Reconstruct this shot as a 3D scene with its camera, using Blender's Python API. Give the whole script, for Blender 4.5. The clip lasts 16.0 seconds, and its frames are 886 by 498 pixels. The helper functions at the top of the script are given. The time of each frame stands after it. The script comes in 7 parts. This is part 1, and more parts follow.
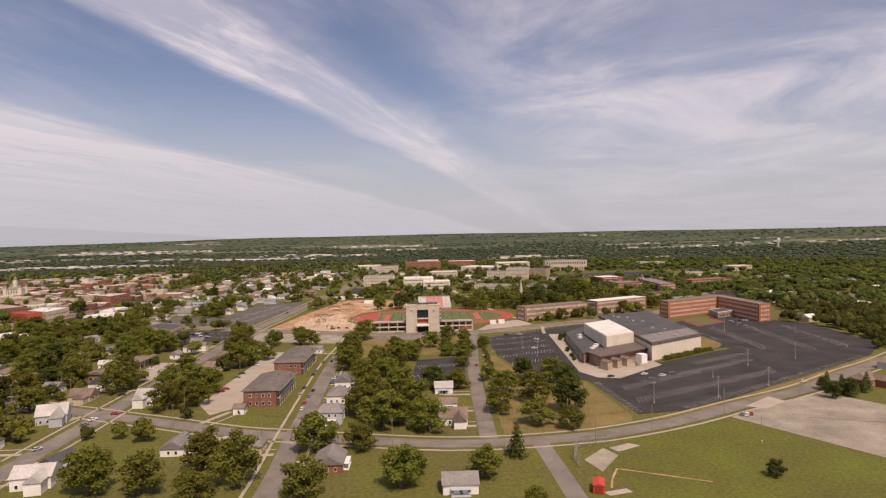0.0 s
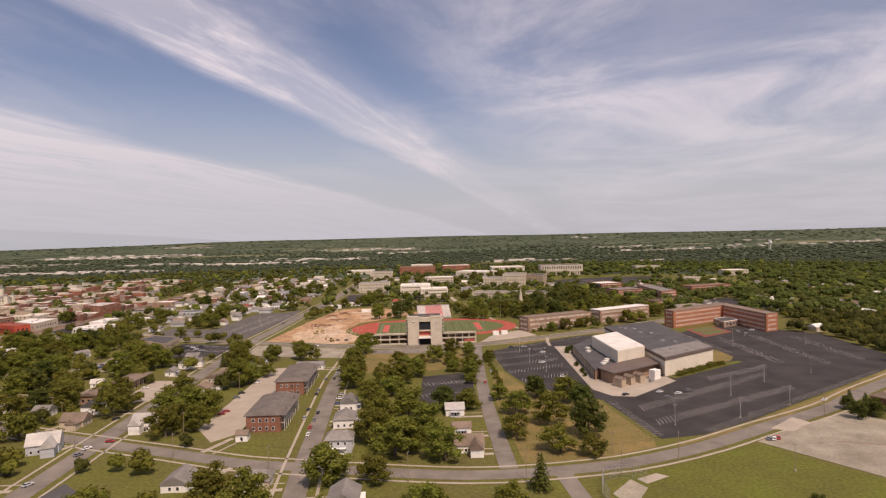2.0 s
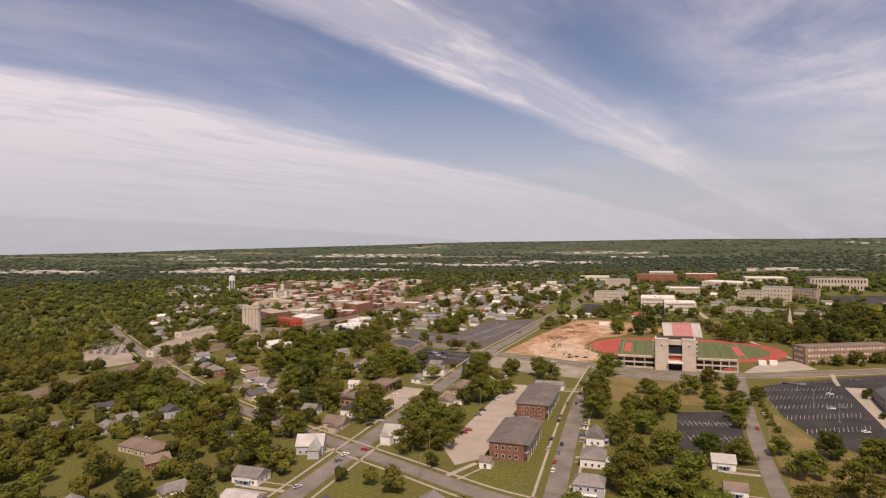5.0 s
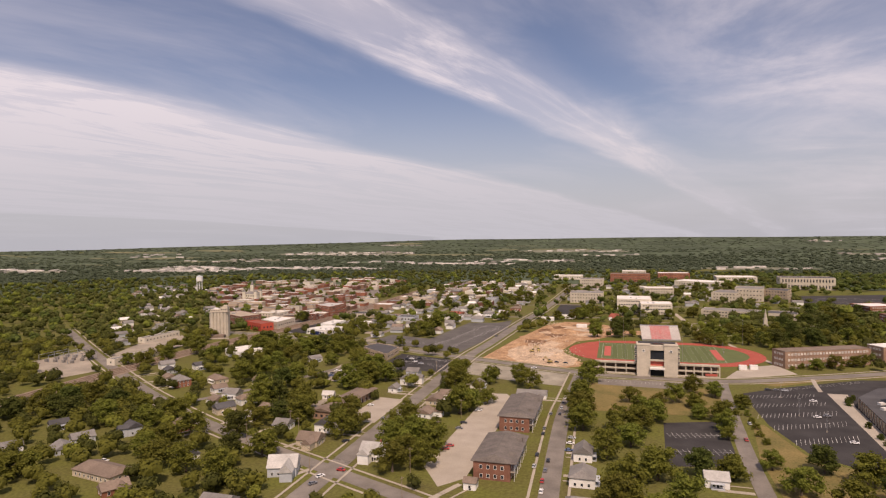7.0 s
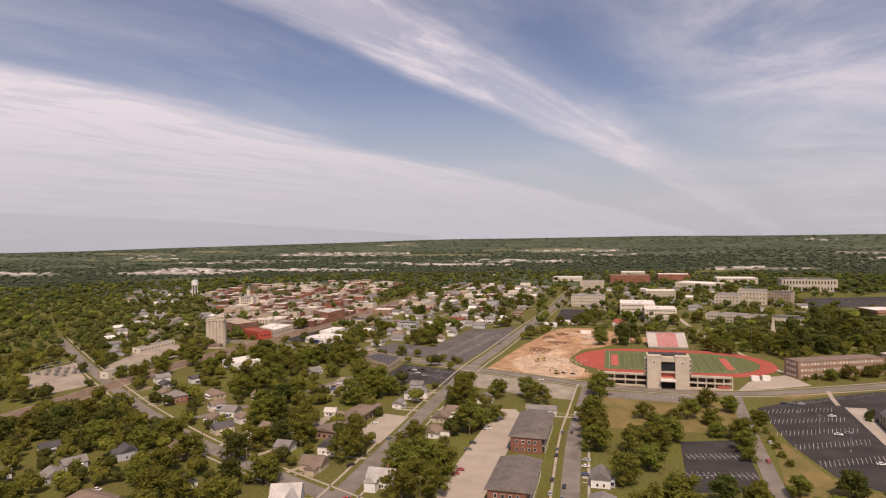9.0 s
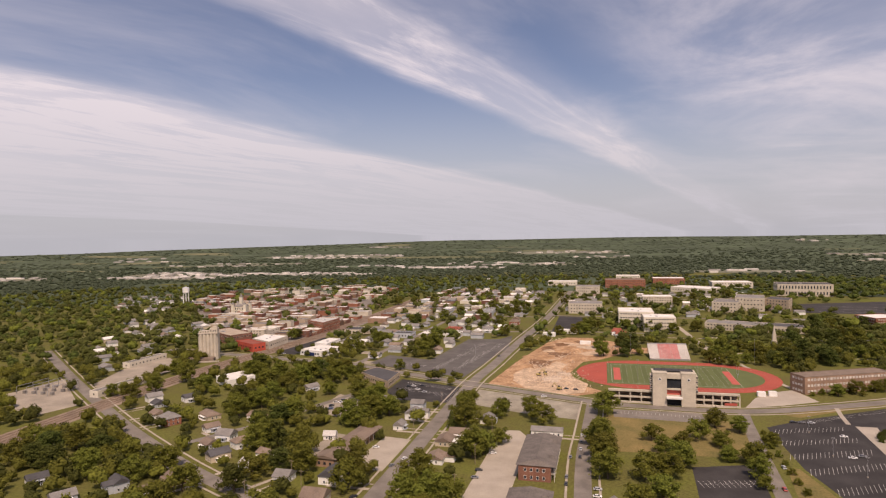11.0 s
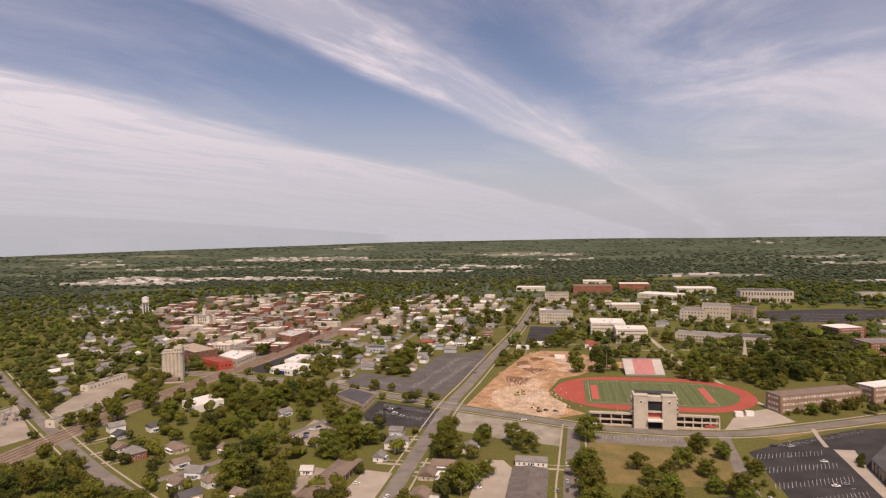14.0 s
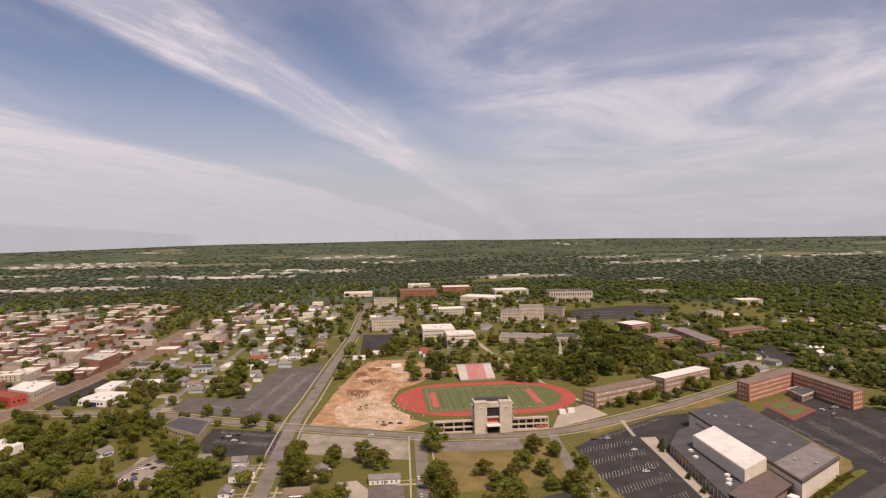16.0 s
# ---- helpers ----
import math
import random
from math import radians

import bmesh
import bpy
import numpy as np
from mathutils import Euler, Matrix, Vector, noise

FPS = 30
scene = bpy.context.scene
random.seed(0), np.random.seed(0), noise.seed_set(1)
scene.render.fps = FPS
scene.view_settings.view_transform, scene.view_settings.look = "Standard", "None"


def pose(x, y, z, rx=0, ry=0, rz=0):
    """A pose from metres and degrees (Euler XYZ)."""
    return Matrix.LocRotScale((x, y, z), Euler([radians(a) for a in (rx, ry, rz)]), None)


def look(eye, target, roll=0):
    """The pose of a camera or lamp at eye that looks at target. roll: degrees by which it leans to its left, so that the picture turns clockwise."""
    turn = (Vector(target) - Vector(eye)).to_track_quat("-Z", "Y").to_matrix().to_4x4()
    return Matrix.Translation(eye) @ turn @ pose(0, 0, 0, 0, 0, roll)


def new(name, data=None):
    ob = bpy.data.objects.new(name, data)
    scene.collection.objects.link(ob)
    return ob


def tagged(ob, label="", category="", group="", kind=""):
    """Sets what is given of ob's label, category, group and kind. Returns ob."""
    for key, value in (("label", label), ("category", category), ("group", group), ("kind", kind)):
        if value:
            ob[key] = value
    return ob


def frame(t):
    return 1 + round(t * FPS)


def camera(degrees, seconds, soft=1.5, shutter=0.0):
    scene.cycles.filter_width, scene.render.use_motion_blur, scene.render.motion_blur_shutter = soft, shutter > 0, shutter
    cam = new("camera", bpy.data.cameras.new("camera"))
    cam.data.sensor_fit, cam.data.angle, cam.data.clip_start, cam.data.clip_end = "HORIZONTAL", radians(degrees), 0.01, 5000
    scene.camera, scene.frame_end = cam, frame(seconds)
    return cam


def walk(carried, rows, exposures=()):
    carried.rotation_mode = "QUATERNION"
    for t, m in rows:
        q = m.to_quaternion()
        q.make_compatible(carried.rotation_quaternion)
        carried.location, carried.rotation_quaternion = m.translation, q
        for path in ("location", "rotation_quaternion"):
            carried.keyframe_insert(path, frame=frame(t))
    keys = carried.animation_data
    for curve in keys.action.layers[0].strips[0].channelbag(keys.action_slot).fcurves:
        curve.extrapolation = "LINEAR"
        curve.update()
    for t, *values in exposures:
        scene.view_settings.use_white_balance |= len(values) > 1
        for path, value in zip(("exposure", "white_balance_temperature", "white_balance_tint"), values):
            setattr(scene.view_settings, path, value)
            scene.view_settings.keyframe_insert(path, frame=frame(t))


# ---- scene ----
# ---------------------------------------------------------------- camera
cam = camera(72.0, 16.0, soft=1.22)
PATH = [
    (0, (42.68, -40.16, 91.93), (46.76, 85.74, 88.93), -1.13),
    (0.5, (39.59, -36.24, 93.29), (44.00, 89.65, 90.37), -1.13),
    (1, (36.80, -32.61, 95.28), (41.42, 93.27, 92.40), -1.15),
    (1.5, (34.28, -29.11, 97.55), (39.78, 96.74, 94.71), -1.19),
    (2, (31.97, -25.60, 99.87), (38.09, 100.22, 97.13), -1.29),
    (2.5, (29.77, -22.04, 102.05), (36.69, 103.75, 99.38), -1.37),
    (3, (27.67, -18.38, 104.04), (35.20, 107.36, 101.44), -1.42),
    (3.5, (25.60, -14.62, 105.80), (32.66, 111.16, 103.22), -1.44),
    (4, (23.51, -10.77, 107.34), (13.12, 114.77, 104.96), -0.94),
    (4.5, (21.37, -6.87, 108.70), (-9.60, 115.25, 106.58), -0.68),
    (4.7, (20.49, -5.30, 109.20), (-19.74, 114.09, 107.42), -0.69),
    (7, (9.24, 12.17, 115.24), (-25.20, 133.35, 112.73), -0.59),
    (7.5, (6.54, 15.64, 116.97), (-27.91, 136.81, 114.36), -0.59),
    (8, (3.79, 18.93, 118.94), (-30.55, 140.12, 116.21), -0.67),
    (10.5, (-9.58, 32.80, 132.29), (-41.83, 154.56, 129.44), -0.93),
    (11, (-12.01, 35.12, 135.40), (-43.80, 157.00, 132.54), -0.98),
    (11.5, (-14.35, 37.30, 138.51), (-43.89, 159.74, 135.61), -1.05),
    (12, (-16.62, 39.34, 141.59), (-43.22, 162.46, 138.55), -1.04),
    (12.5, (-18.89, 41.21, 144.57), (-44.58, 164.53, 141.45), -1.02),
    (13, (-21.24, 42.89, 147.45), (-46.52, 166.29, 144.23), -1.02),
    (13.5, (-23.81, 44.29, 150.22), (-48.94, 167.72, 147.07), -0.94),
    (14, (-26.76, 45.27, 152.96), (-51.24, 168.83, 149.78), -0.92),
    (14.5, (-30.33, 45.70, 155.79), (-50.68, 170.00, 152.51), -1.01),
    (15, (-34.80, 45.33, 158.89), (-39.34, 171.21, 155.38), -0.99),
    (15.5, (-40.53, 43.91, 162.57), (-32.52, 169.60, 158.92), -1.00),
    (16, (-47.96, 41.04, 167.19), (-35.44, 166.36, 163.50), -0.89),
]
walk(cam, [(t, look(eye, target, roll)) for t, eye, target, roll in PATH], [(0, -0.05, 7250, 27), (16, -0.05, 7250, 27)])

# ---------------------------------------------------------------- light
SUN_EL, SUN_AZ = 56.0, 158.0  # degrees; azimuth from +y towards +x
sun = new("sun", bpy.data.lights.new("sun", "SUN"))
sun.data.energy, sun.data.angle, sun.data.color = 3.9, radians(0.6), (1.0, 0.9, 0.74)
_s = Vector((math.sin(radians(SUN_AZ)) * math.cos(radians(SUN_EL)), math.cos(radians(SUN_AZ)) * math.cos(radians(SUN_EL)), math.sin(radians(SUN_EL))))
sun.matrix_world = look(_s * 900, (0, 0, 0))


def build_world():
    """Blue Nishita sky with high cirrus on a flat layer: streaks that run into the distance."""
    world = bpy.data.worlds.new("sky")
    scene.world = world
    world.use_nodes = True
    nt = world.node_tree
    nt.nodes.clear()
    N, L = nt.nodes.new, nt.links.new
    out, bg, sky = N("ShaderNodeOutputWorld"), N("ShaderNodeBackground"), N("ShaderNodeTexSky")
    sky.sky_type, sky.sun_disc = "NISHITA", False
    sky.sun_elevation, sky.sun_rotation = radians(SUN_EL), radians(SUN_AZ)
    sky.air_density, sky.dust_density, sky.ozone_density, sky.altitude = 1.0, 1.4, 1.4, 300
    tc, sep = N("ShaderNodeTexCoord"), N("ShaderNodeSeparateXYZ")
    L(tc.outputs["Generated"], sep.inputs[0])

    def m(op, a, b=None, c=None, clamp=False):
        n = N("ShaderNodeMath")
        n.operation, n.use_clamp = op, clamp
        for k, v in enumerate((a, b, c)):
            if v is None:
                continue
            if isinstance(v, (int, float)):
                n.inputs[k].default_value = v
            else:
                L(v, n.inputs[k])
        return n.outputs[0]

    zc = m("ADD", m("MAXIMUM", sep.outputs[2], 0.0), 0.06)
    px, py = m("DIVIDE", sep.outputs[0], zc), m("DIVIDE", sep.outputs[1], zc)
    ca, sa = math.cos(radians(CLOUD_TURN)), math.sin(radians(CLOUD_TURN))
    # u across the streaks, v along them
    u = m("ADD", m("MULTIPLY", px, ca), m("MULTIPLY", py, sa))
    v = m("ADD", m("MULTIPLY", px, -sa), m("MULTIPLY", py, ca))

    def noise_at(su, sv, detail, rough, seed, distort=0.0):
        comb, n = N("ShaderNodeCombineXYZ"), N("ShaderNodeTexNoise")
        L(m("MULTIPLY", u, su), comb.inputs[0])
        L(m("MULTIPLY", v, sv), comb.inputs[1])
        comb.inputs[2].default_value = seed
        n.inputs["Scale"].default_value, n.inputs["Detail"].default_value, n.inputs["Roughness"].default_value = 1.0, detail, rough
        n.inputs["Distortion"].default_value = distort
        L(comb.outputs[0], n.inputs["Vector"])
        return n.outputs["Fac"]

    def smooth(x, a, b, lo=0.0, hi=1.0):
        n = N("ShaderNodeMapRange")
        n.interpolation_type = "SMOOTHSTEP"
        L(x, n.inputs[0])
        n.inputs[1].default_value, n.inputs[2].default_value, n.inputs[3].default_value, n.inputs[4].default_value = a, b, lo, hi
        return n.outputs[0]

    wob = m("MULTIPLY", m("SUBTRACT", noise_at(0.8, 0.45, 5, 0.6, 3.0), 0.5), 0.4)
    uw = m("ADD", u, wob)
    cover = None
    for centre, half, soft_edge, strength in CLOUD_BANDS[:3]:
        d = m("ABSOLUTE", m("SUBTRACT", uw, centre))
        b = smooth(d, half, half + soft_edge, strength, 0.0)
        cover = b if cover is None else m("MAXIMUM", cover, b)
    veil = smooth(noise_at(0.7, 0.4, 6, 0.6, 7.0, 0.6), 0.4, 0.8, 0.0, 0.42)
    wisps = smooth(noise_at(2.6, 0.5, 8, 0.66, 11.0, 0.8), 0.42, 0.75, 0.35, 1.0)
    # a broad soft sheet east of the streaks, broken into puffs rather than strands
    centre, half, soft_edge, strength = CLOUD_BANDS[3]
    sheet = smooth(m("ABSOLUTE", m("SUBTRACT", uw, centre)), half, half + soft_edge, strength, 0.0)
    puffs = smooth(noise_at(0.75, 0.6, 7, 0.62, 17.0, 0.5), 0.36, 0.7, 0.2, 1.0)
    cloud = m("ADD", m("ADD", m("MULTIPLY", cover, wisps), m("MULTIPLY", sheet, puffs)), veil, clamp=True)
    # haze towards the horizon
    haze = smooth(sep.outputs[2], 0.0, 0.26, 0.86, 0.0)
    mix1, mix2 = N("ShaderNodeMixRGB"), N("ShaderNodeMixRGB")
    gain = N("ShaderNodeMixRGB")
    gain.blend_type, gain.inputs[0].default_value, gain.inputs[2].default_value = "MULTIPLY", 1.0, (0.93, 0.93, 0.97, 1)
    L(sky.outputs[0], gain.inputs[1])
    L(m("MULTIPLY", cloud, 0.9), mix1.inputs[0])
    L(gain.outputs[0], mix1.inputs[1])
    mix1.inputs[2].default_value = (8.0, 8.22, 8.65, 1)
    L(haze, mix2.inputs[0])
    L(mix1.outputs[0], mix2.inputs[1])
    mix2.inputs[2].default_value = (4.7, 5.4, 6.0, 1)
    L(mix2.outputs[0], bg.inputs[0])
    bg.inputs[1].default_value = 0.1
    L(bg.outputs[0], out.inputs[0])


CLOUD_TURN = -18.5  # the streaks run 18.5 degrees right of +y
CLOUD_BANDS = [(-1.58, 0.14, 0.18, 1.1), (-1.5, 0.12, 0.3, 0.5), (-6.4, 2.95, 0.4, 1.9), (2.4, 2.6, 0.9, 0.75)]
build_world()
# ---------------------------------------------------------------- materials
def material(name, colour, rough=0.8, vary=0.12, grain=0.0, big=0.05, small=2.0, metal=0.0, other=None, per_object=0.0, per_island=0.0, bump=0.0, spec=0.3, stretch=(1, 1, 1)):
    """A worn surface: base colour, broad stains (big, per metre), fine grain (small, per metre), an optional second colour in the stains."""
    mt = bpy.data.materials.new(name)
    mt.use_nodes = True
    nt = mt.node_tree
    N, L = nt.nodes.new, nt.links.new
    b = nt.nodes["Principled BSDF"]
    b.inputs["Roughness"].default_value, b.inputs["Metallic"].default_value = rough, metal
    b.inputs["Specular IOR Level"].default_value = spec
    geo = N("ShaderNodeNewGeometry")
    mapping = N("ShaderNodeMapping")
    mapping.inputs["Scale"].default_value = stretch
    L(geo.outputs["Position"], mapping.inputs[0])
    n1, n2 = N("ShaderNodeTexNoise"), N("ShaderNodeTexNoise")
    n1.inputs["Scale"].default_value, n1.inputs["Detail"].default_value, n1.inputs["Roughness"].default_value = big, 5, 0.6
    n2.inputs["Scale"].default_value, n2.inputs["Detail"].default_value = small, 4
    L(mapping.outputs[0], n1.inputs["Vector"])
    L(mapping.outputs[0], n2.inputs["Vector"])
    dark = [max(0.0, c * (1 - 1.6 * vary)) for c in colour]
    lite = [min(1.0, c * (1 + 1.6 * vary)) for c in colour]
    ramp = N("ShaderNodeValToRGB")
    ramp.color_ramp.elements[0].position, ramp.color_ramp.elements[1].position = 0.3, 0.7
    ramp.color_ramp.elements[0].color, ramp.color_ramp.elements[1].color = (*(other or dark), 1), (*lite, 1)
    L(n1.outputs["Fac"], ramp.inputs[0])
    mul = N("ShaderNodeMixRGB")
    mul.blend_type, mul.inputs[0].default_value = "MULTIPLY", 1.0
    gr = N("ShaderNodeMapRange")
    gr.inputs[1].default_value, gr.inputs[2].default_value = 0.3, 0.7
    gr.inputs[3].default_value, gr.inputs[4].default_value = 1 - (grain or vary), 1 + (grain or vary)
    L(n2.outputs["Fac"], gr.inputs[0])
    L(ramp.outputs[0], mul.inputs[1])
    L(gr.outputs[0], mul.inputs[2])
    last = mul.outputs[0]
    for amount, node, socket in ((per_object, "ShaderNodeObjectInfo", "Random"), (per_island, "ShaderNodeNewGeometry", "Random Per Island")):
        if amount:
            info, mr, mx = N(node), N("ShaderNodeMapRange"), N("ShaderNodeMixRGB")
            mr.inputs[3].default_value, mr.inputs[4].default_value = 1 - amount, 1 + amount
            L(info.outputs[socket], mr.inputs[0])
            mx.blend_type, mx.inputs[0].default_value = "MULTIPLY", 1.0
            L(last, mx.inputs[1])
            L(mr.outputs[0], mx.inputs[2])
            last = mx.outputs[0]
    L(last, b.inputs["Base Color"])
    if bump:
        bp = N("ShaderNodeBump")
        bp.inputs["Strength"].default_value, bp.inputs["Distance"].default_value = bump, 0.05
        L(n2.outputs["Fac"], bp.inputs["Height"])
        L(bp.outputs[0], b.inputs["Normal"])
    return mt


GRASS = material("grass", (0.092, 0.096, 0.021), 0.95, 0.2, 0.25, 0.03, 0.6, other=(0.115, 0.1, 0.037), spec=0.1)
LAWN = material("lawn", (0.09, 0.1, 0.019), 0.95, 0.22, 0.25, 0.035, 0.7, other=(0.1, 0.094, 0.028), spec=0.1)
DRY = material("dry_grass", (0.19, 0.137, 0.056), 0.95, 0.15, 0.2, 0.05, 0.8, other=(0.125, 0.112, 0.04), spec=0.1)
ASPHALT = material("asphalt", (0.044, 0.04, 0.039), 0.92, 0.2, 0.18, 0.05, 3.0, spec=0.2)
OLD_ASPHALT = material("old_asphalt", (0.19, 0.166, 0.142), 0.92, 0.16, 0.14, 0.08, 2.0, spec=0.2)
CONCRETE = material("concrete", (0.37, 0.32, 0.26), 0.9, 0.1, 0.1, 0.05, 1.5)
PALE_CONCRETE = material("pale_concrete", (0.36, 0.31, 0.25), 0.9, 0.08, 0.1, 0.08, 1.5)
GRAVEL = material("gravel_lot", (0.3, 0.255, 0.2), 0.95, 0.14, 0.12, 0.05, 1.2)
DIRT = material("bare_dirt", (0.36, 0.225, 0.125), 0.95, 0.25, 0.35, 0.09, 0.5, other=(0.24, 0.13, 0.065), bump=0.4)
OLD_SLAB = material("old_slab", (0.27, 0.242, 0.188), 0.92, 0.18, 0.16, 0.06, 0.9, other=(0.19, 0.165, 0.125))
RUBBLE = material("broken_concrete", (0.5, 0.39, 0.29), 0.95, 0.15, 0.2, 0.3, 1.0, per_island=0.25)
DARK_SOIL = material("dark_soil", (0.19, 0.1, 0.05), 0.95, 0.25, 0.35, 0.1, 0.6, bump=0.4)
PALE_SOIL = material("pale_soil", (0.46, 0.33, 0.22), 0.95, 0.2, 0.3, 0.1, 0.6, bump=0.3)
TRACK = material("running_track", (0.36, 0.075, 0.05), 0.9, 0.06, 0.06, 0.05, 2.0)
TURF = material("turf", (0.105, 0.125, 0.045), 0.95, 0.06, 0.06, 0.1, 1.0)
TURF_DARK = material("turf_stripe", (0.092, 0.11, 0.038), 0.95, 0.06, 0.06, 0.1, 1.0)
PAINT_WHITE = material("white_paint", (0.72, 0.7, 0.66), 0.8, 0.1, 0.1, 0.3, 3.0)
PAINT_RED = material("red_paint", (0.45, 0.1, 0.075), 0.8, 0.1, 0.1, 0.3, 3.0)
TURF_LINE = material("worn_field_line", (0.34, 0.35, 0.28), 0.9, 0.15, 0.2, 0.2, 2.0)
LANE_LINE = material("worn_lane_line", (0.5, 0.2, 0.16), 0.9, 0.1, 0.1, 0.2, 2.0)
FADED_LINE = material("faded_line", (0.5, 0.48, 0.45), 0.9, 0.2, 0.25, 0.2, 2.0)
BRICK = material("red_brick", (0.25, 0.1, 0.06), 0.9, 0.14, 0.15, 0.15, 2.0, bump=0.2, per_object=0.15)
DORM_BRICK = material("orange_brick", (0.36, 0.15, 0.085), 0.9, 0.1, 0.12, 0.15, 2.0, bump=0.2)
SHOP_BRICK = material("old_red_brick", (0.185, 0.085, 0.06), 0.9, 0.14, 0.15, 0.15, 2.0, bump=0.2, per_object=0.3)
SHOP_BROWN = material("old_brown_brick", (0.19, 0.115, 0.075), 0.9, 0.14, 0.15, 0.15, 2.0, bump=0.2, per_object=0.3)
LOT_GREY = material("worn_lot_asphalt", (0.11, 0.1, 0.092), 0.92, 0.16, 0.14, 0.05, 2.0, spec=0.2)
FIELD = material("far_field", (0.16, 0.148, 0.085), 0.95, 0.2, 0.1, 0.004, 0.02, other=(0.088, 0.1, 0.05), spec=0.1)
BROWN_BRICK = material("brown_brick", (0.3, 0.19, 0.13), 0.9, 0.12, 0.15, 0.15, 2.0, bump=0.2)
TAN_BRICK = material("tan_brick", (0.42, 0.33, 0.24), 0.9, 0.1, 0.12, 0.15, 2.0)
CREAM = material("cream_panel", (0.62, 0.56, 0.46), 0.85, 0.06, 0.06, 0.1, 0.8)
STONE = material("limestone", (0.5, 0.44, 0.35), 0.85, 0.09, 0.08, 0.12, 1.0)
WHITE_SIDING = material("white_siding", (0.76, 0.74, 0.7), 0.75, 0.06, 0.05, 0.2, 2.0)
GREY_SIDING = material("grey_siding", (0.42, 0.44, 0.46), 0.75, 0.08, 0.06, 0.2, 2.0)
TAN_SIDING = material("tan_siding", (0.5, 0.42, 0.31), 0.8, 0.08, 0.06, 0.2, 2.0)
ROOF_GREY = material("grey_shingle", (0.2, 0.185, 0.17), 0.92, 0.12, 0.15, 0.15, 1.5, per_object=0.12)
ROOF_BROWN = material("brown_shingle", (0.2, 0.15, 0.115), 0.92, 0.12, 0.15, 0.15, 1.5, per_object=0.12)
ROOF_RED = material("red_roof", (0.26, 0.075, 0.05), 0.85, 0.12, 0.12, 0.15, 1.5)
ROOF_PALE = material("pale_shingle", (0.42, 0.4, 0.37), 0.9, 0.12, 0.15, 0.15, 1.5, per_object=0.12)
ROOF_TAR = material("tar_roof", (0.078, 0.075, 0.077), 0.9, 0.16, 0.1, 0.08, 1.0)
ROOF_WHITE = material("white_membrane", (0.66, 0.63, 0.585), 0.8, 0.08, 0.06, 0.1, 1.0)
ROOF_TAN = material("tan_gravel_roof", (0.36, 0.29, 0.22), 0.92, 0.12, 0.1, 0.1, 1.0)
SHOP_RED = material("painted_red_wall", (0.42, 0.075, 0.045), 0.8, 0.08, 0.08, 0.2, 1.0)
CURTAIN = material("curtained_window", (0.5, 0.46, 0.4), 0.3, 0.2, 0.1, 0.3, 1.0, spec=0.5, per_object=0.35)
GLASS = material("window_glass", (0.03, 0.035, 0.045), 0.12, 0.2, 0.1, 0.1, 1.0, spec=0.6)
# near-black: stadium entrance shade as colour; also doors, rails and wires
DARK = material("dark_opening", (0.02, 0.02, 0.022), 0.8, 0.1)
BARK = material("bark", (0.1, 0.075, 0.055), 0.95, 0.2, 0.2, 0.5, 4.0)
METAL = material("galvanised_metal", (0.45, 0.45, 0.45), 0.45, 0.1, 0.08, 0.5, 3.0, metal=0.7)
WOOD = material("weathered_wood", (0.26, 0.2, 0.14), 0.9, 0.15, 0.15, 0.5, 3.0)
RUST = material("rail_ballast", (0.23, 0.17, 0.125), 0.95, 0.18, 0.2, 0.1, 1.0)
TYRE = material("tyre", (0.02, 0.02, 0.02), 0.9)


def foliage(name, colour, amount=0.22, dark=0.62, light=1.34):
    """Leaves: tint per tree and per clump, a little light through them."""
    mt = bpy.data.materials.new(name)
    mt.use_nodes = True
    nt = mt.node_tree
    N, L = nt.nodes.new, nt.links.new
    b = nt.nodes["Principled BSDF"]
    b.inputs["Roughness"].default_value, b.inputs["Specular IOR Level"].default_value = 0.75, 0.12
    info, geo = N("ShaderNodeObjectInfo"), N("ShaderNodeNewGeometry")
    hsv = N("ShaderNodeHueSaturation")
    hsv.inputs["Color"].default_value = (*colour, 1)
    h, v, v2, mul = N("ShaderNodeMapRange"), N("ShaderNodeMapRange"), N("ShaderNodeMapRange"), N("ShaderNodeMath")
    h.inputs[3].default_value, h.inputs[4].default_value = 0.475, 0.515
    v.inputs[3].default_value, v.inputs[4].default_value = 1 - amount, 1 + amount
    v2.inputs[3].default_value, v2.inputs[4].default_value = dark, light
    L(info.outputs["Random"], h.inputs[0])
    L(info.outputs["Random"], v.inputs[0])
    L(geo.outputs["Random Per Island"], v2.inputs[0])
    mul.operation = "MULTIPLY"
    L(v.outputs[0], mul.inputs[0])
    L(v2.outputs[0], mul.inputs[1])
    L(h.outputs[0], hsv.inputs["Hue"])
    L(mul.outputs[0], hsv.inputs["Value"])
    L(hsv.outputs[0], b.inputs["Base Color"])
    tr, mix = N("ShaderNodeBsdfTranslucent"), N("ShaderNodeMixShader")
    L(hsv.outputs[0], tr.inputs[0])
    mix.inputs[0].default_value = 0.28
    L(b.outputs[0], mix.inputs[1])
    L(tr.outputs[0], mix.inputs[2])
    L(mix.outputs[0], nt.nodes["Material Output"].inputs[0])
    return mt


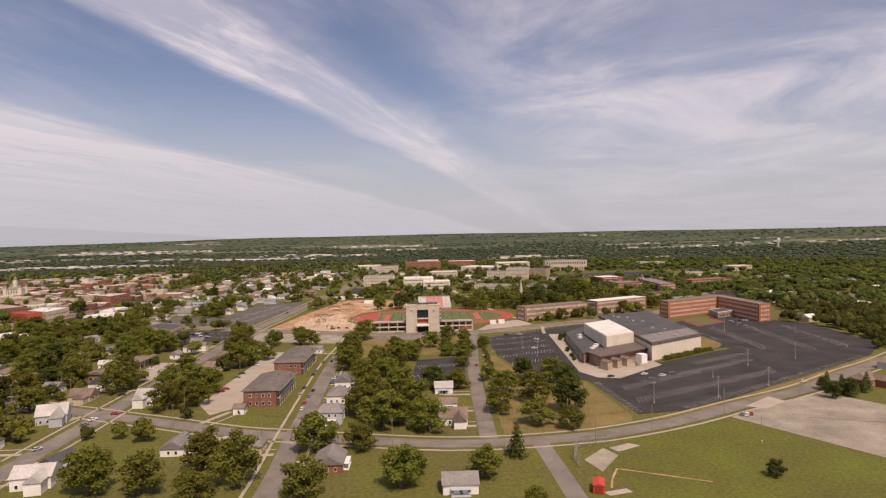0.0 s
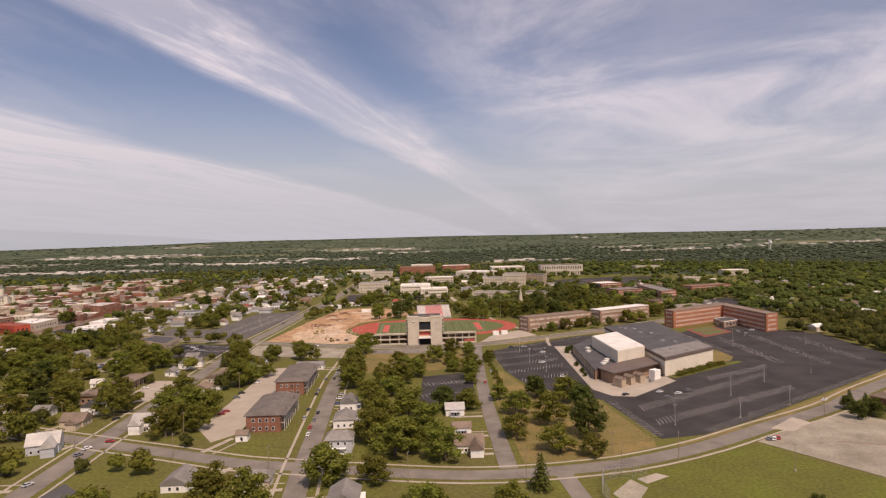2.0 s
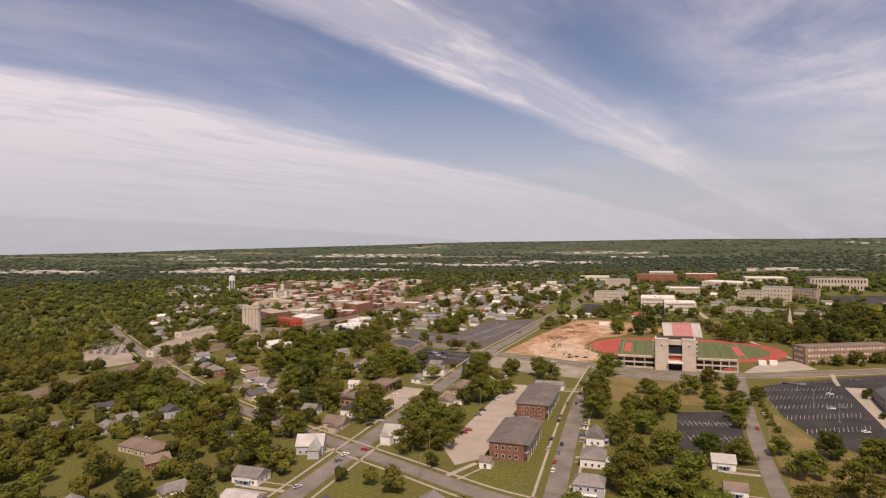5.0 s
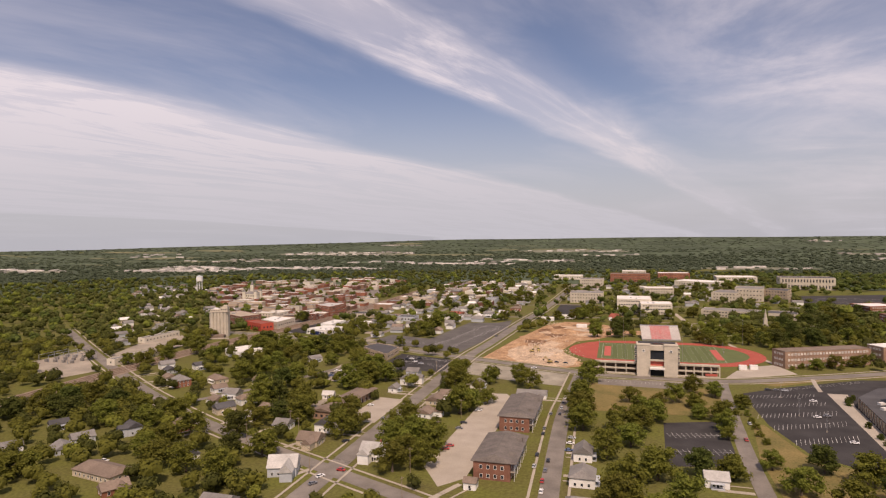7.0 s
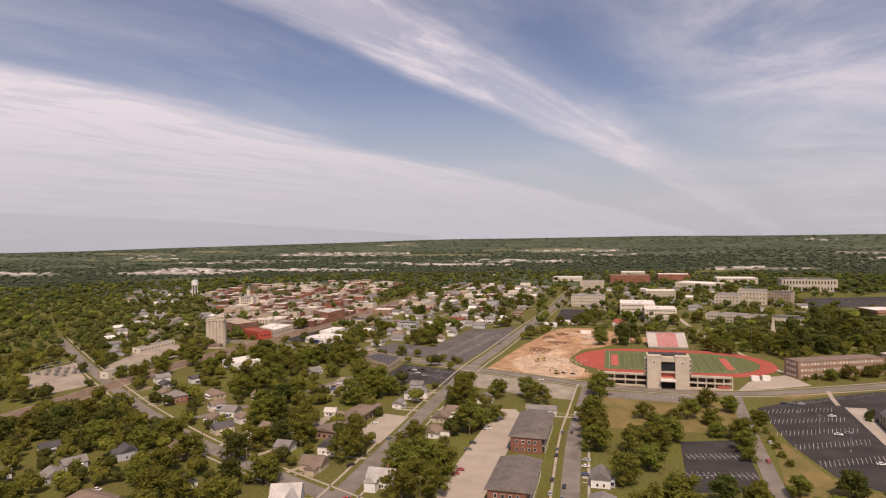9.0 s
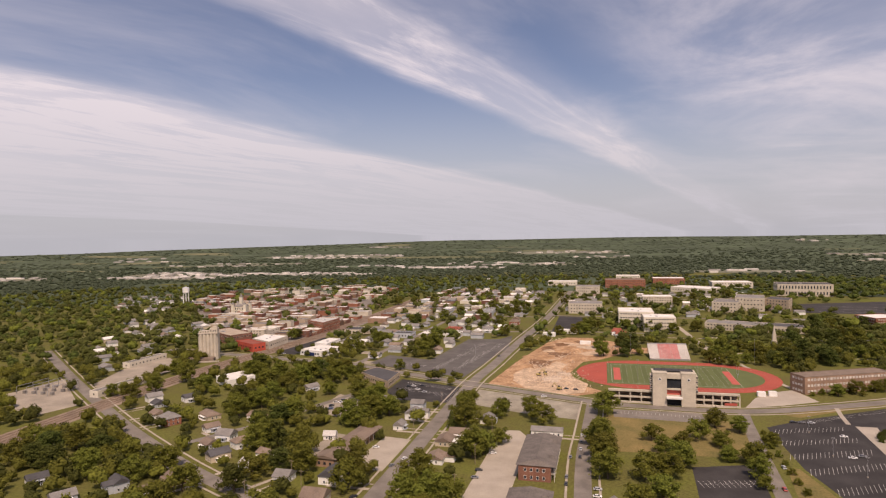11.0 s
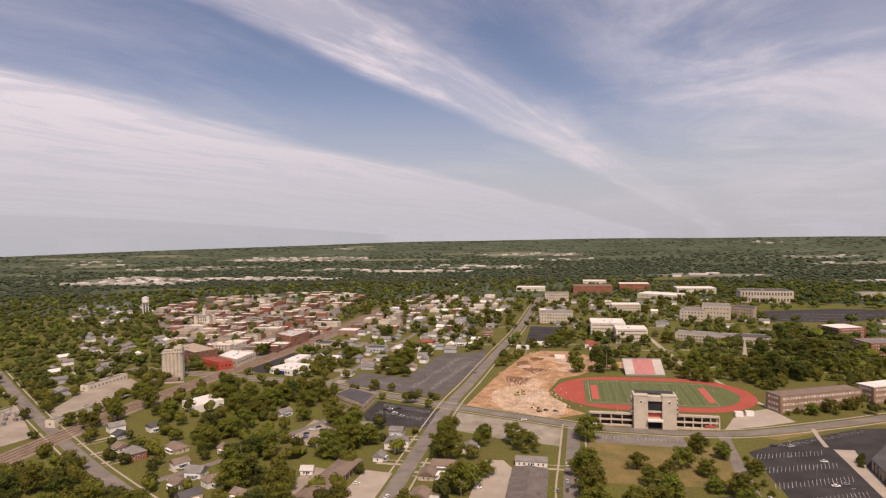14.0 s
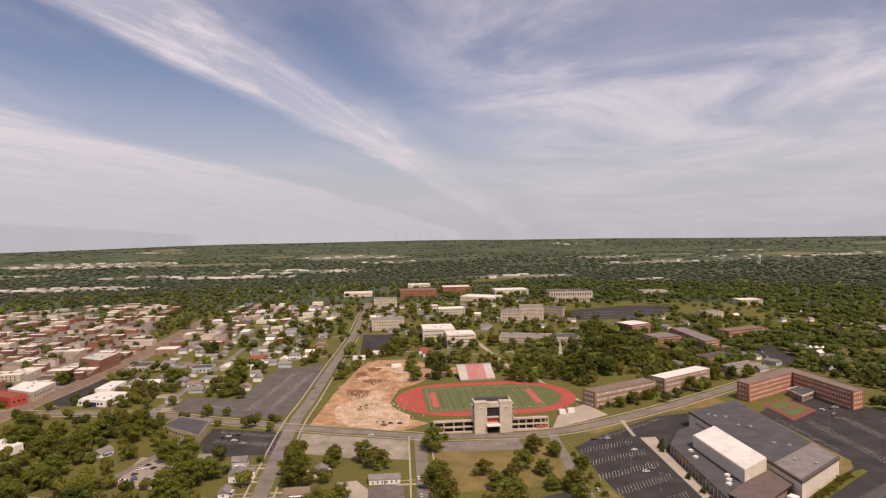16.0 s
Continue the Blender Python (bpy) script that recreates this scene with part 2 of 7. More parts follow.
LEAF = foliage("leaves", (0.144, 0.153, 0.026), 0.22, 0.76, 1.2)
LEAF_LIGHT = foliage("light_leaves", (0.155, 0.158, 0.026), 0.22, 0.7, 1.24)
LEAF_DARK = foliage("dark_leaves", (0.08, 0.095, 0.021), 0.2, 0.7, 1.25)
LEAF_FAR = foliage("far_leaves", (0.094, 0.107, 0.026), 0.2, 0.66, 1.25)
# far-off leaves: bluish aerial haze is mixed into the leaf colour
LEAF_HAZED = foliage("hazed_leaves", (0.074, 0.094, 0.056), 0.12, 0.84, 1.14)
# close to the far leaf colour, so gaps between crowns blend in
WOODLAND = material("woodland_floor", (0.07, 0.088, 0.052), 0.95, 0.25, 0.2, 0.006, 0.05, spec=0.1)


# ---------------------------------------------------------------- mesh helpers
BLOCKED, LINES, TAKEN = [], [], []  # ground already in use: rings, road lines with half widths, discs

def mesh_from(bm, name, mat_):
    me = bpy.data.meshes.new(name)
    bm.to_mesh(me)
    bm.free()
    for one in mat_ if isinstance(mat_, (list, tuple)) else (mat_,):
        me.materials.append(one)
    return me


def part(name, bm, mat_, parent=None, label="", m=None):
    """Links a bmesh (or a ready mesh) as one object, under a parent where one is given."""
    ob = new(name, bm if isinstance(bm, bpy.types.Mesh) else mesh_from(bm, name, mat_))
    if parent is not None:
        ob.parent = parent
    if m is not None:
        ob.matrix_basis = m
    if label:
        ob["label"] = label
    return ob


def thing(name, label, category, m=None, group="", kind=""):
    ob = new(name)
    if m is not None:
        ob.matrix_basis = m
    return tagged(ob, label, category, group, kind)


def box(bm, x0, x1, y0, y1, z0, z1, mi=0):
    v = [bm.verts.new((x, y, z)) for z in (z0, z1) for y in (y0, y1) for x in (x0, x1)]
    for f in ((0, 2, 3, 1), (4, 5, 7, 6), (0, 1, 5, 4), (2, 6, 7, 3), (0, 4, 6, 2), (1, 3, 7, 5)):
        bm.faces.new([v[k] for k in f]).material_index = mi
    return bm


def boxed(*a):
    return box(bmesh.new(), *a)


def prism(bm, pts, z0, z1, mi=0, top_mi=None):
    """A flat-topped prism over a ring of points."""
    area = sum(pts[k - 1][0] * p[1] - p[0] * pts[k - 1][1] for k, p in enumerate(pts))
    if area < 0:
        pts = pts[::-1]
    lo, hi = [bm.verts.new((*p, z0)) for p in pts], [bm.verts.new((*p, z1)) for p in pts]
    bm.faces.new(hi).material_index = mi if top_mi is None else top_mi
    bm.faces.new(lo[::-1]).material_index = mi
    for k in range(len(pts)):
        bm.faces.new((lo[k - 1], lo[k], hi[k], hi[k - 1])).material_index = mi
    return bm


def ribbon_sides(pts, width):
    """Left and right border points of a band that follows pts."""
    left, right = [], []
    for k, p in enumerate(pts):
        a, b = Vector(pts[max(k - 1, 0)]), Vector(pts[min(k + 1, len(pts) - 1)])
        d = (b - a).normalized()
        n = Vector((-d.y, d.x)) * width / 2
        left.append((p[0] + n.x, p[1] + n.y))
        right.append((p[0] - n.x, p[1] - n.y))
    return left, right


def ribbon(bm, pts, width, z, thick=0.0):
    left, right = ribbon_sides(pts, width)
    for k in range(len(pts) - 1):
        quad = [left[k], right[k], right[k + 1], left[k + 1]]
        v = [bm.verts.new((*q, z)) for q in quad]
        f = bm.faces.new(v)
        if f.normal.z < 0:
            f.normal_flip()
        if thick:
            for a, b in ((0, 3), (1, 2)):
                w = [bm.verts.new((*quad[a], z)), bm.verts.new((*quad[b], z)), bm.verts.new((*quad[b], z - thick)), bm.verts.new((*quad[a], z - thick))]
                bm.faces.new(w)
    bmesh.ops.recalc_face_normals(bm, faces=bm.faces[:])
    return bm


def smooth_line(pts, step=12.0):
    """Catmull-Rom through the points."""
    out = []
    for k in range(len(pts) - 1):
        p0, p1, p2, p3 = (Vector(pts[min(max(k + d, 0), len(pts) - 1)]) for d in (-1, 0, 1, 2))
        n = max(1, int((p2 - p1).length / step))
        for s in range(n):
            t = s / n
            q = 0.5 * (2 * p1 + (p2 - p0) * t + (2 * p0 - 5 * p1 + 4 * p2 - p3) * t * t + (3 * p1 - p0 - 3 * p2 + p3) * t**3)
            out.append((q.x, q.y))
    return out + [tuple(pts[-1])]


def rise(x, y):
    """Height of the land: level in the town, rising slowly into the distance, more to the east than to the west."""
    r = math.hypot(x, y - 40)
    s = min(max((r - 1386) / 3414, 0.0), 1.0)
    east = min(max((math.atan2(x, y - 40) + 0.3) / 0.5, -1.0), 0.15)
    return (86 + 36 * east) * s**2.2


def inside(ring, x, y):
    hit = False
    for k in range(len(ring)):
        (x0, y0), (x1, y1) = ring[k - 1], ring[k]
        if (y0 > y) != (y1 > y) and x < (x1 - x0) * (y - y0) / (y1 - y0) + x0:
            hit = not hit
    return hit


def free(x, y, r):
    """Whether a disc of radius r at (x, y) is clear of roads, lots, buildings and placed things."""
    for ring in BLOCKED:
        if inside(ring, x, y):
            return False
    for line, half in LINES:
        for (ax, ay), (bx, by) in zip(line, line[1:]):
            dx, dy = bx - ax, by - ay
            u = min(max(((x - ax) * dx + (y - ay) * dy) / (dx * dx + dy * dy), 0), 1)
            if (x - ax - u * dx) ** 2 + (y - ay - u * dy) ** 2 < (half + r) ** 2:
                return False
    return all((x - a) ** 2 + (y - b) ** 2 > (c + r) ** 2 for a, b, c in TAKEN if abs(a - x) < 25 and abs(b - y) < 25)


# ---------------------------------------------------------------- land, roads and lots
def build_ground():
    bm = bmesh.new()
    rings = [0, 120, 240, 400, 600, 850, 1100, 1400, 1800, 2300, 2900, 3500, 4100, 4600, 4850]
    prev = None
    for r in rings:
        row = []
        for k in range(96):
            a = 2 * math.pi * k / 96
            x, y = r * math.sin(a), 40 + r * math.cos(a)
            z = rise(x, y) - (0.0 if r < 1000 else 0.05)
            if r > 2500:
                z += 7 * noise.noise((x * 0.0011, y * 0.0011, 0)) * (r / 4850)
            row.append(bm.verts.new((x, y, z)))
            if r == 0:
                break
        if prev is not None:
            for k in range(96):
                j = (k + 1) % 96
                if len(prev) == 1:
                    bm.faces.new((prev[0], row[j], row[k]))
                else:
                    bm.faces.new((prev[k], prev[j], row[j], row[k]))
        prev = row
    bmesh.ops.recalc_face_normals(bm, faces=bm.faces[:])
    for f in bm.faces:
        f.smooth = True
        if f.normal.z < 0:
            f.normal_flip()
    tagged(part("ground", bm, GRASS), "grassy ground of the town and the country round it", "ground", kind="structure")


def road(name, pts, width, mat_, label, z=0.06, walks=0.0):
    """A road band; walks: distance of pale pavements from its edges, with a kerb step."""
    line = smooth_line(pts)
    LINES.append((pts, width / 2 + 0.5))
    ob = tagged(part(name, ribbon(bmesh.new(), line, width, z, 0.1), mat_), label, "road", kind="structure")
    if walks:
        for side in (-1, 1):
            off = []
            for k, p in enumerate(line):
                a, b = Vector(line[max(k - 1, 0)]), Vector(line[min(k + 1, len(line) - 1)])
                d = (b - a).normalized()
                off.append((p[0] - d.y * side * (width / 2 + walks), p[1] + d.x * side * (width / 2 + walks)))
            tagged(part("pavement", ribbon(bmesh.new(), off, 1.3, 0.14, 0.2), PALE_CONCRETE), "pale concrete pavement beside a street", "pavement", kind="structure")
    return ob


def patch(name, pts, mat_, label, category, z=0.05, kerb=False):
    if category not in ("lawn",):
        BLOCKED.append(list(pts))
    ob = tagged(part(name, prism(bmesh.new(), pts, -0.3, z), mat_), label, category, kind="structure")
    if kerb:
        ring = list(pts) + [pts[0]]
        part("kerb", ribbon(bmesh.new(), ring, 0.45, z + 0.14, 0.3), PALE_CONCRETE, ob)
    return ob


build_ground()
BLOCKED.append([(-115, 555), (140, 555), (152, 725), (-112, 725)])  # round the stadium
BLOCKED.append([(285, 560), (440, 560), (440, 690), (285, 690)])  # round the angled dormitory
road("street_west", [(-127.3, -201.6), (-127.3, 25.2), (-127.3, 239.4), (-128.5, 378), (-128.5, 567), (-122.2, 659), (-112.1, 816.5), (-98.3, 1008), (-90.7, 1242), (-83.2, 1506), (-75.6, 1764)], 10.9, OLD_ASPHALT, "grey asphalt town street", 0.07, 4.0)
road("street_middle", [(-13.9, -201.6), (-13.9, 25.2), (-15.1, 176.4), (-18.9, 252), (-23.9, 390.6), (-22.7, 453.6), (-20.2, 534.2)], 9.2, OLD_ASPHALT, "pale worn asphalt side street", 0.08, 4.2)
road("street_east", [(70.6, 230.6), (73.1, 327.6), (78.1, 410.8), (85.7, 504), (88.2, 526.7)], 8.0, OLD_ASPHALT, "pale worn asphalt side street", 0.08)
road("road_front", [(-680, 640), (-508, 514), (-376, 422), (-310, 379), (-231, 333), (-131, 287), (-80.6, 264.6), (-50.4, 250.7), (-23.9, 243.2), (51.7, 225.5), (104.6, 228.1), (134.8, 235.6), (167.6, 249.5), (206.6, 270.9), (257, 297.4), (303.7, 330.1), (378, 380.5), (529.2, 504)], 9.8, OLD_ASPHALT, "grey asphalt cross street curving up the slope", 0.06, 3.6)
road("road_main", [(-529.2, 674.1), (-415.8, 657.7), (-342.7, 645.1), (-273.4, 633.8), (-202.9, 604.8), (-128.5, 573.3), (-30.2, 538), (6.3, 529.2), (92, 529.2), (170.1, 560.7), (239.4, 597.2), (335.2, 653.9), (415.8, 705.6)], 10.9, OLD_ASPHALT, "grey asphalt main road past the stadium", 0.075, 3.4)
road("railway_bed", [(-405.7, 252), (-410.8, 388.1), (-412, 529.2), (-404.5, 642.6), (-390.6, 768.6), (-385.6, 882), (-388.1, 1091), (-394.4, 1286)], 26.0, RUST, "brown ballast of a railway line", 0.12)
road("side_street", [(92, 228.1), (93.2, 196.6), (94.5, 151.2), (95.8, 75.6), (97, -201.6)], 7.5, OLD_ASPHALT, "pale asphalt side street", 0.07)
road("driveway_road", [(-283.5, 378), (-252, 433.4), (-236.9, 476.3), (-214.2, 541.8), (-207.9, 602.3)], 6.3, OLD_ASPHALT, "narrow grey street between houses", 0.065)
for _y in (869, 1023, 1178):
    road("cross_street", [(-375, _y - 4), (-252, _y), (-113, _y + 6)], 7.5, OLD_ASPHALT, "grey asphalt cross street between houses", 0.055)
for _x0, _x1, _y in ((-111, 76, 890), (-106, 151, 1048), (-96, 302, 1323)):
    road("cross_street", [(_x0, _y), (_x1, _y - 4)], 6.5, OLD_ASPHALT, "grey asphalt campus street", 0.056)


# ---------------------------------------------------------------- building kit
WINDOWS = {}


def window_mesh(w, h, frame_mat, key):
    """A window: a proud frame round a recessed dark pane; on houses the pane is a mesh of its own."""
    k = (round(w, 2), round(h, 2), key)
    if k not in WINDOWS:
        glass = CURTAIN if key.startswith("dorm") else GLASS
        bm = bmesh.new()
        f = 0.1
        if key == "house":
            WINDOWS[k + ("pane",)] = mesh_from(boxed(-w / 2, w / 2, -0.02, 0.05, 0, h), "pane", glass)
        else:
            box(bm, -w / 2, w / 2, -0.02, 0.05, 0, h, 1)
        box(bm, -w / 2 - f, -w / 2, -0.02, 0.1, -f, h + f, 0)
        box(bm, w / 2, w / 2 + f, -0.02, 0.1, -f, h + f, 0)
        box(bm, -w / 2, w / 2, -0.02, 0.1, h, h + f, 0)
        box(bm, -w / 2, w / 2, -0.02, 0.14, -f, 0, 0)
        WINDOWS[k] = mesh_from(bm, "window", (frame_mat, glass))
    return WINDOWS[k]


def wall_windows(parent, a, b, zs, spacing, w, h, frame_mat, key, inset=1.2, skip=None):
    """Rows of windows on the wall from a to b (outside to the right of a to b)."""
    a, b = Vector(a), Vector(b)
    d = b - a
    length = d.length
    d.normalize()
    n = int((length - 2 * inset) / spacing)
    if n < 1:
        return
    yaw = math.degrees(math.atan2(d.y, d.x)) + 180
    start = (length - (n - 1) * spacing) / 2
    for z in zs:
        for k in range(n):
            if skip and skip(k, n, z):
                continue
            p = a + d * (start + k * spacing)
            win = part("window", window_mesh(w, h, frame_mat, key), None, parent, m=pose(p.x, p.y, z, 0, 0, yaw))
            if key == "house":
                part("pane", WINDOWS[(round(w, 2), round(h, 2), key, "pane")], None, win)


def centred(ring):
    cx, cy = sum(p[0] for p in ring) / len(ring), sum(p[1] for p in ring) / len(ring)
    ring = [(p[0] - cx, p[1] - cy) for p in ring]
    if sum(ring[k - 1][0] * p[1] - p[0] * ring[k - 1][1] for k, p in enumerate(ring)) < 0:
        ring = ring[::-1]
    return cx, cy, ring


def inset_ring(ring, d):
    """The counter-clockwise ring moved inwards by d."""
    out = []
    n = len(ring)
    for k in range(n):
        a, p, b = Vector(ring[k - 1]), Vector(ring[k]), Vector(ring[(k + 1) % n])
        e, f = (p - a).normalized(), (b - p).normalized()
        n1, n2 = Vector((-e.y, e.x)), Vector((-f.y, f.x))
        s = n1 + n2
        s = s / max(s.length_squared, 1e-6) * 2
        out.append((p.x + s.x * d, p.y + s.y * d))
    return out


def flat_building(name, label, category, ring, h, wall, roof, floors=0, spacing=3.4, win=(1.5, 1.6), frame_mat=None, key="w", parapet=0.7, group="", base=0.0, edges=None, units=0, cap=None):
    """A building with a flat roof behind a parapet and rows of windows."""
    BLOCKED.append(list(ring))
    cx, cy, ring = centred(ring)
    z0 = rise(cx, cy) if math.hypot(cx, cy) > 1386 else 0.0
    top = thing(name, label, category, pose(cx, cy, z0 + base), group)
    part("wall", prism(bmesh.new(), ring, -0.5, h), wall, top)
    inner = inset_ring(ring, 0.35)
    bm = bmesh.new()
    for k in range(len(ring)):
        quad = [ring[k - 1], ring[k], inner[k], inner[k - 1]]
        prism(bm, quad, h, h + parapet)
    part("parapet", bm, cap or wall, top)
    part("roof", prism(bmesh.new(), inner, h - 0.1, h + 0.12), roof, top)
    if floors:
        fh = h / floors
        zs = [fh * k + (fh - win[1]) * 0.55 for k in range(floors)]
        for k in range(len(ring)):
            a, b = ring[k - 1], ring[k]
            outward = ((b[1] - a[1]) * -(cx + a[0]) + -(b[0] - a[0]) * (30 - cy - a[1])) > 0
            if outward if edges is None else k in edges:
                wall_windows(top, a, b, zs, spacing, win[0], win[1], frame_mat or wall, key)
    rnd = random.Random(int(cx * 7 + cy * 13))
    for _ in range(units):
        s, t = rnd.uniform(0.2, 0.8), rnd.uniform(0.2, 0.8)
        a, b = Vector(inner[0]).lerp(Vector(inner[1]), s), Vector(inner[3 % len(inner)]).lerp(Vector(inner[2]), s)
        p = a.lerp(b, t)
        w = rnd.uniform(0.8, 1.8)
        part("roof_unit", boxed(-w, w, -w * 0.7, w * 0.7, 0, rnd.uniform(0.8, 1.5)), METAL, top, m=pose(p.x, p.y, h + 0.12))
    return top


def hip_or_gable(bm, w, d, z, rise_, over=0.4, hip=0.0):
    """A pitched roof over w x d centred at the origin, ridge along x, with thickness."""
    W, D, t = w / 2 + over, d / 2 + over, 0.18
    e = [bm.verts.new((x, y, z)) for x, y in ((-W, -D), (W, -D), (W, D), (-W, D))]
    r = [bm.verts.new((-W + hip, 0, z + rise_)), bm.verts.new((W - hip, 0, z + rise_))]
    lo = [bm.verts.new((v.co.x, v.co.y, v.co.z - t)) for v in e]
    for f in ((e[0], e[1], r[1], r[0]), (e[2], e[3], r[0], r[1]), (e[1], e[2], r[1]), (e[3], e[0], r[0]), lo[::-1]):
        bm.faces.new(f)
    for k in range(4):
        bm.faces.new((lo[k - 1], lo[k], e[k], e[k - 1]))
    return bm


def gable_walls(bm, w, d, h, rise_):
    """Walls with pointed gables at the ends of x."""
    box(bm, -w / 2, w / 2, -d / 2, d / 2, -0.4, h)
    for s in (-1, 1):
        a, b, c = (bm.verts.new((s * w / 2, -d / 2, h)), bm.verts.new((s * w / 2, d / 2, h)), bm.verts.new((s * (w / 2), 0, h + rise_ * 0.94)))
        a2, b2, c2 = (bm.verts.new((s * (w / 2 - 0.2), -d / 2, h)), bm.verts.new((s * (w / 2 - 0.2), d / 2, h)), bm.verts.new((s * (w / 2 - 0.2), 0, h + rise_ * 0.94)))
        bm.faces.new((a, b, c))
        bm.faces.new((a2, c2, b2))
        for p, q, p2, q2 in ((a, b, a2, b2), (b, c, b2, c2), (c, a, c2, a2)):
            bm.faces.new((p, q, q2, p2))
    bmesh.ops.recalc_face_normals(bm, faces=bm.faces[:])
    return bm


HOUSE_LABELS = {"white": (WHITE_SIDING, "white clapboard"), "grey": (GREY_SIDING, "grey-sided"), "tan": (TAN_SIDING, "tan-sided"), "brick": (BRICK, "red brick"), "brown": (BROWN_BRICK, "brown brick")}
ROOFS = {"grey": (ROOF_GREY, "grey shingle"), "brown": (ROOF_BROWN, "brown shingle"), "red": (ROOF_RED, "red"), "white": (ROOF_PALE, "pale shingle"), "tar": (ROOF_TAR, "dark shingle")}


def house(x, y, rot, w=11.0, d=8.0, h=3.2, pitch=2.6, colour="white", roof="grey", hip=0.0, wing=0, porch=True, chimney=False, storeys=1):
    """A small family house: walls, pitched roof, windows, door, porch, chimney and an optional cross wing."""
    TAKEN.append((x, y, max(w, d) * 0.62))
    wall, words = HOUSE_LABELS[colour]
    rmat, rwords = ROOFS[roof]
    kind = "two-storey" if storeys > 1 else "one-storey"
    top = thing("house", f"{kind} {words} house with a {rwords} roof", "house", pose(x, y, 0, 0, 0, rot), "houses of the neighbourhood")
    part("wall", gable_walls(bmesh.new(), w, d, h, 0.01 if hip else pitch), wall, top)
    part("roof", hip_or_gable(bmesh.new(), w, d, h + 0.06, pitch, 0.45, hip), rmat, top, f"{rwords} roof")
    if wing:
        ww, wd = w * 0.42, d * 0.6
        bm = gable_walls(bmesh.new(), wd + 2, ww, h, pitch * 0.8)
        part("wall", bm, wall, top, m=pose(wing * w * 0.22, -d / 2 - wd / 2 + 1.2, 0, 0, 0, 90))
        part("roof", hip_or_gable(bmesh.new(), wd + 2, ww, h + 0.1, pitch * 0.8, 0.4), rmat, top, m=pose(wing * w * 0.22, -d / 2 - wd / 2 + 1.2, 0, 0, 0, 90))
    zs = [0.9] if storeys == 1 else [0.9, h / 2 + 0.8]
    key = colour
    for a, b in (((-w / 2, -d / 2), (w / 2, -d / 2)), ((w / 2, -d / 2), (w / 2, d / 2)), ((-w / 2, d / 2), (-w / 2, -d / 2))):
        wall_windows(top, a, b, zs, 3.1, 1.0, 1.35, WHITE_SIDING, "house", 0.6)
    part("door", boxed(-0.5, 0.5, -0.05, 0.06, 0.1, 2.15), DARK if colour == "white" else WOOD, top, m=pose(0.2, -d / 2 - 0.02, 0.15))
    if porch and not wing:
        bm = bmesh.new()
        box(bm, -w * 0.28, w * 0.28, -d / 2 - 2.1, -d / 2 - 0.03, 2.45, 2.62)
        for s in (-1, 1):
            box(bm, s * w * 0.26 - 0.09, s * w * 0.26 + 0.09, -d / 2 - 2.0, -d / 2 - 1.82, 0.2, 2.45)
        box(bm, -w * 0.28, w * 0.28, -d / 2 - 2.1, -d / 2 - 0.03, -0.2, 0.25)
        part("porch", bm, WHITE_SIDING if colour != "white" else GREY_SIDING, top)
    if chimney:
        part("chimney", boxed(-0.4, 0.4, -0.4, 0.4, 0, pitch + 1.0), BRICK, top, m=pose(w * 0.2, d * 0.1, h))
    return top


# ---------------------------------------------------------------- trees
def blob(bm, c, r, seed, sub=1, jag=0.22, squash=0.85):
    made = bmesh.ops.create_icosphere(bm, subdivisions=sub, radius=1.0)["verts"]
    for v in made:
        k = 1 + jag * noise.noise(v.co * 1.7 + Vector((seed, seed * 0.7, 0)))
        v.co = Vector((c[0] + v.co.x * r * k, c[1] + v.co.y * r * k, c[2] + v.co.z * r * squash * k))


def crown_mesh(seed, mat_, wide=1.0, tall=1.0, lobes=19, clumps=110):
    """A crown about 10 m tall on a 2 m clear stem: many small lobes set with leafy sprays, uneven, with gaps."""
    rnd = random.Random(seed)
    bm = bmesh.new()
    lean = rnd.uniform(0, 6.28)
    for k in range(lobes):
        a = 2.4 * k + rnd.uniform(-0.5, 0.5)
        u = (k + 0.5) / lobes
        z = (2.1 + 6.6 * u + rnd.uniform(-0.5, 0.5)) * tall
        # widest a third of the way up, narrowing to the top
        reach = 3.3 * math.sqrt(max(0.03, 1 - ((u - 0.32) / 0.72) ** 2)) * rnd.uniform(0.55, 1.05)
        if k % 5 == 4:
            reach *= 0.25
        r = rnd.uniform(1.05, 1.7) * (1.12 - 0.3 * u)
        c = (reach * wide * math.cos(a) + 0.4 * math.cos(lean), reach * wide * math.sin(a) + 0.4 * math.sin(lean), z)
        blob(bm, c, r * 0.66, seed + k, 1, 0.45)
        for _ in range(clumps):
            n = Vector((rnd.gauss(0, 1), rnd.gauss(0, 1), rnd.gauss(0.25, 1))).normalized()
            p = Vector(c) + Vector((n.x, n.y, n.z * 0.85)) * r * (0.6 + 0.72 * rnd.random() ** 1.2)
            s = rnd.uniform(0.12, 0.27)
            n = (n + Vector((rnd.gauss(0, 0.5), rnd.gauss(0, 0.5), rnd.gauss(0, 0.5)))).normalized()
            t = n.orthogonal().normalized()
            q = n.cross(t)
            ang = rnd.uniform(0, 6.28)
            t, q = t * math.cos(ang) + q * math.sin(ang), q * math.cos(ang) - t * math.sin(ang)
            quad = [p - t * s - q * s * 0.7, p + t * s * rnd.uniform(0.7, 1.2) - q * s * 0.8 + n * 0.12, p + t * s + q * s * 0.7, p - t * s * rnd.uniform(0.6, 1.1) + q * s * 0.9 + n * 0.15]
            bm.faces.new([bm.verts.new(v) for v in quad])
    return mesh_from(bm, "crown", mat_)


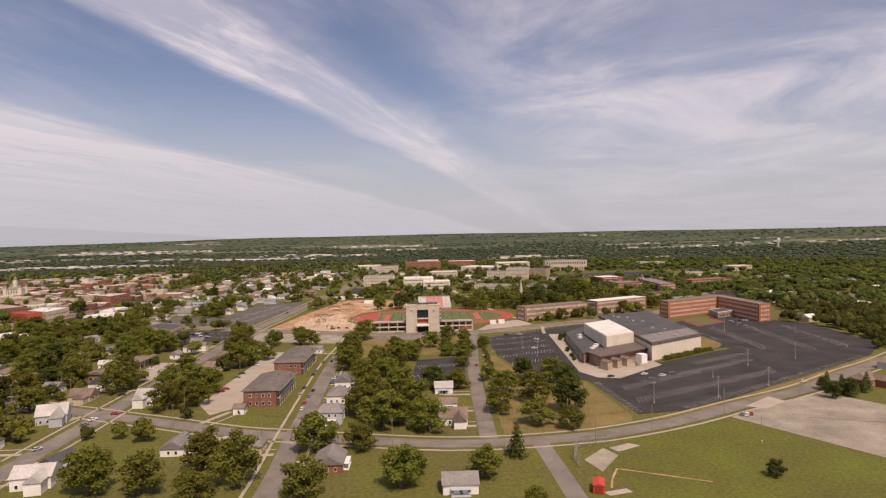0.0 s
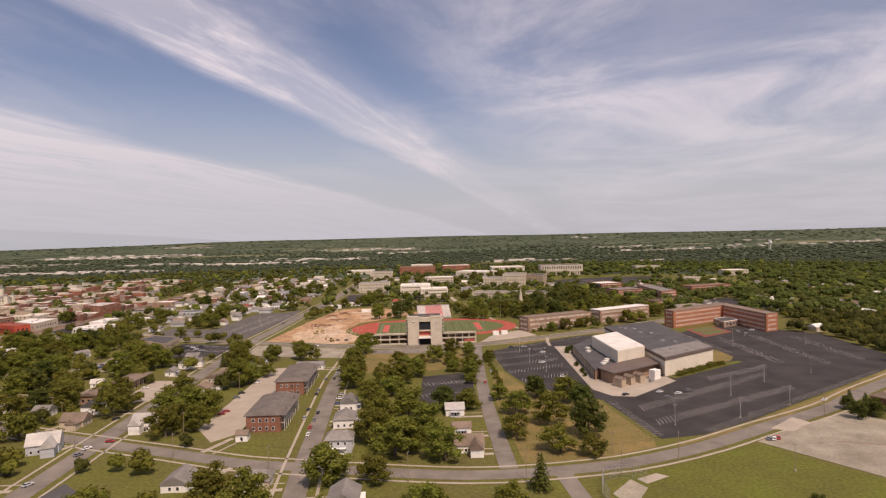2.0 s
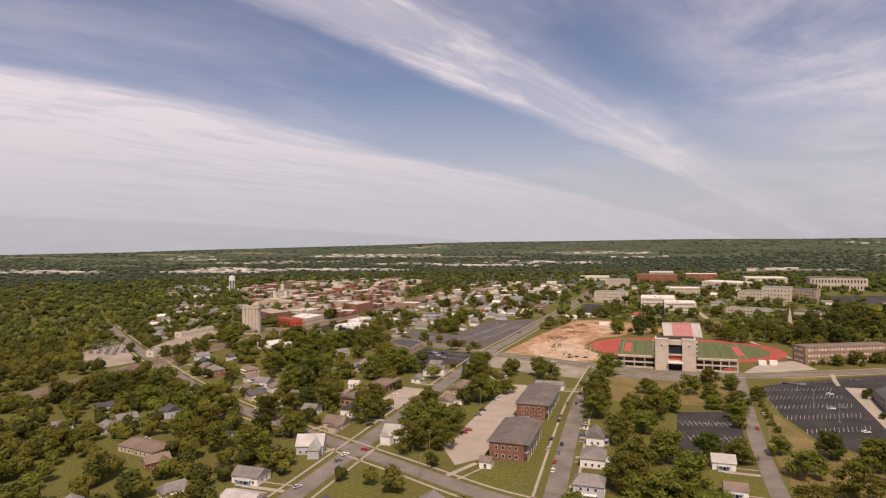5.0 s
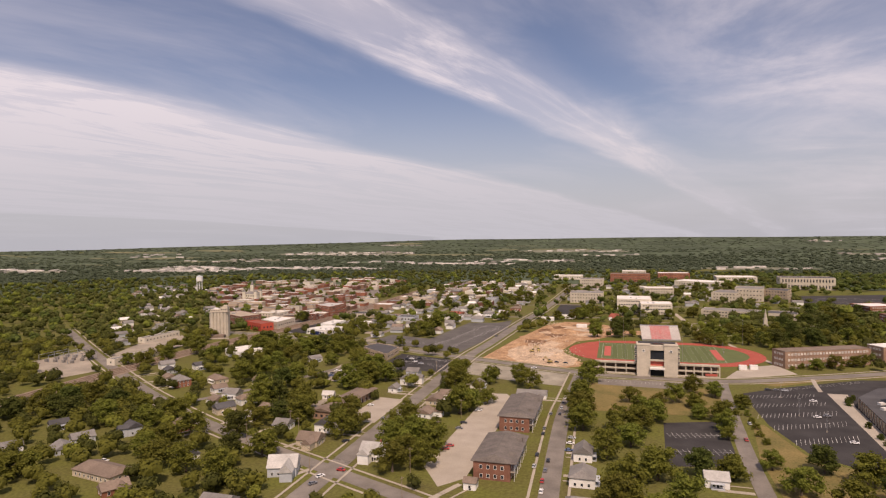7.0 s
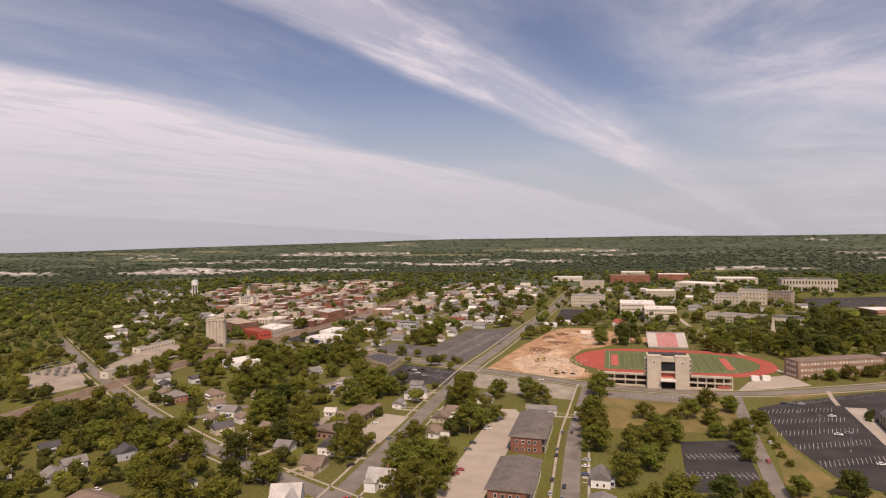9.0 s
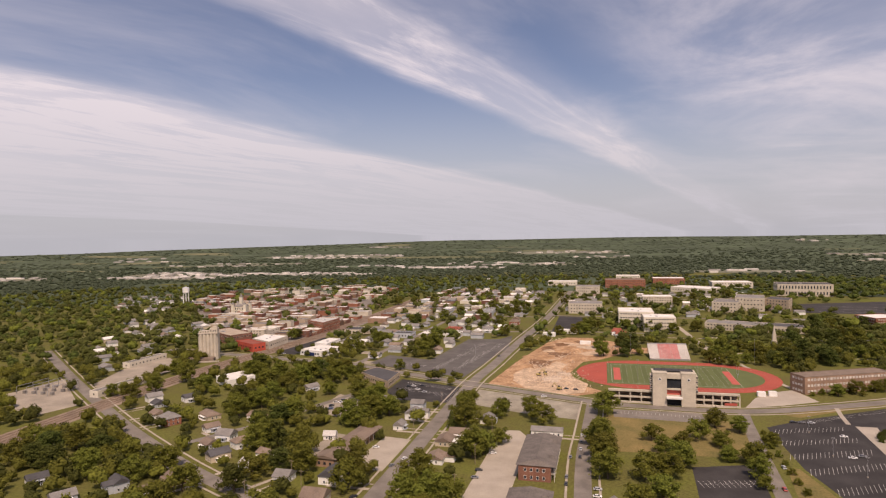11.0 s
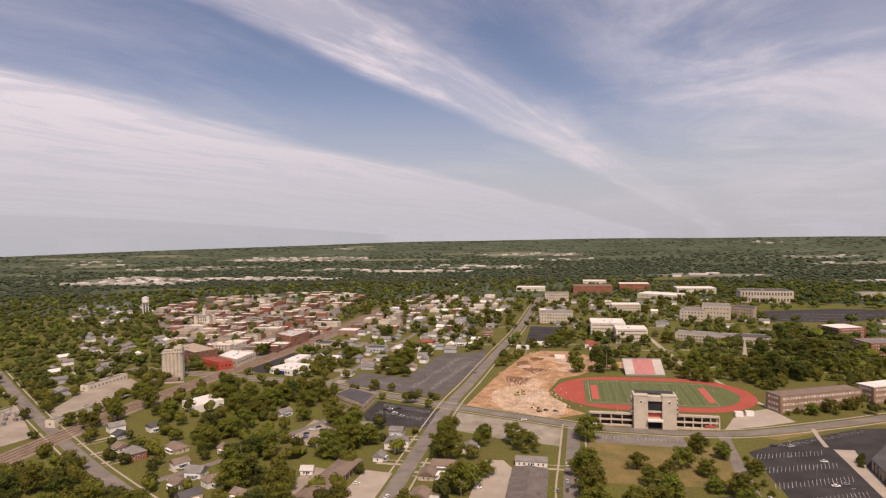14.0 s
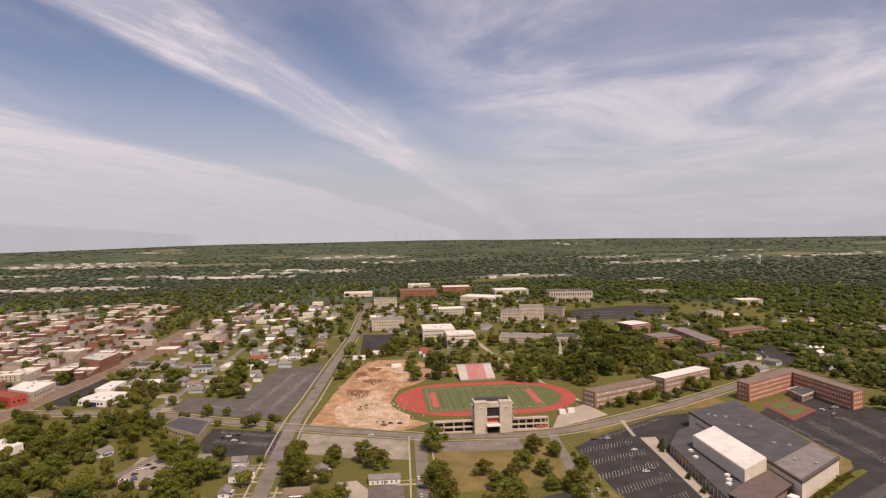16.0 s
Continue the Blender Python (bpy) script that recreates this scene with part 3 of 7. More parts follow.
def trunk_mesh(seed):
    """A tapered stem with five limbs."""
    rnd = random.Random(seed)
    bm = bmesh.new()

    def limb(a, b, r0, r1):
        d = (b - a).normalized()
        s, t = d.orthogonal().normalized(), None
        t = d.cross(s)
        ra = [bm.verts.new(a + (s * math.cos(k * 1.047) + t * math.sin(k * 1.047)) * r0) for k in range(6)]
        rb = [bm.verts.new(b + (s * math.cos(k * 1.047) + t * math.sin(k * 1.047)) * r1) for k in range(6)]
        for k in range(6):
            bm.faces.new((ra[k - 1], ra[k], rb[k], rb[k - 1]))

    limb(Vector((0, 0, -0.3)), Vector((0.1, 0, 2.6)), 0.34, 0.24)
    limb(Vector((0.1, 0, 2.6)), Vector((0, 0.2, 6.5)), 0.24, 0.08)
    for k in range(5):
        a = k * 1.3 + rnd.uniform(0, 0.6)
        limb(Vector((0.05, 0, 2.2 + 0.35 * k)), Vector((2.2 * math.cos(a), 2.2 * math.sin(a), 4.4 + 0.4 * k)), 0.13, 0.04)
    return mesh_from(bm, "trunk", BARK)


def cone_crown(seed, mat_):
    rnd = random.Random(seed)
    bm = bmesh.new()
    for k in range(7):
        z = 1.2 + k * 1.35
        r = 2.5 * (1 - k / 7.6)
        blob(bm, (0, 0, z + 0.4), r * 0.72, seed + k, 1, 0.3, 0.7)
        for _ in range(int(60 * r / 2.5) + 10):
            a, q = rnd.uniform(0, 6.28), rnd.uniform(0.7, 1.1)
            p = Vector((math.cos(a) * r * q, math.sin(a) * r * q, z + rnd.uniform(-0.5, 0.9)))
            s = rnd.uniform(0.2, 0.45)
            o = Vector((math.cos(a), math.sin(a), -0.5)) * s
            w = Vector((-math.sin(a), math.cos(a), 0.2)) * s * 0.8
            bm.faces.new([bm.verts.new(v) for v in (p - w, p + o, p + w, p - o * 0.4 + Vector((0, 0, s)))])
    return mesh_from(bm, "crown", mat_)


CROWNS = {"green": [crown_mesh(k, LEAF, 1.0 + 0.1 * (k % 3), 0.9 + 0.07 * (k % 4)) for k in range(1, 8)],
          "light": [crown_mesh(k + 20, LEAF_LIGHT, 1.05, 0.92, 13) for k in range(4)],
          "dark": [crown_mesh(k + 40, LEAF_DARK, 0.98, 1.03) for k in range(4)],
          "cone": [cone_crown(k + 60, LEAF_DARK) for k in range(2)]}
TRUNKS = [trunk_mesh(k) for k in range(3)]
TREE_WORDS = {"green": "broad-leaved tree in full green leaf", "light": "light green leafy tree", "dark": "dark green dense tree", "cone": "dark pointed evergreen tree"}
TREE_RND = random.Random(5)


def tree(x, y, h=10.0, kind="green", wide=1.0):
    """h: full height in metres."""
    r = TREE_RND
    s = 1.1 * r.uniform(0.8, 1.06) * h / 9.6
    m = pose(x, y, 0, 0, 0, r.uniform(0, 360)) @ Matrix.Diagonal((s * wide * r.uniform(1.08, 1.28), s * wide * r.uniform(1.08, 1.28), s * r.uniform(0.84, 0.96), 1))
    top = tagged(part("tree", r.choice(TRUNKS), None, m=m), TREE_WORDS[kind], "tree", "trees of the town")
    TAKEN.append((x, y, h * 0.34))
    part("crown", r.choice(CROWNS[kind]), None, top)
    return top


def bush(x, y, h=2.0, kind="green"):
    r = TREE_RND
    s = h / 7.5
    m = pose(x, y, -1.6 * s, 0, 0, r.uniform(0, 360)) @ Matrix.Diagonal((s * 1.2, s * 1.2, s, 1))
    return tagged(part("bush", r.choice(CROWNS[kind]), None, m=m), "leafy green shrub beside a wall", "shrub", "shrubs")


# ---------------------------------------------------------------- lots, lawns and fields
patch("parking_lot", [(95.8, 491.4), (126, 515.3), (191.5, 555.7), (269.6, 569.5), (282.2, 549.4), (302.4, 565.7), (360.4, 597.2), (410.8, 526.7), (398.2, 423.4), (359.1, 381.8), (275.9, 327.6), (207.9, 283.5), (171.4, 263.3), (148.7, 259.6), (142.4, 330.1), (105.8, 367.9), (97, 415.8)], ASPHALT, "large dark asphalt car park with pale stall lines", "car park", 0.04)
patch("lawn", [(78.1, 235.6), (105.8, 235.6), (142.4, 249.5), (144.9, 259.6), (139.9, 330.1), (103.3, 365.4), (94.5, 415.8), (88.2, 415.8), (79.4, 352.8)], DRY, "dry yellowish lawn under trees", "lawn", 0.05)
patch("lawn", [(262, 551), (267, 585), (283, 592), (285, 550), (280, 438.4), (271, 424.6), (252, 414.3)], DRY, "grass strip beside the sports hall", "lawn", 0.06)
patch("lawn", [(207, 376.2), (278, 420), (276, 423.5), (252, 414.1), (204, 383.2)], LAWN, "narrow planted strip below the hall wall", "lawn", 0.065)
patch("lawn", [(110.9, 527.9), (173.9, 555.7), (234.4, 587.2), (270.9, 607.3), (279.7, 582.1), (189, 563.2), (123.5, 519.1)], DRY, "grass bank between road and car park", "lawn", 0.055)
patch("lawn", [(149.9, 248.2), (207.9, 274.7), (275.9, 316.3), (359.1, 370.4), (356.6, 379.3), (275.9, 325.1), (207.9, 282.2), (168.8, 260.8)], DRY, "grass verge between road and car park", "lawn", 0.052)
patch("apron", [(154, 505.3), (143.5, 355.5), (151, 338.2), (164, 334.8), (204, 369.3), (203, 380.8), (177, 394.7), (152.5, 380.8), (161, 473), (167, 505.3)], CONCRETE, "pale concrete apron round the hall entrance", "apron", 0.1)
patch("small_parking_lot", [(36.5, 405.7), (71.8, 417.1), (68, 340.2), (32.8, 331.4)], ASPHALT, "dark asphalt car park behind trees", "car park", 0.05)
patch("lawn", [(-12.6, 423.4), (75.6, 425.9), (81.9, 500.2), (-11.3, 500.2)], DRY, "dry bare lawn in front of the stadium", "lawn", 0.045)
patch("concrete_lot", [(191.5, 250.7), (262.1, 291.1), (306.2, 214.2), (235.6, 173.9)], OLD_SLAB, "large pale concrete lot with joints and cracks", "concrete lot", 0.06, True)
patch("stall_strip", [(-5, 496.4), (58, 492.7), (58, 516.6), (-5, 516.6)], OLD_ASPHALT, "strip of angled parking beside the road", "car park", 0.05)
patch("lawn", [(113.4, 216.7), (141.1, 226.8), (186.5, 248.2), (234.4, 175.1), (189, 100.8), (126, 119.7), (115.9, 176.4)], LAWN, "mown grass of a ball field", "lawn", 0.04)
patch("gravel_lot", [(-117.2, 555.7), (-30.2, 525.4), (-30.2, 483.8), (-75.6, 493.9), (-117.2, 510.3)], OLD_SLAB, "pale gravel yard beside the road", "yard", 0.045)
patch("small_parking_lot", [(-196, 580), (-134.8, 560), (-134.5, 509), (-181, 510), (-196, 536)], ASPHALT, "dark asphalt car park with white stall lines", "car park", 0.05)
patch("parking_lot", [(-253.3, 645.1), (-239.4, 633.8), (-141.1, 597.2), (-121, 756), (-128.5, 841.7), (-141.1, 812.7), (-180.2, 803.9), (-194, 670.3), (-247, 688)], LOT_GREY, "long empty asphalt car park beside the street", "car park", 0.05)
patch("gravel_lot", [(-231.8, 517.9), (-197.8, 502.7), (-194, 451.1), (-230.6, 466.2)], GRAVEL, "pinkish gravel yard with stored goods", "yard", 0.05)
patch("gravel_lot", [(-70.6, 279.7), (-60.5, 292.3), (-59.2, 434.7), (-68, 451.1), (-80.6, 449.8), (-84.4, 302.4)], PALE_CONCRETE, "pale concrete car park behind the flats", "car park", 0.05)
patch("small_parking_lot", [(-80.6, 882), (-80.6, 1043), (-30.2, 1033), (-34, 869.4)], ASPHALT, "dark asphalt car park by a college building", "car park", 0.06)
patch("parking_lot", [(421, 719), (430, 762), (440, 800), (462, 842), (492, 846), (478, 780), (464, 734)], ASPHALT, "dark asphalt car park behind the dormitories", "car park", 0.06)
patch("lawn", [(545, 770), (640, 800), (650, 760), (560, 735)], LAWN, "open green lawn among the trees", "lawn", 0.05)
BLOCKED.extend([[(520, 790), (565, 775), (575, 815), (528, 828)], [(545, 770), (640, 800), (650, 760), (560, 735)]])
patch("parking_lot", [(297.4, 1134), (415.8, 1121), (529.2, 1210), (579.6, 1285), (478.8, 1310), (330.1, 1260)], ASPHALT, "wide dark car park beyond the campus", "car park", 0.06)
patch("demolition_ground", [(-113.4, 578.3), (-100.8, 675.4), (-78.1, 798.8), (-56.7, 836.6), (-22.7, 836.6), (7.6, 806.4), (10.1, 771.1), (50.4, 783.7), (47.9, 751), (7.6, 737.1), (-12.6, 705.6), (-32.8, 686.7), (-42.8, 636.3), (-34, 589.7), (-10.1, 567), (-32.8, 550.6)], DIRT, "bare orange earth of a cleared building site", "building site", 0.07)
patch("concrete_yard", [(92, 538), (121, 550.6), (151.2, 567), (142.4, 602.3), (126, 592.2), (105.8, 569.5)], CONCRETE, "pale concrete yard at the end of the stands", "yard", 0.08)


def stalls(lot_label, rows, length=5.2, pitch=2.75, double=True, slant=0.0):
    """Painted stall lines on rows: each row is start, end. With a slant the lines lean and have no middle line."""
    bm = bmesh.new()
    for a, b in rows:
        a, b = Vector(a), Vector(b)
        d = (b - a).normalized()
        n = Vector((-d.y, d.x))
        if slant:
            n = (n + d * slant).normalized()
        for k in range(int((b - a).length / pitch) + 1):
            p = a + d * pitch * k
            q0, q1 = (p - n * length, p + n * length) if double else (p, p + n * length)
            ribbon_quad(bm, q0, q1, 0.17, 0.085)
        if double and not slant:
            ribbon_quad(bm, a, b, 0.17, 0.085)
    tagged(part("stall_lines", bm, FADED_LINE), lot_label, "road marking", kind="stuff")


def ribbon_quad(bm, a, b, w, z):
    d = (b - a).normalized()
    n = Vector((-d.y, d.x)) * w / 2
    bm.faces.new([bm.verts.new((*p, z)) for p in (a - n, b - n, b + n, a + n)])


stalls("faded white stall lines on dark asphalt", [((158.8, 311.2), (273.4, 381.8)), ((157.5, 284.8), (267.1, 344)), ((228, 372), (284, 402)), ((99, 483), (146, 498)), ((97, 459), (145, 475)), ((95, 434), (145, 453)), ((99, 411), (144, 430)), ((104, 385), (141, 402))], slant=0.75)
stalls("faded white stall lines on dark asphalt", [((312, 524), (302, 410)), ((347, 533), (334, 405)), ((379, 520), (367, 415))], 5.6, 3.2, slant=-0.75)
stalls("faded white stall lines at the edge of the car park", [((178.9, 267.1), (352.8, 376.7)), ((143.6, 325.1), (147.4, 262.1)), ((287, 536), (283, 455)), ((189, 551.9), (126, 511.6))], double=False)
stalls("white stall lines of a small car park", [((-186, 568), (-141, 553)), ((-186, 547), (-141, 532))], 4.5)
stalls("white stall lines at the edge of a small car park", [((-136.1, 554.4), (-137.3, 509))], 4.5, double=False)
stalls("faint stall lines of a small car park", [((37.8, 381.8), (70.6, 389.3)), ((35.3, 354.1), (68, 360.4))], 4.5)
stalls("faint stall lines of a long car park", [((-221.8, 648.9), (-189, 637.6)), ((-176.4, 630), (-153.7, 781.2)), ((-156.2, 630), (-133.6, 781.2))], 4.5)
stalls("stall lines beside the main road", [((-2.5, 506.5), (55.4, 504))], 6.0, double=False)
stalls("faint stall lines of a far car park", [((330.1, 1153), (428.4, 1144)), ((337.7, 1191), (491.4, 1179)), ((352.8, 1228), (529.2, 1217))], 5.0)


# ---------------------------------------------------------------- stadium
def oval(r, xa=22.7, xb=83.2, cy=642.6, steps=20):
    pts = [(xb + r * math.cos(a), cy + r * math.sin(a)) for a in (math.pi * (k / steps - 0.5) for k in range(steps + 1))]
    return pts + [(xa + r * math.cos(a), cy + r * math.sin(a)) for a in (math.pi * (k / steps + 0.5) for k in range(steps + 1))]


track = patch("running_track", oval(59.9), TRACK, "red running track round a football field", "running track", 0.1)
bm = bmesh.new()
for r in (49.9, 51.9, 53.9, 55.9, 58.0):
    ring = oval(r, steps=28)
    ribbon(bm, ring + [ring[0]], 0.09, 0.125)
part("lane_lines", bm, LANE_LINE, track, "white lane lines")
right_turf = [p for p in oval(46.0) if p[0] > 75.6]
field = patch("football_field", [(-8.8, 686.7), (-8.8, 598.5)] + right_turf, TURF, "green artificial turf football field with white lines", "football field", 0.12)
bm = bmesh.new()
for k in range(0, 20, 2):
    x = 5 + k * 4.725
    box(bm, x, x + 4.725, 602.3, 680.4, 0.0, 0.135)
part("mown_stripe", bm, TURF_DARK, field)
bm = bmesh.new()
for k in range(21):
    ribbon_quad(bm, Vector((5 + k * 4.725, 602.3)), Vector((5 + k * 4.725, 680.4)), 0.12, 0.15)
for x in (-4.4, 104):
    ribbon_quad(bm, Vector((x, 602.3)), Vector((x, 680.4)), 0.4, 0.155)
for y in (602.3, 680.4):
    ribbon_quad(bm, Vector((-4.4, y)), Vector((104, y)), 0.5, 0.157)
part("field_lines", bm, TURF_LINE, field, "white yard lines")
for x in (-2.5, 97.7):
    part("end_zone", boxed(x, x + 6.3, 613.6, 665.3, 0.0, 0.16), PAINT_RED, field, "red painted end zone")


def goal_post(x, face):
    top = thing("goal_post", "tall pale football goal post", "goal post", pose(x, 641, 0), "goal posts")
    part("stem", boxed(-0.12, 0.12, -0.12, 0.12, 0, 3), METAL, top)
    part("crossbar", boxed(-0.1, 0.1, -4, 4, 3, 3.25), METAL, top)
    for s in (-4, 4):
        part("upright", boxed(-0.08, 0.08, s - 0.08, s + 0.08, 3.25, 11), METAL, top)


goal_post(-7.6, 1)
goal_post(107, -1)


def stepped(x0, x1, y0, dy, z0, dz, n, low=0.9):
    """One solid flight of n seating steps from y0 on, extruded from x0 to x1."""
    up, down = [], []
    for k in range(n):
        z = z0 + k * dz
        up += [(y0 + k * dy, z), (y0 + (k + 1) * dy, z)]
        down += [(y0 + k * dy, z - low), (y0 + (k + 1) * dy, z - low)]
    ring = up + down[::-1]
    bm = bmesh.new()
    a, b = [bm.verts.new((x0, *p)) for p in ring], [bm.verts.new((x1, *p)) for p in ring]
    m = len(up)
    for k in range(m - 1):
        for s in (a, b):
            bm.faces.new((s[k], s[k + 1], s[2 * m - 2 - k], s[2 * m - 1 - k]))
    for k in range(2 * m):
        bm.faces.new((a[k - 1], a[k], b[k], b[k - 1]))
    bmesh.ops.recalc_face_normals(bm, faces=bm.faces[:])
    return bm


BLOCKED.append([(-17.6, 529.2), (95.8, 529.2), (95.8, 573.3), (-17.6, 573.3)])
BLOCKED.append([(30.2, 700.6), (83.2, 700.6), (83.2, 745.9), (30.2, 745.9)])


def grandstand():
    """Concrete home stand: frame of columns and beams behind, raked seats to the field, and a tall press tower in the middle."""
    top = thing("grandstand", "pale concrete stadium grandstand with a tall press box tower", "grandstand", pose(42.1, 538, 0) @ Matrix.Diagonal((1.26, 1.26, 1.12, 1)))
    for x0, x1, tag in ((-40, -13.5, "left"), (11.5, 36.5, "right")):
        bays = 4 if tag == "left" else 5
        step = (x1 - x0) / bays
        for z, t, y0 in ((8.2, 1.3, -1.2), (4.0, 0.9, -0.9), (0.0, 1.1, -1.0)):
            part("beam", boxed(x0, x1, y0, 0.6, z, z + t), STONE, top)
        for k in range(bays + 1):
            x = x0 + k * step
            part("column", boxed(x - 0.35, x + 0.35, -0.85, 0.5, -0.4, 8.2), STONE, top)
        part("back_wall", boxed(x0, x1, 6.0, 6.4, -0.4, 8.0), BROWN_BRICK, top, "shaded inner wall")
        part("deck", boxed(x0, x1, 0.6, 6.0, 3.9, 4.2), CONCRETE, top)
        part("seating", stepped(x0, x1, 0.6, 1.55, 8.6, -0.52, 14), CONCRETE, top, "raked concrete seating rows")
        for k in range(14):
            y, z = 0.9 + k * 1.55, 8.6 - k * 0.52
            part("bench", boxed(x0 + 0.8, x1 - 0.8, y, y + 0.4, z, z + 0.4), PAINT_RED if tag == "right" else TAN_SIDING, top)
    part("banner", boxed(28, 35, -1.1, -0.95, 1.5, 3.2), PAINT_RED, top, "red banner on the lower storey")
    # tower
    for s in (-1, 1):
        x0, x1 = (-13.5, -5.2) if s < 0 else (3.2, 11.5)
        part("pylon", boxed(x0, x1, -4.0, 7, -0.4, 22.5), STONE, top, "tall pale concrete pylon")
        part("cornice", boxed(x0 - 0.2, x1 + 0.2, -4.2, 7.2, 22.5, 23.2), STONE, top)
        for k in range(4):
            xx = x0 - 1.3 if s < 0 else x1
            part("side_box", boxed(xx, xx + 1.3, -2.5, 3.5, 9.5 + k * 3.2, 11.2 + k * 3.2), STONE, top)
            part("side_window", boxed(xx + 0.2, xx + 1.1, -2.58, -2.45, 9.9 + k * 3.2, 10.9 + k * 3.2), GLASS, top)
        bm = bmesh.new()
        bmesh.ops.create_cone(bm, cap_ends=True, segments=20, radius1=1.0, radius2=1.0, depth=0.2, matrix=pose((x0 + x1) / 2, -4.1, 18.6, 90))
        part("roundel", bm, PAINT_WHITE, top, "pale round emblem")
        bm = bmesh.new()
        bmesh.ops.create_cone(bm, cap_ends=True, segments=20, radius1=0.62, radius2=0.62, depth=0.1, matrix=pose((x0 + x1) / 2, -4.23, 18.6, 90))
        part("roundel_disc", bm, DARK, top)
    part("lintel", boxed(-5.2, 3.2, -3.2, 6, 18.9, 22.2), STONE, top)
    part("press_box", boxed(-5.2, 3.2, -2.2, 6, 12.2, 18.9), GLASS, top, "dark glazed press box")
    for k in range(4):
        part("mullion", boxed(-5.2 + 2.1 * k + 2.0, -5.2 + 2.1 * k + 2.15, -2.3, -2.15, 12.2, 18.9), DARK, top)
    part("sill_beam", boxed(-5.2, 3.2, -3.0, 6, 11.0, 12.2), STONE, top)
    part("upper_panel", boxed(-5.2, 3.2, -1.6, 5, 7.4, 11.0), PAINT_RED, top, "reddish recessed wall")
    part("entrance_canopy", boxed(-5.6, 3.6, -6.5, 2, 5.6, 6.6), ROOF_WHITE, top, "pale entrance canopy")
    part("balcony", boxed(-5.2, 3.2, -2.5, 3, 6.6, 7.4), STONE, top)
    # solid block, its near-black colour stands for the shade inside the doorway
    part("entrance", boxed(-5.2, 3.2, -1.0, 5, -0.3, 5.6), DARK, top, "entrance filled by a block painted near-black for its shade")
    part("gallery_roof", boxed(-12.5, 10.5, 1.0, 7.5, 23.2, 23.6), ROOF_TAR, top)
    bm = bmesh.new()
    for k in range(12):
        x = -12 + k * 2.0
        box(bm, x, x + 0.12, 1.2, 1.32, 23.6, 24.8)
    box(bm, -12.2, 10.2, 1.2, 1.3, 24.7, 24.85)
    box(bm, -12.2, 10.2, 1.2, 1.3, 24.1, 24.2)
    part("roof_railing", bm, DARK, top)


grandstand()


def bleachers():
    top = thing("bleachers", "open bleachers with red and white seat rows", "bleachers", pose(56.1, 710.6, 0, 0, 0, 3) @ Matrix.Diagonal((1.26, 1.26, 1.2, 1)))
    for name, x0, x1, mt, words in (("seat_block", -16, -8, ROOF_WHITE, "white seats"), ("seat_block", -8, -5.5, SEAT_PINK, "faded red seats"), ("seat_block", -5.5, -2.5, SEAT_PINK, "faded red seats"), ("seat_block", -2.5, 2.5, SEAT_PINK, "faded red seats"), ("seat_block", 2.5, 8.5, SEAT_PINK, "faded red seats"), ("seat_block", 8.5, 16, ROOF_WHITE, "white seats")):
        for k in range(16):
            part("seat_plank", boxed(x0, x1 - 0.25, k * 1.25, k * 1.25 + 0.85, 0.9 + k * BL, 1.25 + k * BL), mt, top, words)
    part("deck", stepped(-16, 16, 0, 1.25, 0.8, BL, 16), PALE_DECK, top)
    part("front_rail", boxed(-16, 16, -0.3, -0.15, 0, 1.4), METAL, top)
    for k in range(7):
        x = -16 + k * 5.33
        part("post", boxed(x - 0.12, x + 0.12, 19, 19.3, -0.3, 16 * BL + 1.6), METAL, top)
    part("back_rail", boxed(-16, 16, 19.9, 20.05, 16 * BL + 0.4, 16 * BL + 1.6), METAL, top)


BL = 0.62  # rise of a bleacher row
PALE_DECK = material("pale_metal_deck", (0.6, 0.53, 0.48), 0.7, 0.08, 0.08, 0.3, 2.0)
SEAT_PINK = material("faded_red_seats", (0.62, 0.2, 0.19), 0.8, 0.08, 0.1, 0.3, 2.0)
bleachers()


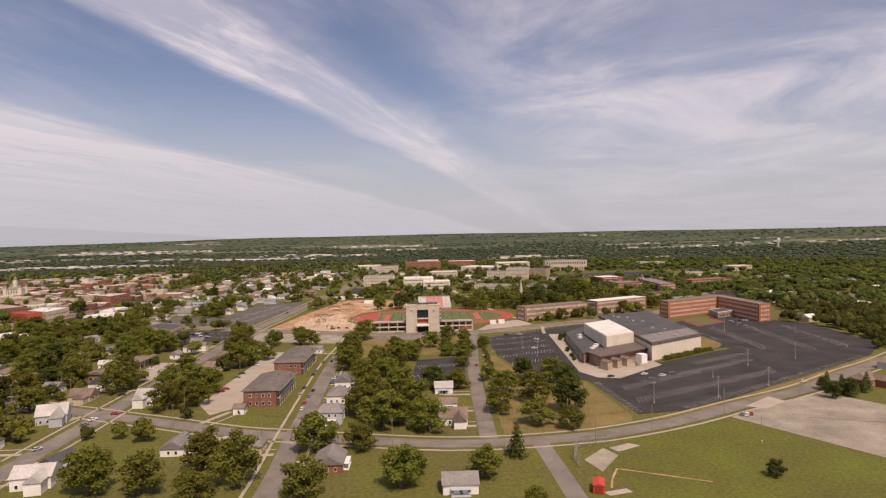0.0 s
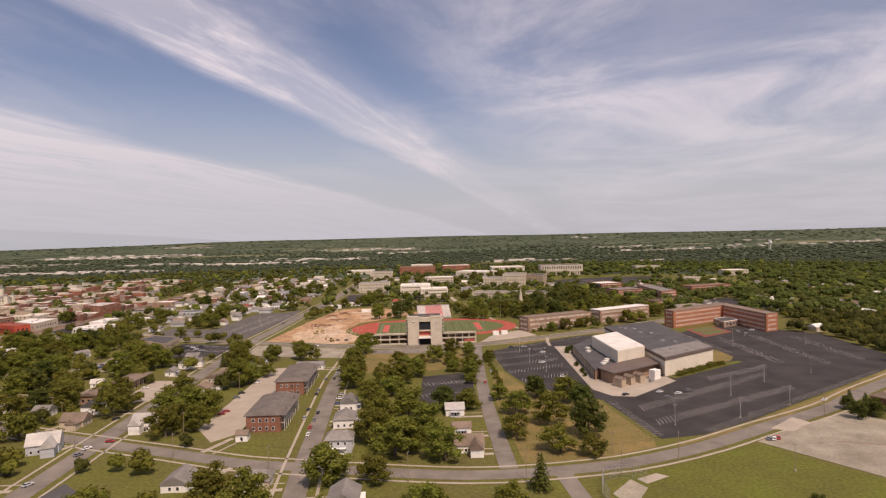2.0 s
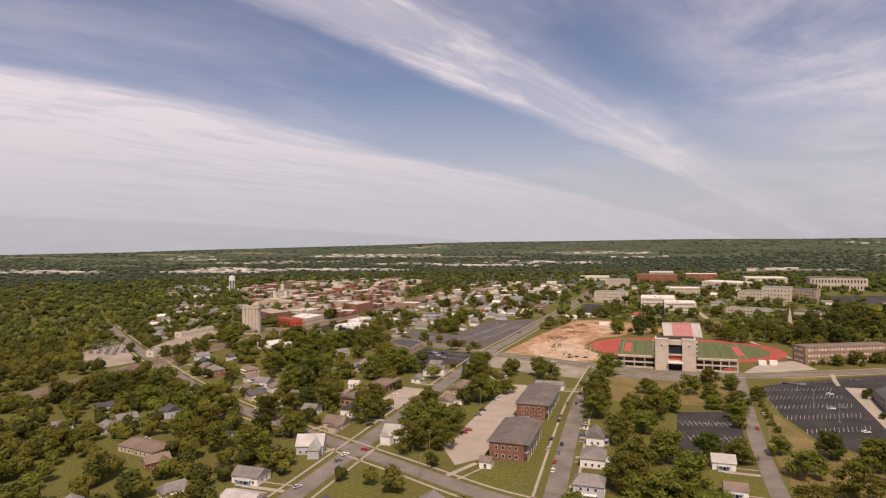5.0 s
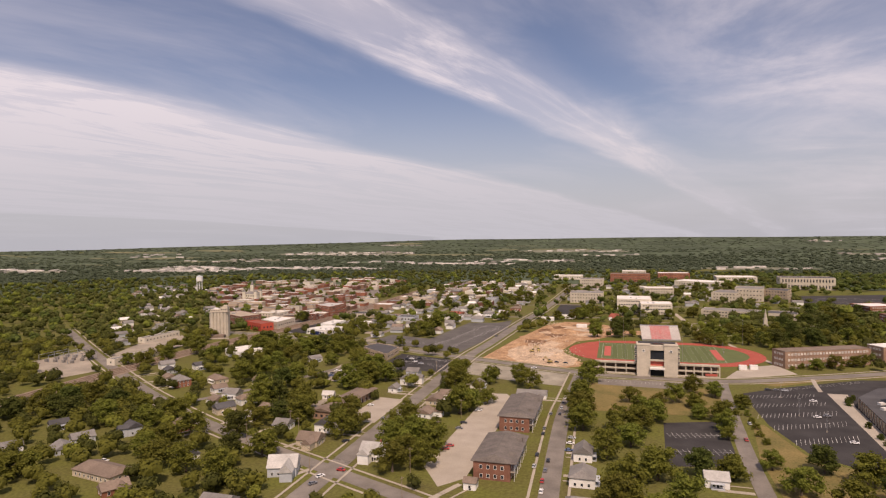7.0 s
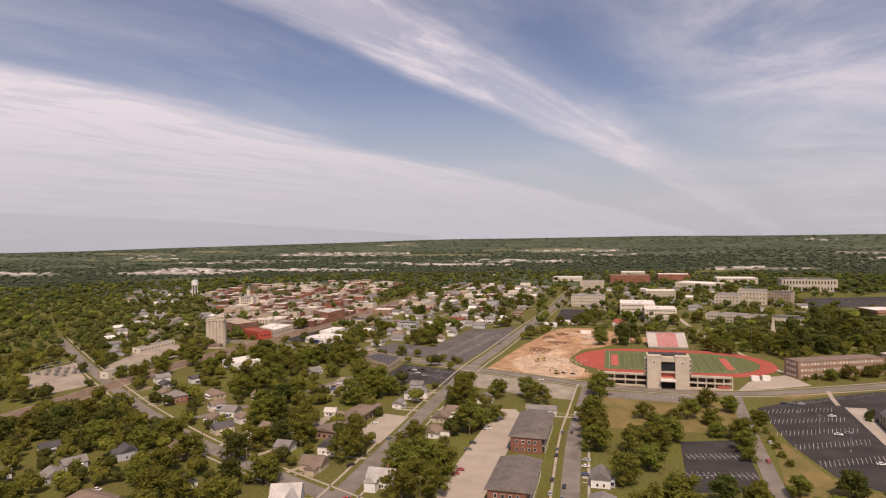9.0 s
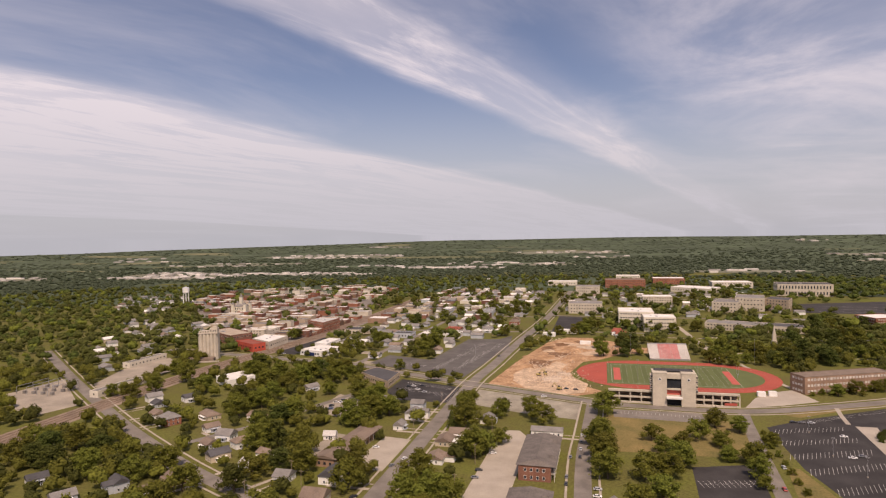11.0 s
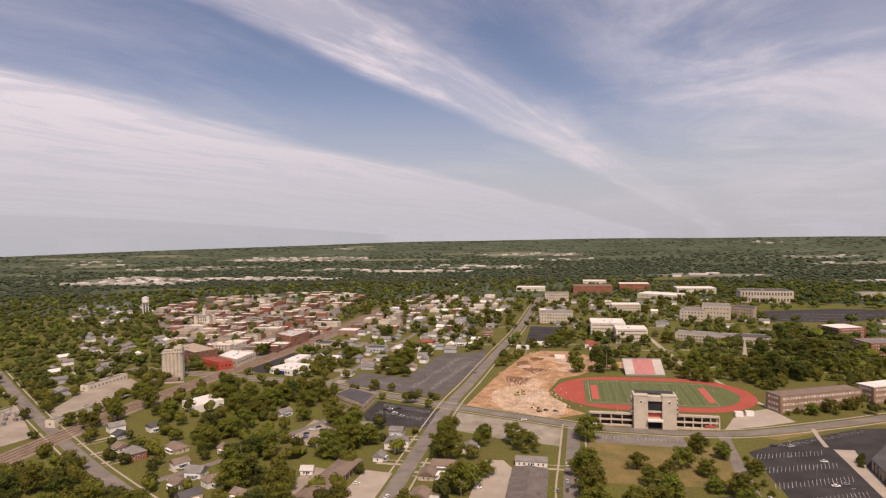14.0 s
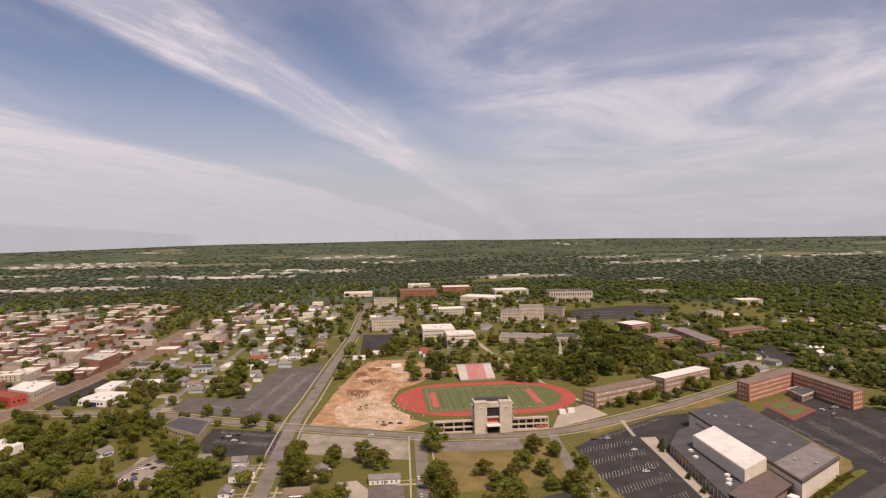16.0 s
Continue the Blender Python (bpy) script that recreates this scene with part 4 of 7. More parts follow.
# ---------------------------------------------------------------- sports hall
def sports_hall():
    ring = [(206, 526), (262, 551), (252, 414.3), (202, 382)]
    cx, cy, r = centred(ring)
    top = thing("sports_hall", "large cream sports hall with a dark flat roof", "sports hall", pose(cx, cy, 0))
    q = lambda pts: [(x - cx, y - cy) for x, y in pts]
    part("wall", prism(bmesh.new(), r, -0.4, 10.9), CREAM, top)
    part("fascia", prism(bmesh.new(), inset_ring(r, -0.25), 10.9, 12.9), FASCIA, top, "brown metal fascia")
    part("roof", prism(bmesh.new(), inset_ring(r, 0.5), 12.5, 13.02), ROOF_TAR, top, "dark flat roof")
    # lighter front strip of the roof
    part("roof_field", prism(bmesh.new(), q([(253.3, 441.9), (251.4, 415.4), (202.6, 383.8), (203.6, 410.8)]), 13.02, 13.1), ROOF_GREY, top, "greyer roof section")
    part("upper_hall", prism(bmesh.new(), q([(175, 461.5), (201.6, 479.5), (200, 413.1), (174, 395.8)]), 5, 15.6), CREAM, top, "white windowless upper hall")
    part("upper_roof", prism(bmesh.new(), q([(175.5, 460.8), (201.1, 478.3), (199.5, 413.8), (174.5, 397)]), 15.6, 16.0), ROOF_WHITE, top, "white membrane roof")
    part("office_wing", prism(bmesh.new(), q([(162, 469.6), (183, 498.4), (204.8, 511), (202, 416.6), (174, 397.6), (153, 379.7)]), -0.4, 6.7), BROWN_BRICK, top, "low brick office wing")
    part("wing_roof", prism(bmesh.new(), inset_ring(q([(162, 469.6), (183, 498.4), (204.8, 511), (202, 416.6), (174, 397.6), (153, 379.7)]), 0.4), 6.7, 7.0), ROOF_TAR, top)
    turn = math.degrees(math.atan2(-9, 89.8))
    for k in range(16):
        u = (k + 0.7) / 16.4
        x, y = 153 + 9 * u, 379.7 + 89.8 * u
        part("window_bay", boxed(-0.12, 0.1, -0.8, 0.8, 0.9, 5.8), GLASS, top, m=pose(x - cx, y - cy, 0, 0, 0, turn))
        part("pilaster", boxed(-0.5, 0.1, -0.3, 0.3, -0.2, 6.6), STONE, top, m=pose(x + 0.28 - cx, y + 2.75 - cy, 0, 0, 0, turn))
    part("entrance_roof", prism(bmesh.new(), q([(155, 382), (177, 398.1), (202.3, 413.1), (202, 390.1), (180, 375.1), (160, 363.6)]), 7.3, 8.0), FASCIA, top, "brown entrance roof")
    part("entrance_wall", prism(bmesh.new(), q([(157, 380.8), (177, 394.7), (201, 409.6), (200.5, 392.4), (179.5, 378.5), (161, 367)]), -0.3, 7.3), BROWN_BRICK, top)
    for x, y in ((163, 359.5), (171, 364.5), (179, 369.3)):
        bm = bmesh.new()
        gable_walls(bm, 6.3, 4.0, 5.3, 1.5)
        part("stair_tower", bm, TAN_BRICK, top, m=pose(x - cx, y - cy, 0, 0, 0, 118))
        part("stair_roof", hip_or_gable(bmesh.new(), 6.3, 4.0, 5.4, 1.5, 0.2), ROOF_BROWN, top, m=pose(x - cx, y - cy, 0, 0, 0, 118))
    part("white_annex", boxed(-2.8, 2.8, -2.5, 2.5, -0.2, 6.3), WHITE_SIDING, top, "white box annex", m=pose(193 - cx, 377.4 - cy, 0, 0, 0, 28))
    part("tank", boxed(-1.4, 1.4, -1, 1, 0, 2.4), METAL, top, m=pose(187 - cx, 368.2 - cy, 0, 0, 0, 28))
    rnd = random.Random(4)
    for x, y in ((219, 508.7), (226, 505.3), (224, 484.5), (231, 479.9), (226, 444.2), (233, 437.3), (220, 413.1), (216, 513.3), (229, 405)):
        part("roof_unit", boxed(-1.5, 1.5, -0.9, 0.9, 0, 1.1), METAL, top, m=pose(x - cx, y - cy, 12.95, 0, 0, rnd.uniform(0, 40)))
    for x, y in ((167, 401.6), (163.5, 395.8), (170, 408.5), (166, 440.8), (169, 453.4)):
        part("wing_unit", boxed(-1.8, 1.8, -1.2, 1.2, 0, 1.4), ROOF_WHITE, top, m=pose(x - cx, y - cy, 6.95, 0, 0, 28))


FASCIA = material("brown_fascia", (0.13, 0.1, 0.085), 0.7, 0.1, 0.08, 0.2, 1.0)
sports_hall()


# ---------------------------------------------------------------- dormitories, flats, campus
def long_block(name, label, category, a, b, depth, h, wall, roof, floors, spacing=3.2, win=(1.4, 1.5), frame_mat=None, key="w", units=0, cap=None, group="", parapet=0.5):
    """A block from a to b (its front, seen with a on the left), depth away from the front."""
    a, b = Vector(a), Vector(b)
    d = (b - a).normalized()
    n = Vector((-d.y, d.x)) * depth
    return flat_building(name, label, category, [tuple(a), tuple(b), tuple(b + n), tuple(a + n)], h, wall, roof, floors, spacing, win, frame_mat, key, units=units, cap=cap, group=group, parapet=parapet)


long_block("dormitory", "long brown brick dormitory with a brown roof", "dormitory", (147, 588), (222, 622), 16.4, 14.2, BROWN_BRICK, ROOF_BROWN, 3, 3.0, (1.7, 1.6), WHITE_SIDING, "dormA", cap=ROOF_BROWN)
long_block("dormitory", "long brown brick dormitory with a white roof", "dormitory", (234, 629), (302, 664), 16.4, 14.2, BROWN_BRICK, ROOF_WHITE, 3, 3.0, (1.7, 1.6), WHITE_SIDING, "dormA", cap=ROOF_WHITE)
flat_building("dormitory", "angled red brick dormitory with brown roofs", "dormitory", [(296, 584), (366, 621), (371, 546), (386, 552), (382, 641), (368, 641), (292, 597)], 17.0, DORM_BRICK, ROOF_BROWN, 4, 3.2, (1.3, 1.5), WHITE_SIDING, "dormC", cap=ROOF_BROWN, units=0)
flat_building("lounge", "low dark lounge building with white arches", "lounge", [(347, 602), (364, 611), (367, 590), (345, 577)], 5.7, BROWN_BRICK, ROOF_TAR, 1, 2.6, (1.8, 3.2), WHITE_SIDING, "arch", cap=WHITE_SIDING)
COURT_RED = material("court_red", (0.2, 0.07, 0.048), 0.9, 0.08, 0.08, 0.1, 2.0)
court = patch("tennis_court", [(304, 576), (338, 592), (341, 552), (301, 527)], COURT_RED, "red and green tennis courts", "tennis court", 0.1)
_o, _u, _v = Vector((304, 576)), Vector((36, 19)), Vector((-1.5, -44))
for _a, _b in ((0.1, 0.46), (0.54, 0.9)):
    part("court_surface", prism(bmesh.new(), [tuple(_o + _u * p + _v * q) for p, q in ((0.13, _a), (0.87, _a), (0.87, _b), (0.13, _b))][::-1], 0.02, 0.14), TURF, court, "green court surface")


FLAT_SHINGLE = material("grey_brown_shingle", (0.14, 0.12, 0.105), 0.92, 0.15, 0.18, 0.2, 1.5)
FLAT_BRICK = material("dull_red_brick", (0.23, 0.105, 0.07), 0.9, 0.14, 0.15, 0.2, 2.0, bump=0.2)


def apartment(x, y, w, d):
    """A two-storey brick block of flats with a hipped grey roof and open galleries on the street side."""
    top = thing("apartment_block", "two-storey red brick block of flats with grey roof", "apartment block", pose(x, y, 0) @ Matrix.Diagonal((1, 1, 1.18, 1)), "blocks of flats")
    part("wall", boxed(-w / 2, w / 2, -d / 2, d / 2, -0.4, 7.4), FLAT_BRICK, top)
    part("roof", hip_or_gable(bmesh.new(), d, w + 3.5, 7.5, 2.4, 0.5, 3.0), FLAT_SHINGLE, top, "grey-brown shingle roof", m=pose(0.9, 0, 0, 0, 0, 90))
    part("gallery_floor", boxed(w / 2, w / 2 + 2.0, -d / 2 + 1, d / 2 - 1, 3.5, 3.7), CONCRETE, top)
    for k in range(9):
        yy = -d / 2 + 1.2 + k * (d - 2.4) / 8
        part("gallery_post", boxed(w / 2 + 1.75, w / 2 + 1.95, yy - 0.1, yy + 0.1, -0.2, 7.4), WHITE_SIDING, top)
    part("gallery_rail", boxed(w / 2 + 1.82, w / 2 + 1.92, -d / 2 + 1, d / 2 - 1, 4.5, 4.7), WHITE_SIDING, top)
    for a, b in (((-w / 2, -d / 2), (w / 2, -d / 2)), ((w / 2, -d / 2), (w / 2, d / 2)), ((w / 2, d / 2), (-w / 2, d / 2)), ((-w / 2, d / 2), (-w / 2, -d / 2))):
        wall_windows(top, a, b, (1.0, 4.6), 3.4, 1.3, 1.4, WHITE_SIDING, "house", 0.8)
    for yy in (-d * 0.28, d * 0.25):
        bm = bmesh.new()
        hip_or_gable(bm, 3, 3.0, 0, 1.6, 0.1)
        part("dormer", bm, FLAT_SHINGLE, top, m=pose(w / 2 - 0.2, yy, 7.8))


apartment(-47.9, 313.7, 17.6, 41.6)
apartment(-49.1, 391.9, 17.6, 50.4)


# ---------------------------------------------------------------- campus and town blocks
def campus():
    B, R = flat_building, random.Random(3)
    B("college_building", "white concrete college building with window bands", "college building", [(10.1, 938.7), (58, 938.7), (58, 989.1), (10.1, 989.1)], 21.4, CREAM, ROOF_WHITE, 4, 3.4, (2.4, 1.3), CREAM, "white", units=3)
    B("college_building", "white concrete college building with window bands", "college building", [(41.6, 899.6), (83.2, 902.2), (83.2, 937.4), (41.6, 937.4)], 18.9, CREAM, ROOF_WHITE, 4, 3.4, (2.4, 1.3), CREAM, "white", units=2)
    B("college_building", "long low beige college building with grey roof", "college building", [(123.5, 934.9), (196.6, 909.7), (206.6, 942.5), (133.6, 967.7)], 8.8, STONE, ROOF_GREY, 2, 4.0, (2.0, 1.6), STONE, "low")
    B("college_building", "low grey-roofed college building", "college building", [(199.1, 919.8), (239.4, 909.7), (247, 945), (206.6, 952.6)], 7.6, STONE, ROOF_TAR, 1, 4.0, (2.0, 1.6), STONE, "low")
    B("college_building", "beige stone college building", "college building", [(-68, 1079), (-12.6, 1079), (-12.6, 1121), (-68, 1121)], 16.4, STONE, ROOF_GREY, 3, 4.5, (1.6, 2.0), CREAM, "stone", units=2)
    B("college_building", "grey-roofed old college building", "college building", [(-68, 1380), (-17.6, 1380), (-17.6, 1424), (-68, 1424)], 18.9, STONE, ROOF_GREY, 3, 4.5, (1.6, 2.0), CREAM, "stone")
    B("college_building", "pale grey stone college block", "college building", [(163.8, 1128), (201.6, 1119), (221.8, 1172), (184, 1182)], 16.4, STONE, ROOF_GREY, 3, 5, (2.0, 1.8), STONE, "low")
    B("college_building", "tall pale stone college block", "college building", [(204.1, 1153), (247, 1140), (259.6, 1197), (216.7, 1207)], 21.4, STONE, ROOF_GREY, 3, 5, (2.0, 1.8), STONE, "low")
    B("college_building", "beige stone college block", "college building", [(249.5, 1153), (278.5, 1125), (294.8, 1166), (267.1, 1187)], 20.2, TAN_BRICK, ROOF_TAR, 4, 5, (2.0, 1.8), STONE, "low")
    B("college_hall", "long pale stone college hall with tall windows", "college hall", [(332.6, 1405), (430.9, 1396), (436, 1449), (337.7, 1457)], 23.9, STONE, ROOF_TAR, 2, 5.5, (2.4, 6.0), CREAM, "tall", units=3)
    B("college_building", "broad red brick college building", "college building", [(-5, 1575), (88.2, 1575), (88.2, 1625), (-5, 1625)], 18.9, BRICK, ROOF_BROWN, 3, 5, (2.0, 2.0), STONE, "low")
    B("college_building", "low white-roofed college gymnasium building", "college building", [(136.1, 1487), (211.7, 1436), (239.4, 1487), (163.8, 1537)], 10.1, CREAM, ROOF_WHITE, 1, 6, (2.0, 2.0), STONE, "low")
    B("college_building", "low white-roofed building among trees", "college building", [(-148.7, 1632), (-75.6, 1632), (-75.6, 1670), (-148.7, 1670)], 10.1, CREAM, ROOF_WHITE, 1, 6, (2.0, 2.0), STONE, "low")
    B("college_building", "small pale college building among trees", "college building", [(60.5, 1228), (113.4, 1232), (113.4, 1266), (60.5, 1263)], 13.9, STONE, ROOF_WHITE, 3, 4.5, (2, 1.6), STONE, "low")
    B("dormitory", "red brick dormitory among trees", "dormitory", [(326, 842), (368, 854), (362, 890), (320, 878)], 15.1, BRICK, ROOF_GREY, 4, 3.4, (1.4, 1.5), WHITE_SIDING, "dormC", units=2)
    B("dormitory", "long red brick dormitory with a grey roof", "dormitory", [(376, 808), (402, 817), (408, 925), (384, 922)], 15.1, BRICK, ROOF_GREY, 4, 3.4, (1.4, 1.5), WHITE_SIDING, "dormC", units=2)
    B("dormitory", "low red brick dormitory among trees", "dormitory", [(336, 730), (384, 750), (378, 768), (330, 748)], 10.5, BRICK, ROOF_TAR, 3, 3.4, (1.4, 1.5), WHITE_SIDING, "dormC")
    B("dining_hall", "low tan brick dining hall with a grey roof", "dining hall", [(346, 690), (390, 708), (384, 724), (340, 706)], 7.5, TAN_BRICK, ROOF_GREY, 2, 3.4, (1.8, 1.5), WHITE_SIDING, "low", units=2)
    B("dormitory", "red brick dormitory with white roof", "dormitory", [(337.7, 957.6), (378, 972.7), (365.4, 1008), (325.1, 992.9)], 15.1, BRICK, ROOF_WHITE, 4, 3.4, (1.4, 1.5), WHITE_SIDING, "dormC")
    B("dormitory", "red brick dormitory beyond the trees", "dormitory", [(453.6, 882), (529.2, 907.2), (521.6, 929.9), (446, 904.7)], 13.9, BRICK, ROOF_BROWN, 3, 3.6, (1.4, 1.5), WHITE_SIDING, "dormC")
    for x, y, w, d, h, roof, wall in ((113.4, 1676, 75.6, 50.4, 15.1, ROOF_WHITE, BRICK), (239.4, 1588, 88.2, 50.4, 12.6, ROOF_WHITE, CREAM), (25.2, 1789, 63, 37.8, 13.9, ROOF_WHITE, CREAM), (592.2, 1487, 63, 32.8, 11.3, ROOF_GREY, STONE), (705.6, 1260, 50.4, 32.8, 11.3, ROOF_WHITE, STONE), (541.8, 1109, 37.8, 25.2, 10.1, ROOF_GREY, STONE)):
        B("college_building", "low flat-roofed college building among trees", "college building", [(x, y), (x + w, y), (x + w, y + d), (x, y + d)], h, wall, roof, 2, 6, (2.5, 1.6), STONE, "low")
    # stone spire on the green
    sp = thing("memorial_spire", "pale stone spire on the campus green", "monument", pose(177.7, 803.9, 0) @ Matrix.Diagonal((1.1, 1.1, 1.2, 1)))
    part("base", boxed(-2.4, 2.4, -2.4, 2.4, -0.3, 7), STONE, sp)
    part("shaft", boxed(-1.7, 1.7, -1.7, 1.7, 7, 13), STONE, sp)
    bm = bmesh.new()
    bmesh.ops.create_cone(bm, cap_ends=True, segments=8, radius1=1.7, radius2=0.1, depth=9, matrix=pose(0, 0, 17.5))
    part("cap", bm, STONE, sp)


TOWN = [(-540, 800), (-455, 735), (-396, 715), (-392, 880), (-402, 1010), (-470, 1250), (-520, 1540), (-700, 1560), (-930, 1390), (-850, 1140), (-640, 900)]


def downtown():
    """Blocks of brick shops on a street grid, in uneven heights, widths and colours, with lots between."""
    R = random.Random(21)
    walls = [SHOP_BRICK, BRICK, TAN_BRICK, STONE, SHOP_BRICK, SHOP_BROWN, BRICK, CREAM, SHOP_BROWN]
    roofs = [ROOF_WHITE, ROOF_WHITE, ROOF_GREY, ROOF_WHITE, ROOF_GREY, ROOF_PALE, ROOF_WHITE, ROOF_TAR, ROOF_WHITE]
    words = {SHOP_BRICK: "dark red brick", BRICK: "red brick", SHOP_BROWN: "brown brick", TAN_BRICK: "tan brick", CREAM: "cream", STONE: "stone"}
    B = flat_building
    B("shop_building", "two-storey red brick corner block with a pale roof", "shop", [(-530, 752), (-472, 716), (-458, 744), (-515, 780)], 11.3, SHOP_BRICK, ROOF_TAN, 2, 3.6, (1.5, 2.0), STONE, "low", units=3)
    B("shop_building", "bright red painted shop with a red roof", "shop", [(-451, 697), (-415.5, 677), (-406.6, 690.8), (-442, 711)], 8.8, SHOP_RED, ROOF_RED, 1, 4.5, (2.0, 2.0), SHOP_RED, "red")
    B("shop_building", "long pale shop hall with a white roof", "shop", [(-440, 716), (-405, 696), (-405, 742), (-443, 750)], 8.8, STONE, ROOF_WHITE, 1, 5, (1.8, 2.0), STONE, "low", units=3)
    B("shop_building", "three-storey red brick corner block", "shop", [(-429.7, 846.7), (-395.6, 825.3), (-391.9, 874.4), (-425.9, 882)], 13.9, BRICK, ROOF_PALE, 3, 3.6, (1.4, 1.8), STONE, "low", units=2)
    x, col = -398.0, 0
    while x > -930:
        width = R.uniform(24, 31)
        y = 735.0
        while y < 1560:
            w, h = R.uniform(8, 20), R.choice((4, 4.5, 4.5, 5, 5, 5.5, 6, 7, 8))
            mid = (x - width / 2, y + w / 2)
            street = (y - 735) % 118 < 15
            if inside(TOWN, *mid) and not street and free(mid[0], mid[1], 7) and R.random() < (0.76 if y < 1150 else 0.55):
                wall, roof = R.choice(walls), R.choice(roofs)
                d = width * R.uniform(0.62, 1.0)
                B("shop_building", f"{words[wall]} flat-roofed shop building", "shop", [(x - d, y), (x, y + R.uniform(-1, 1)), (x, y + w), (x - d, y + w)], h, wall, roof, (2 if h > 6 else 1) if y < 830 else 0, 4.6, (1.5, 1.8), STONE, "low", group="shops of the town centre", units=R.choice((0, 1, 1, 2)) if y < 1100 else 0, cap=R.choice((wall, wall, STONE)))
            y += w + R.choice((0.4, 0.4, 0.4, 4.0, 12.0))
        x -= width + (1.5 if col % 2 == 0 else 17.0)
        col += 1
    side = [(-368, 926, 30, 25, 7, BROWN_BRICK, ROOF_WHITE), (-363, 825, 23, 28, 5, STONE, ROOF_TAR), (-318, 857, 30, 25, 6, WHITE_SIDING, ROOF_WHITE), (-282, 801, 25, 20, 5.5, GREY_SIDING, ROOF_TAR), (-222, 839, 20, 28, 6, BRICK, ROOF_RED), (-212, 806, 18, 33, 5.5, WHITE_SIDING, ROOF_WHITE)]
    for x in (-368, -340, -312, -284, -240, -210):
        y = 985.0 if x < -290 else 940.0
        while y < 1480:
            w, d = R.uniform(12, 24), R.uniform(12, 34)
            if R.random() < (0.72 if x < -260 else 0.5):
                side.append((x, y, w, d, R.choice((4.5, 5, 6, 7)), R.choice((SHOP_BRICK, SHOP_BROWN, TAN_BRICK, CREAM, STONE, GREY_SIDING)), R.choice((ROOF_WHITE, ROOF_TAN, ROOF_GREY, ROOF_TAR, ROOF_WHITE, ROOF_PALE))))
            y += d + R.choice((2, 6, 14, 24))
    for x, y, w, d, h, wall, roof in side:
        if free(x + w / 2, y + d / 2, 5):
            B("shop_building", "low flat-roofed shop building near the railway", "shop", [(x, y), (x + w, y), (x + w, y + d), (x, y + d)], h, wall, roof, 1 if y < 900 else 0, 4.5, (2.0, 1.8), STONE, "low", units=R.choice((0, 0, 1, 2)), cap=CREAM if wall is CREAM else wall)
    # brown office and low sheds
    flat_building("office_building", "flat-roofed orange brick office", "office", [(-236.9, 575.8), (-197.8, 544.3), (-199.1, 582.1), (-229.3, 599.8)], 5.7, TAN_BRICK, ROOF_TAR, 1, 4, (2.2, 1.6), STONE, "low", cap=TAN_BRICK)
    flat_building("storage_shed", "long white-roofed storage shed", "shed", [(-342.7, 519.1), (-330.1, 544.3), (-352.8, 559.4), (-365.4, 534.2)], 5.7, WHITE_SIDING, ROOF_WHITE, 0)
    for x, y, d in ((-443.5, 466.2, 55), (-506.5, 573.3, 53)):
        flat_building("storage_shed", "long low pale shed beside the railway", "shed", [(x, y), (x + 9, y), (x + 12, y + d), (x + 3, y + d)], 5.3, CREAM, ROOF_GREY, 1, 5, (1.6, 1.4), STONE, "low")


def grain_elevator():
    """A slab of joined silos with a gallery and a stepped head house on top, and a low brown shed in front."""
    top = thing("grain_elevator", "tall pale concrete grain elevator by the railway", "grain elevator", pose(-443, 633, 0, 0, 0, 22) @ Matrix.Diagonal((1.05, 1.05, 0.86, 1)))
    part("core", boxed(-9.0, 9.0, -5.5, 5.5, -0.3, 34.0), STONE, top)
    for k in range(5):
        for sy in (-1, 1):
            bm = bmesh.new()
            bmesh.ops.create_cone(bm, cap_ends=True, segments=16, radius1=1.85, radius2=1.85, depth=34.4, matrix=pose(-7.2 + k * 3.6, sy * 5.0, 16.9))
            part("silo", bm, STONE, top)
    for sx in (-1, 1):
        for k in range(3):
            bm = bmesh.new()
            bmesh.ops.create_cone(bm, cap_ends=True, segments=16, radius1=1.85, radius2=1.85, depth=34.4, matrix=pose(sx * 8.4, -3.6 + k * 3.6, 16.9))
            part("silo", bm, STONE, top)
    part("roof_slab", boxed(-10.4, 10.4, -7.0, 7.0, 34.1, 34.6), CONCRETE, top)
    part("head_house", boxed(1.5, 9.5, -4.6, 4.6, 34.6, 40.5), STONE, top)
    part("gallery", boxed(-9.5, 1.5, -2.4, 2.4, 34.6, 37.4), STONE, top)
    part("upper_house", boxed(4.5, 8.8, -3.0, 3.0, 40.5, 43.0), STONE, top)
    for k in range(3):
        part("window", boxed(2.6 + k * 2.4, 3.6 + k * 2.4, -4.7, -4.55, 36.6, 38.4), GLASS, top)
    for k in range(4):
        part("window", boxed(-8.4 + k * 2.5, -7.4 + k * 2.5, -2.5, -2.35, 35.5, 36.7), GLASS, top)
    part("leg_pipe", boxed(-10.9, -10.3, -0.4, 0.4, 0, 36.0), METAL, top, "grey metal conveyor leg")
    part("shed", boxed(-22, 8, -17, -8, -0.3, 4.6), ROOF_BROWN, top, "low brown loading shed")
    part("dock", boxed(-22, 14, -20, -17.2, -0.3, 1.3), CONCRETE, top, "pale concrete loading dock")


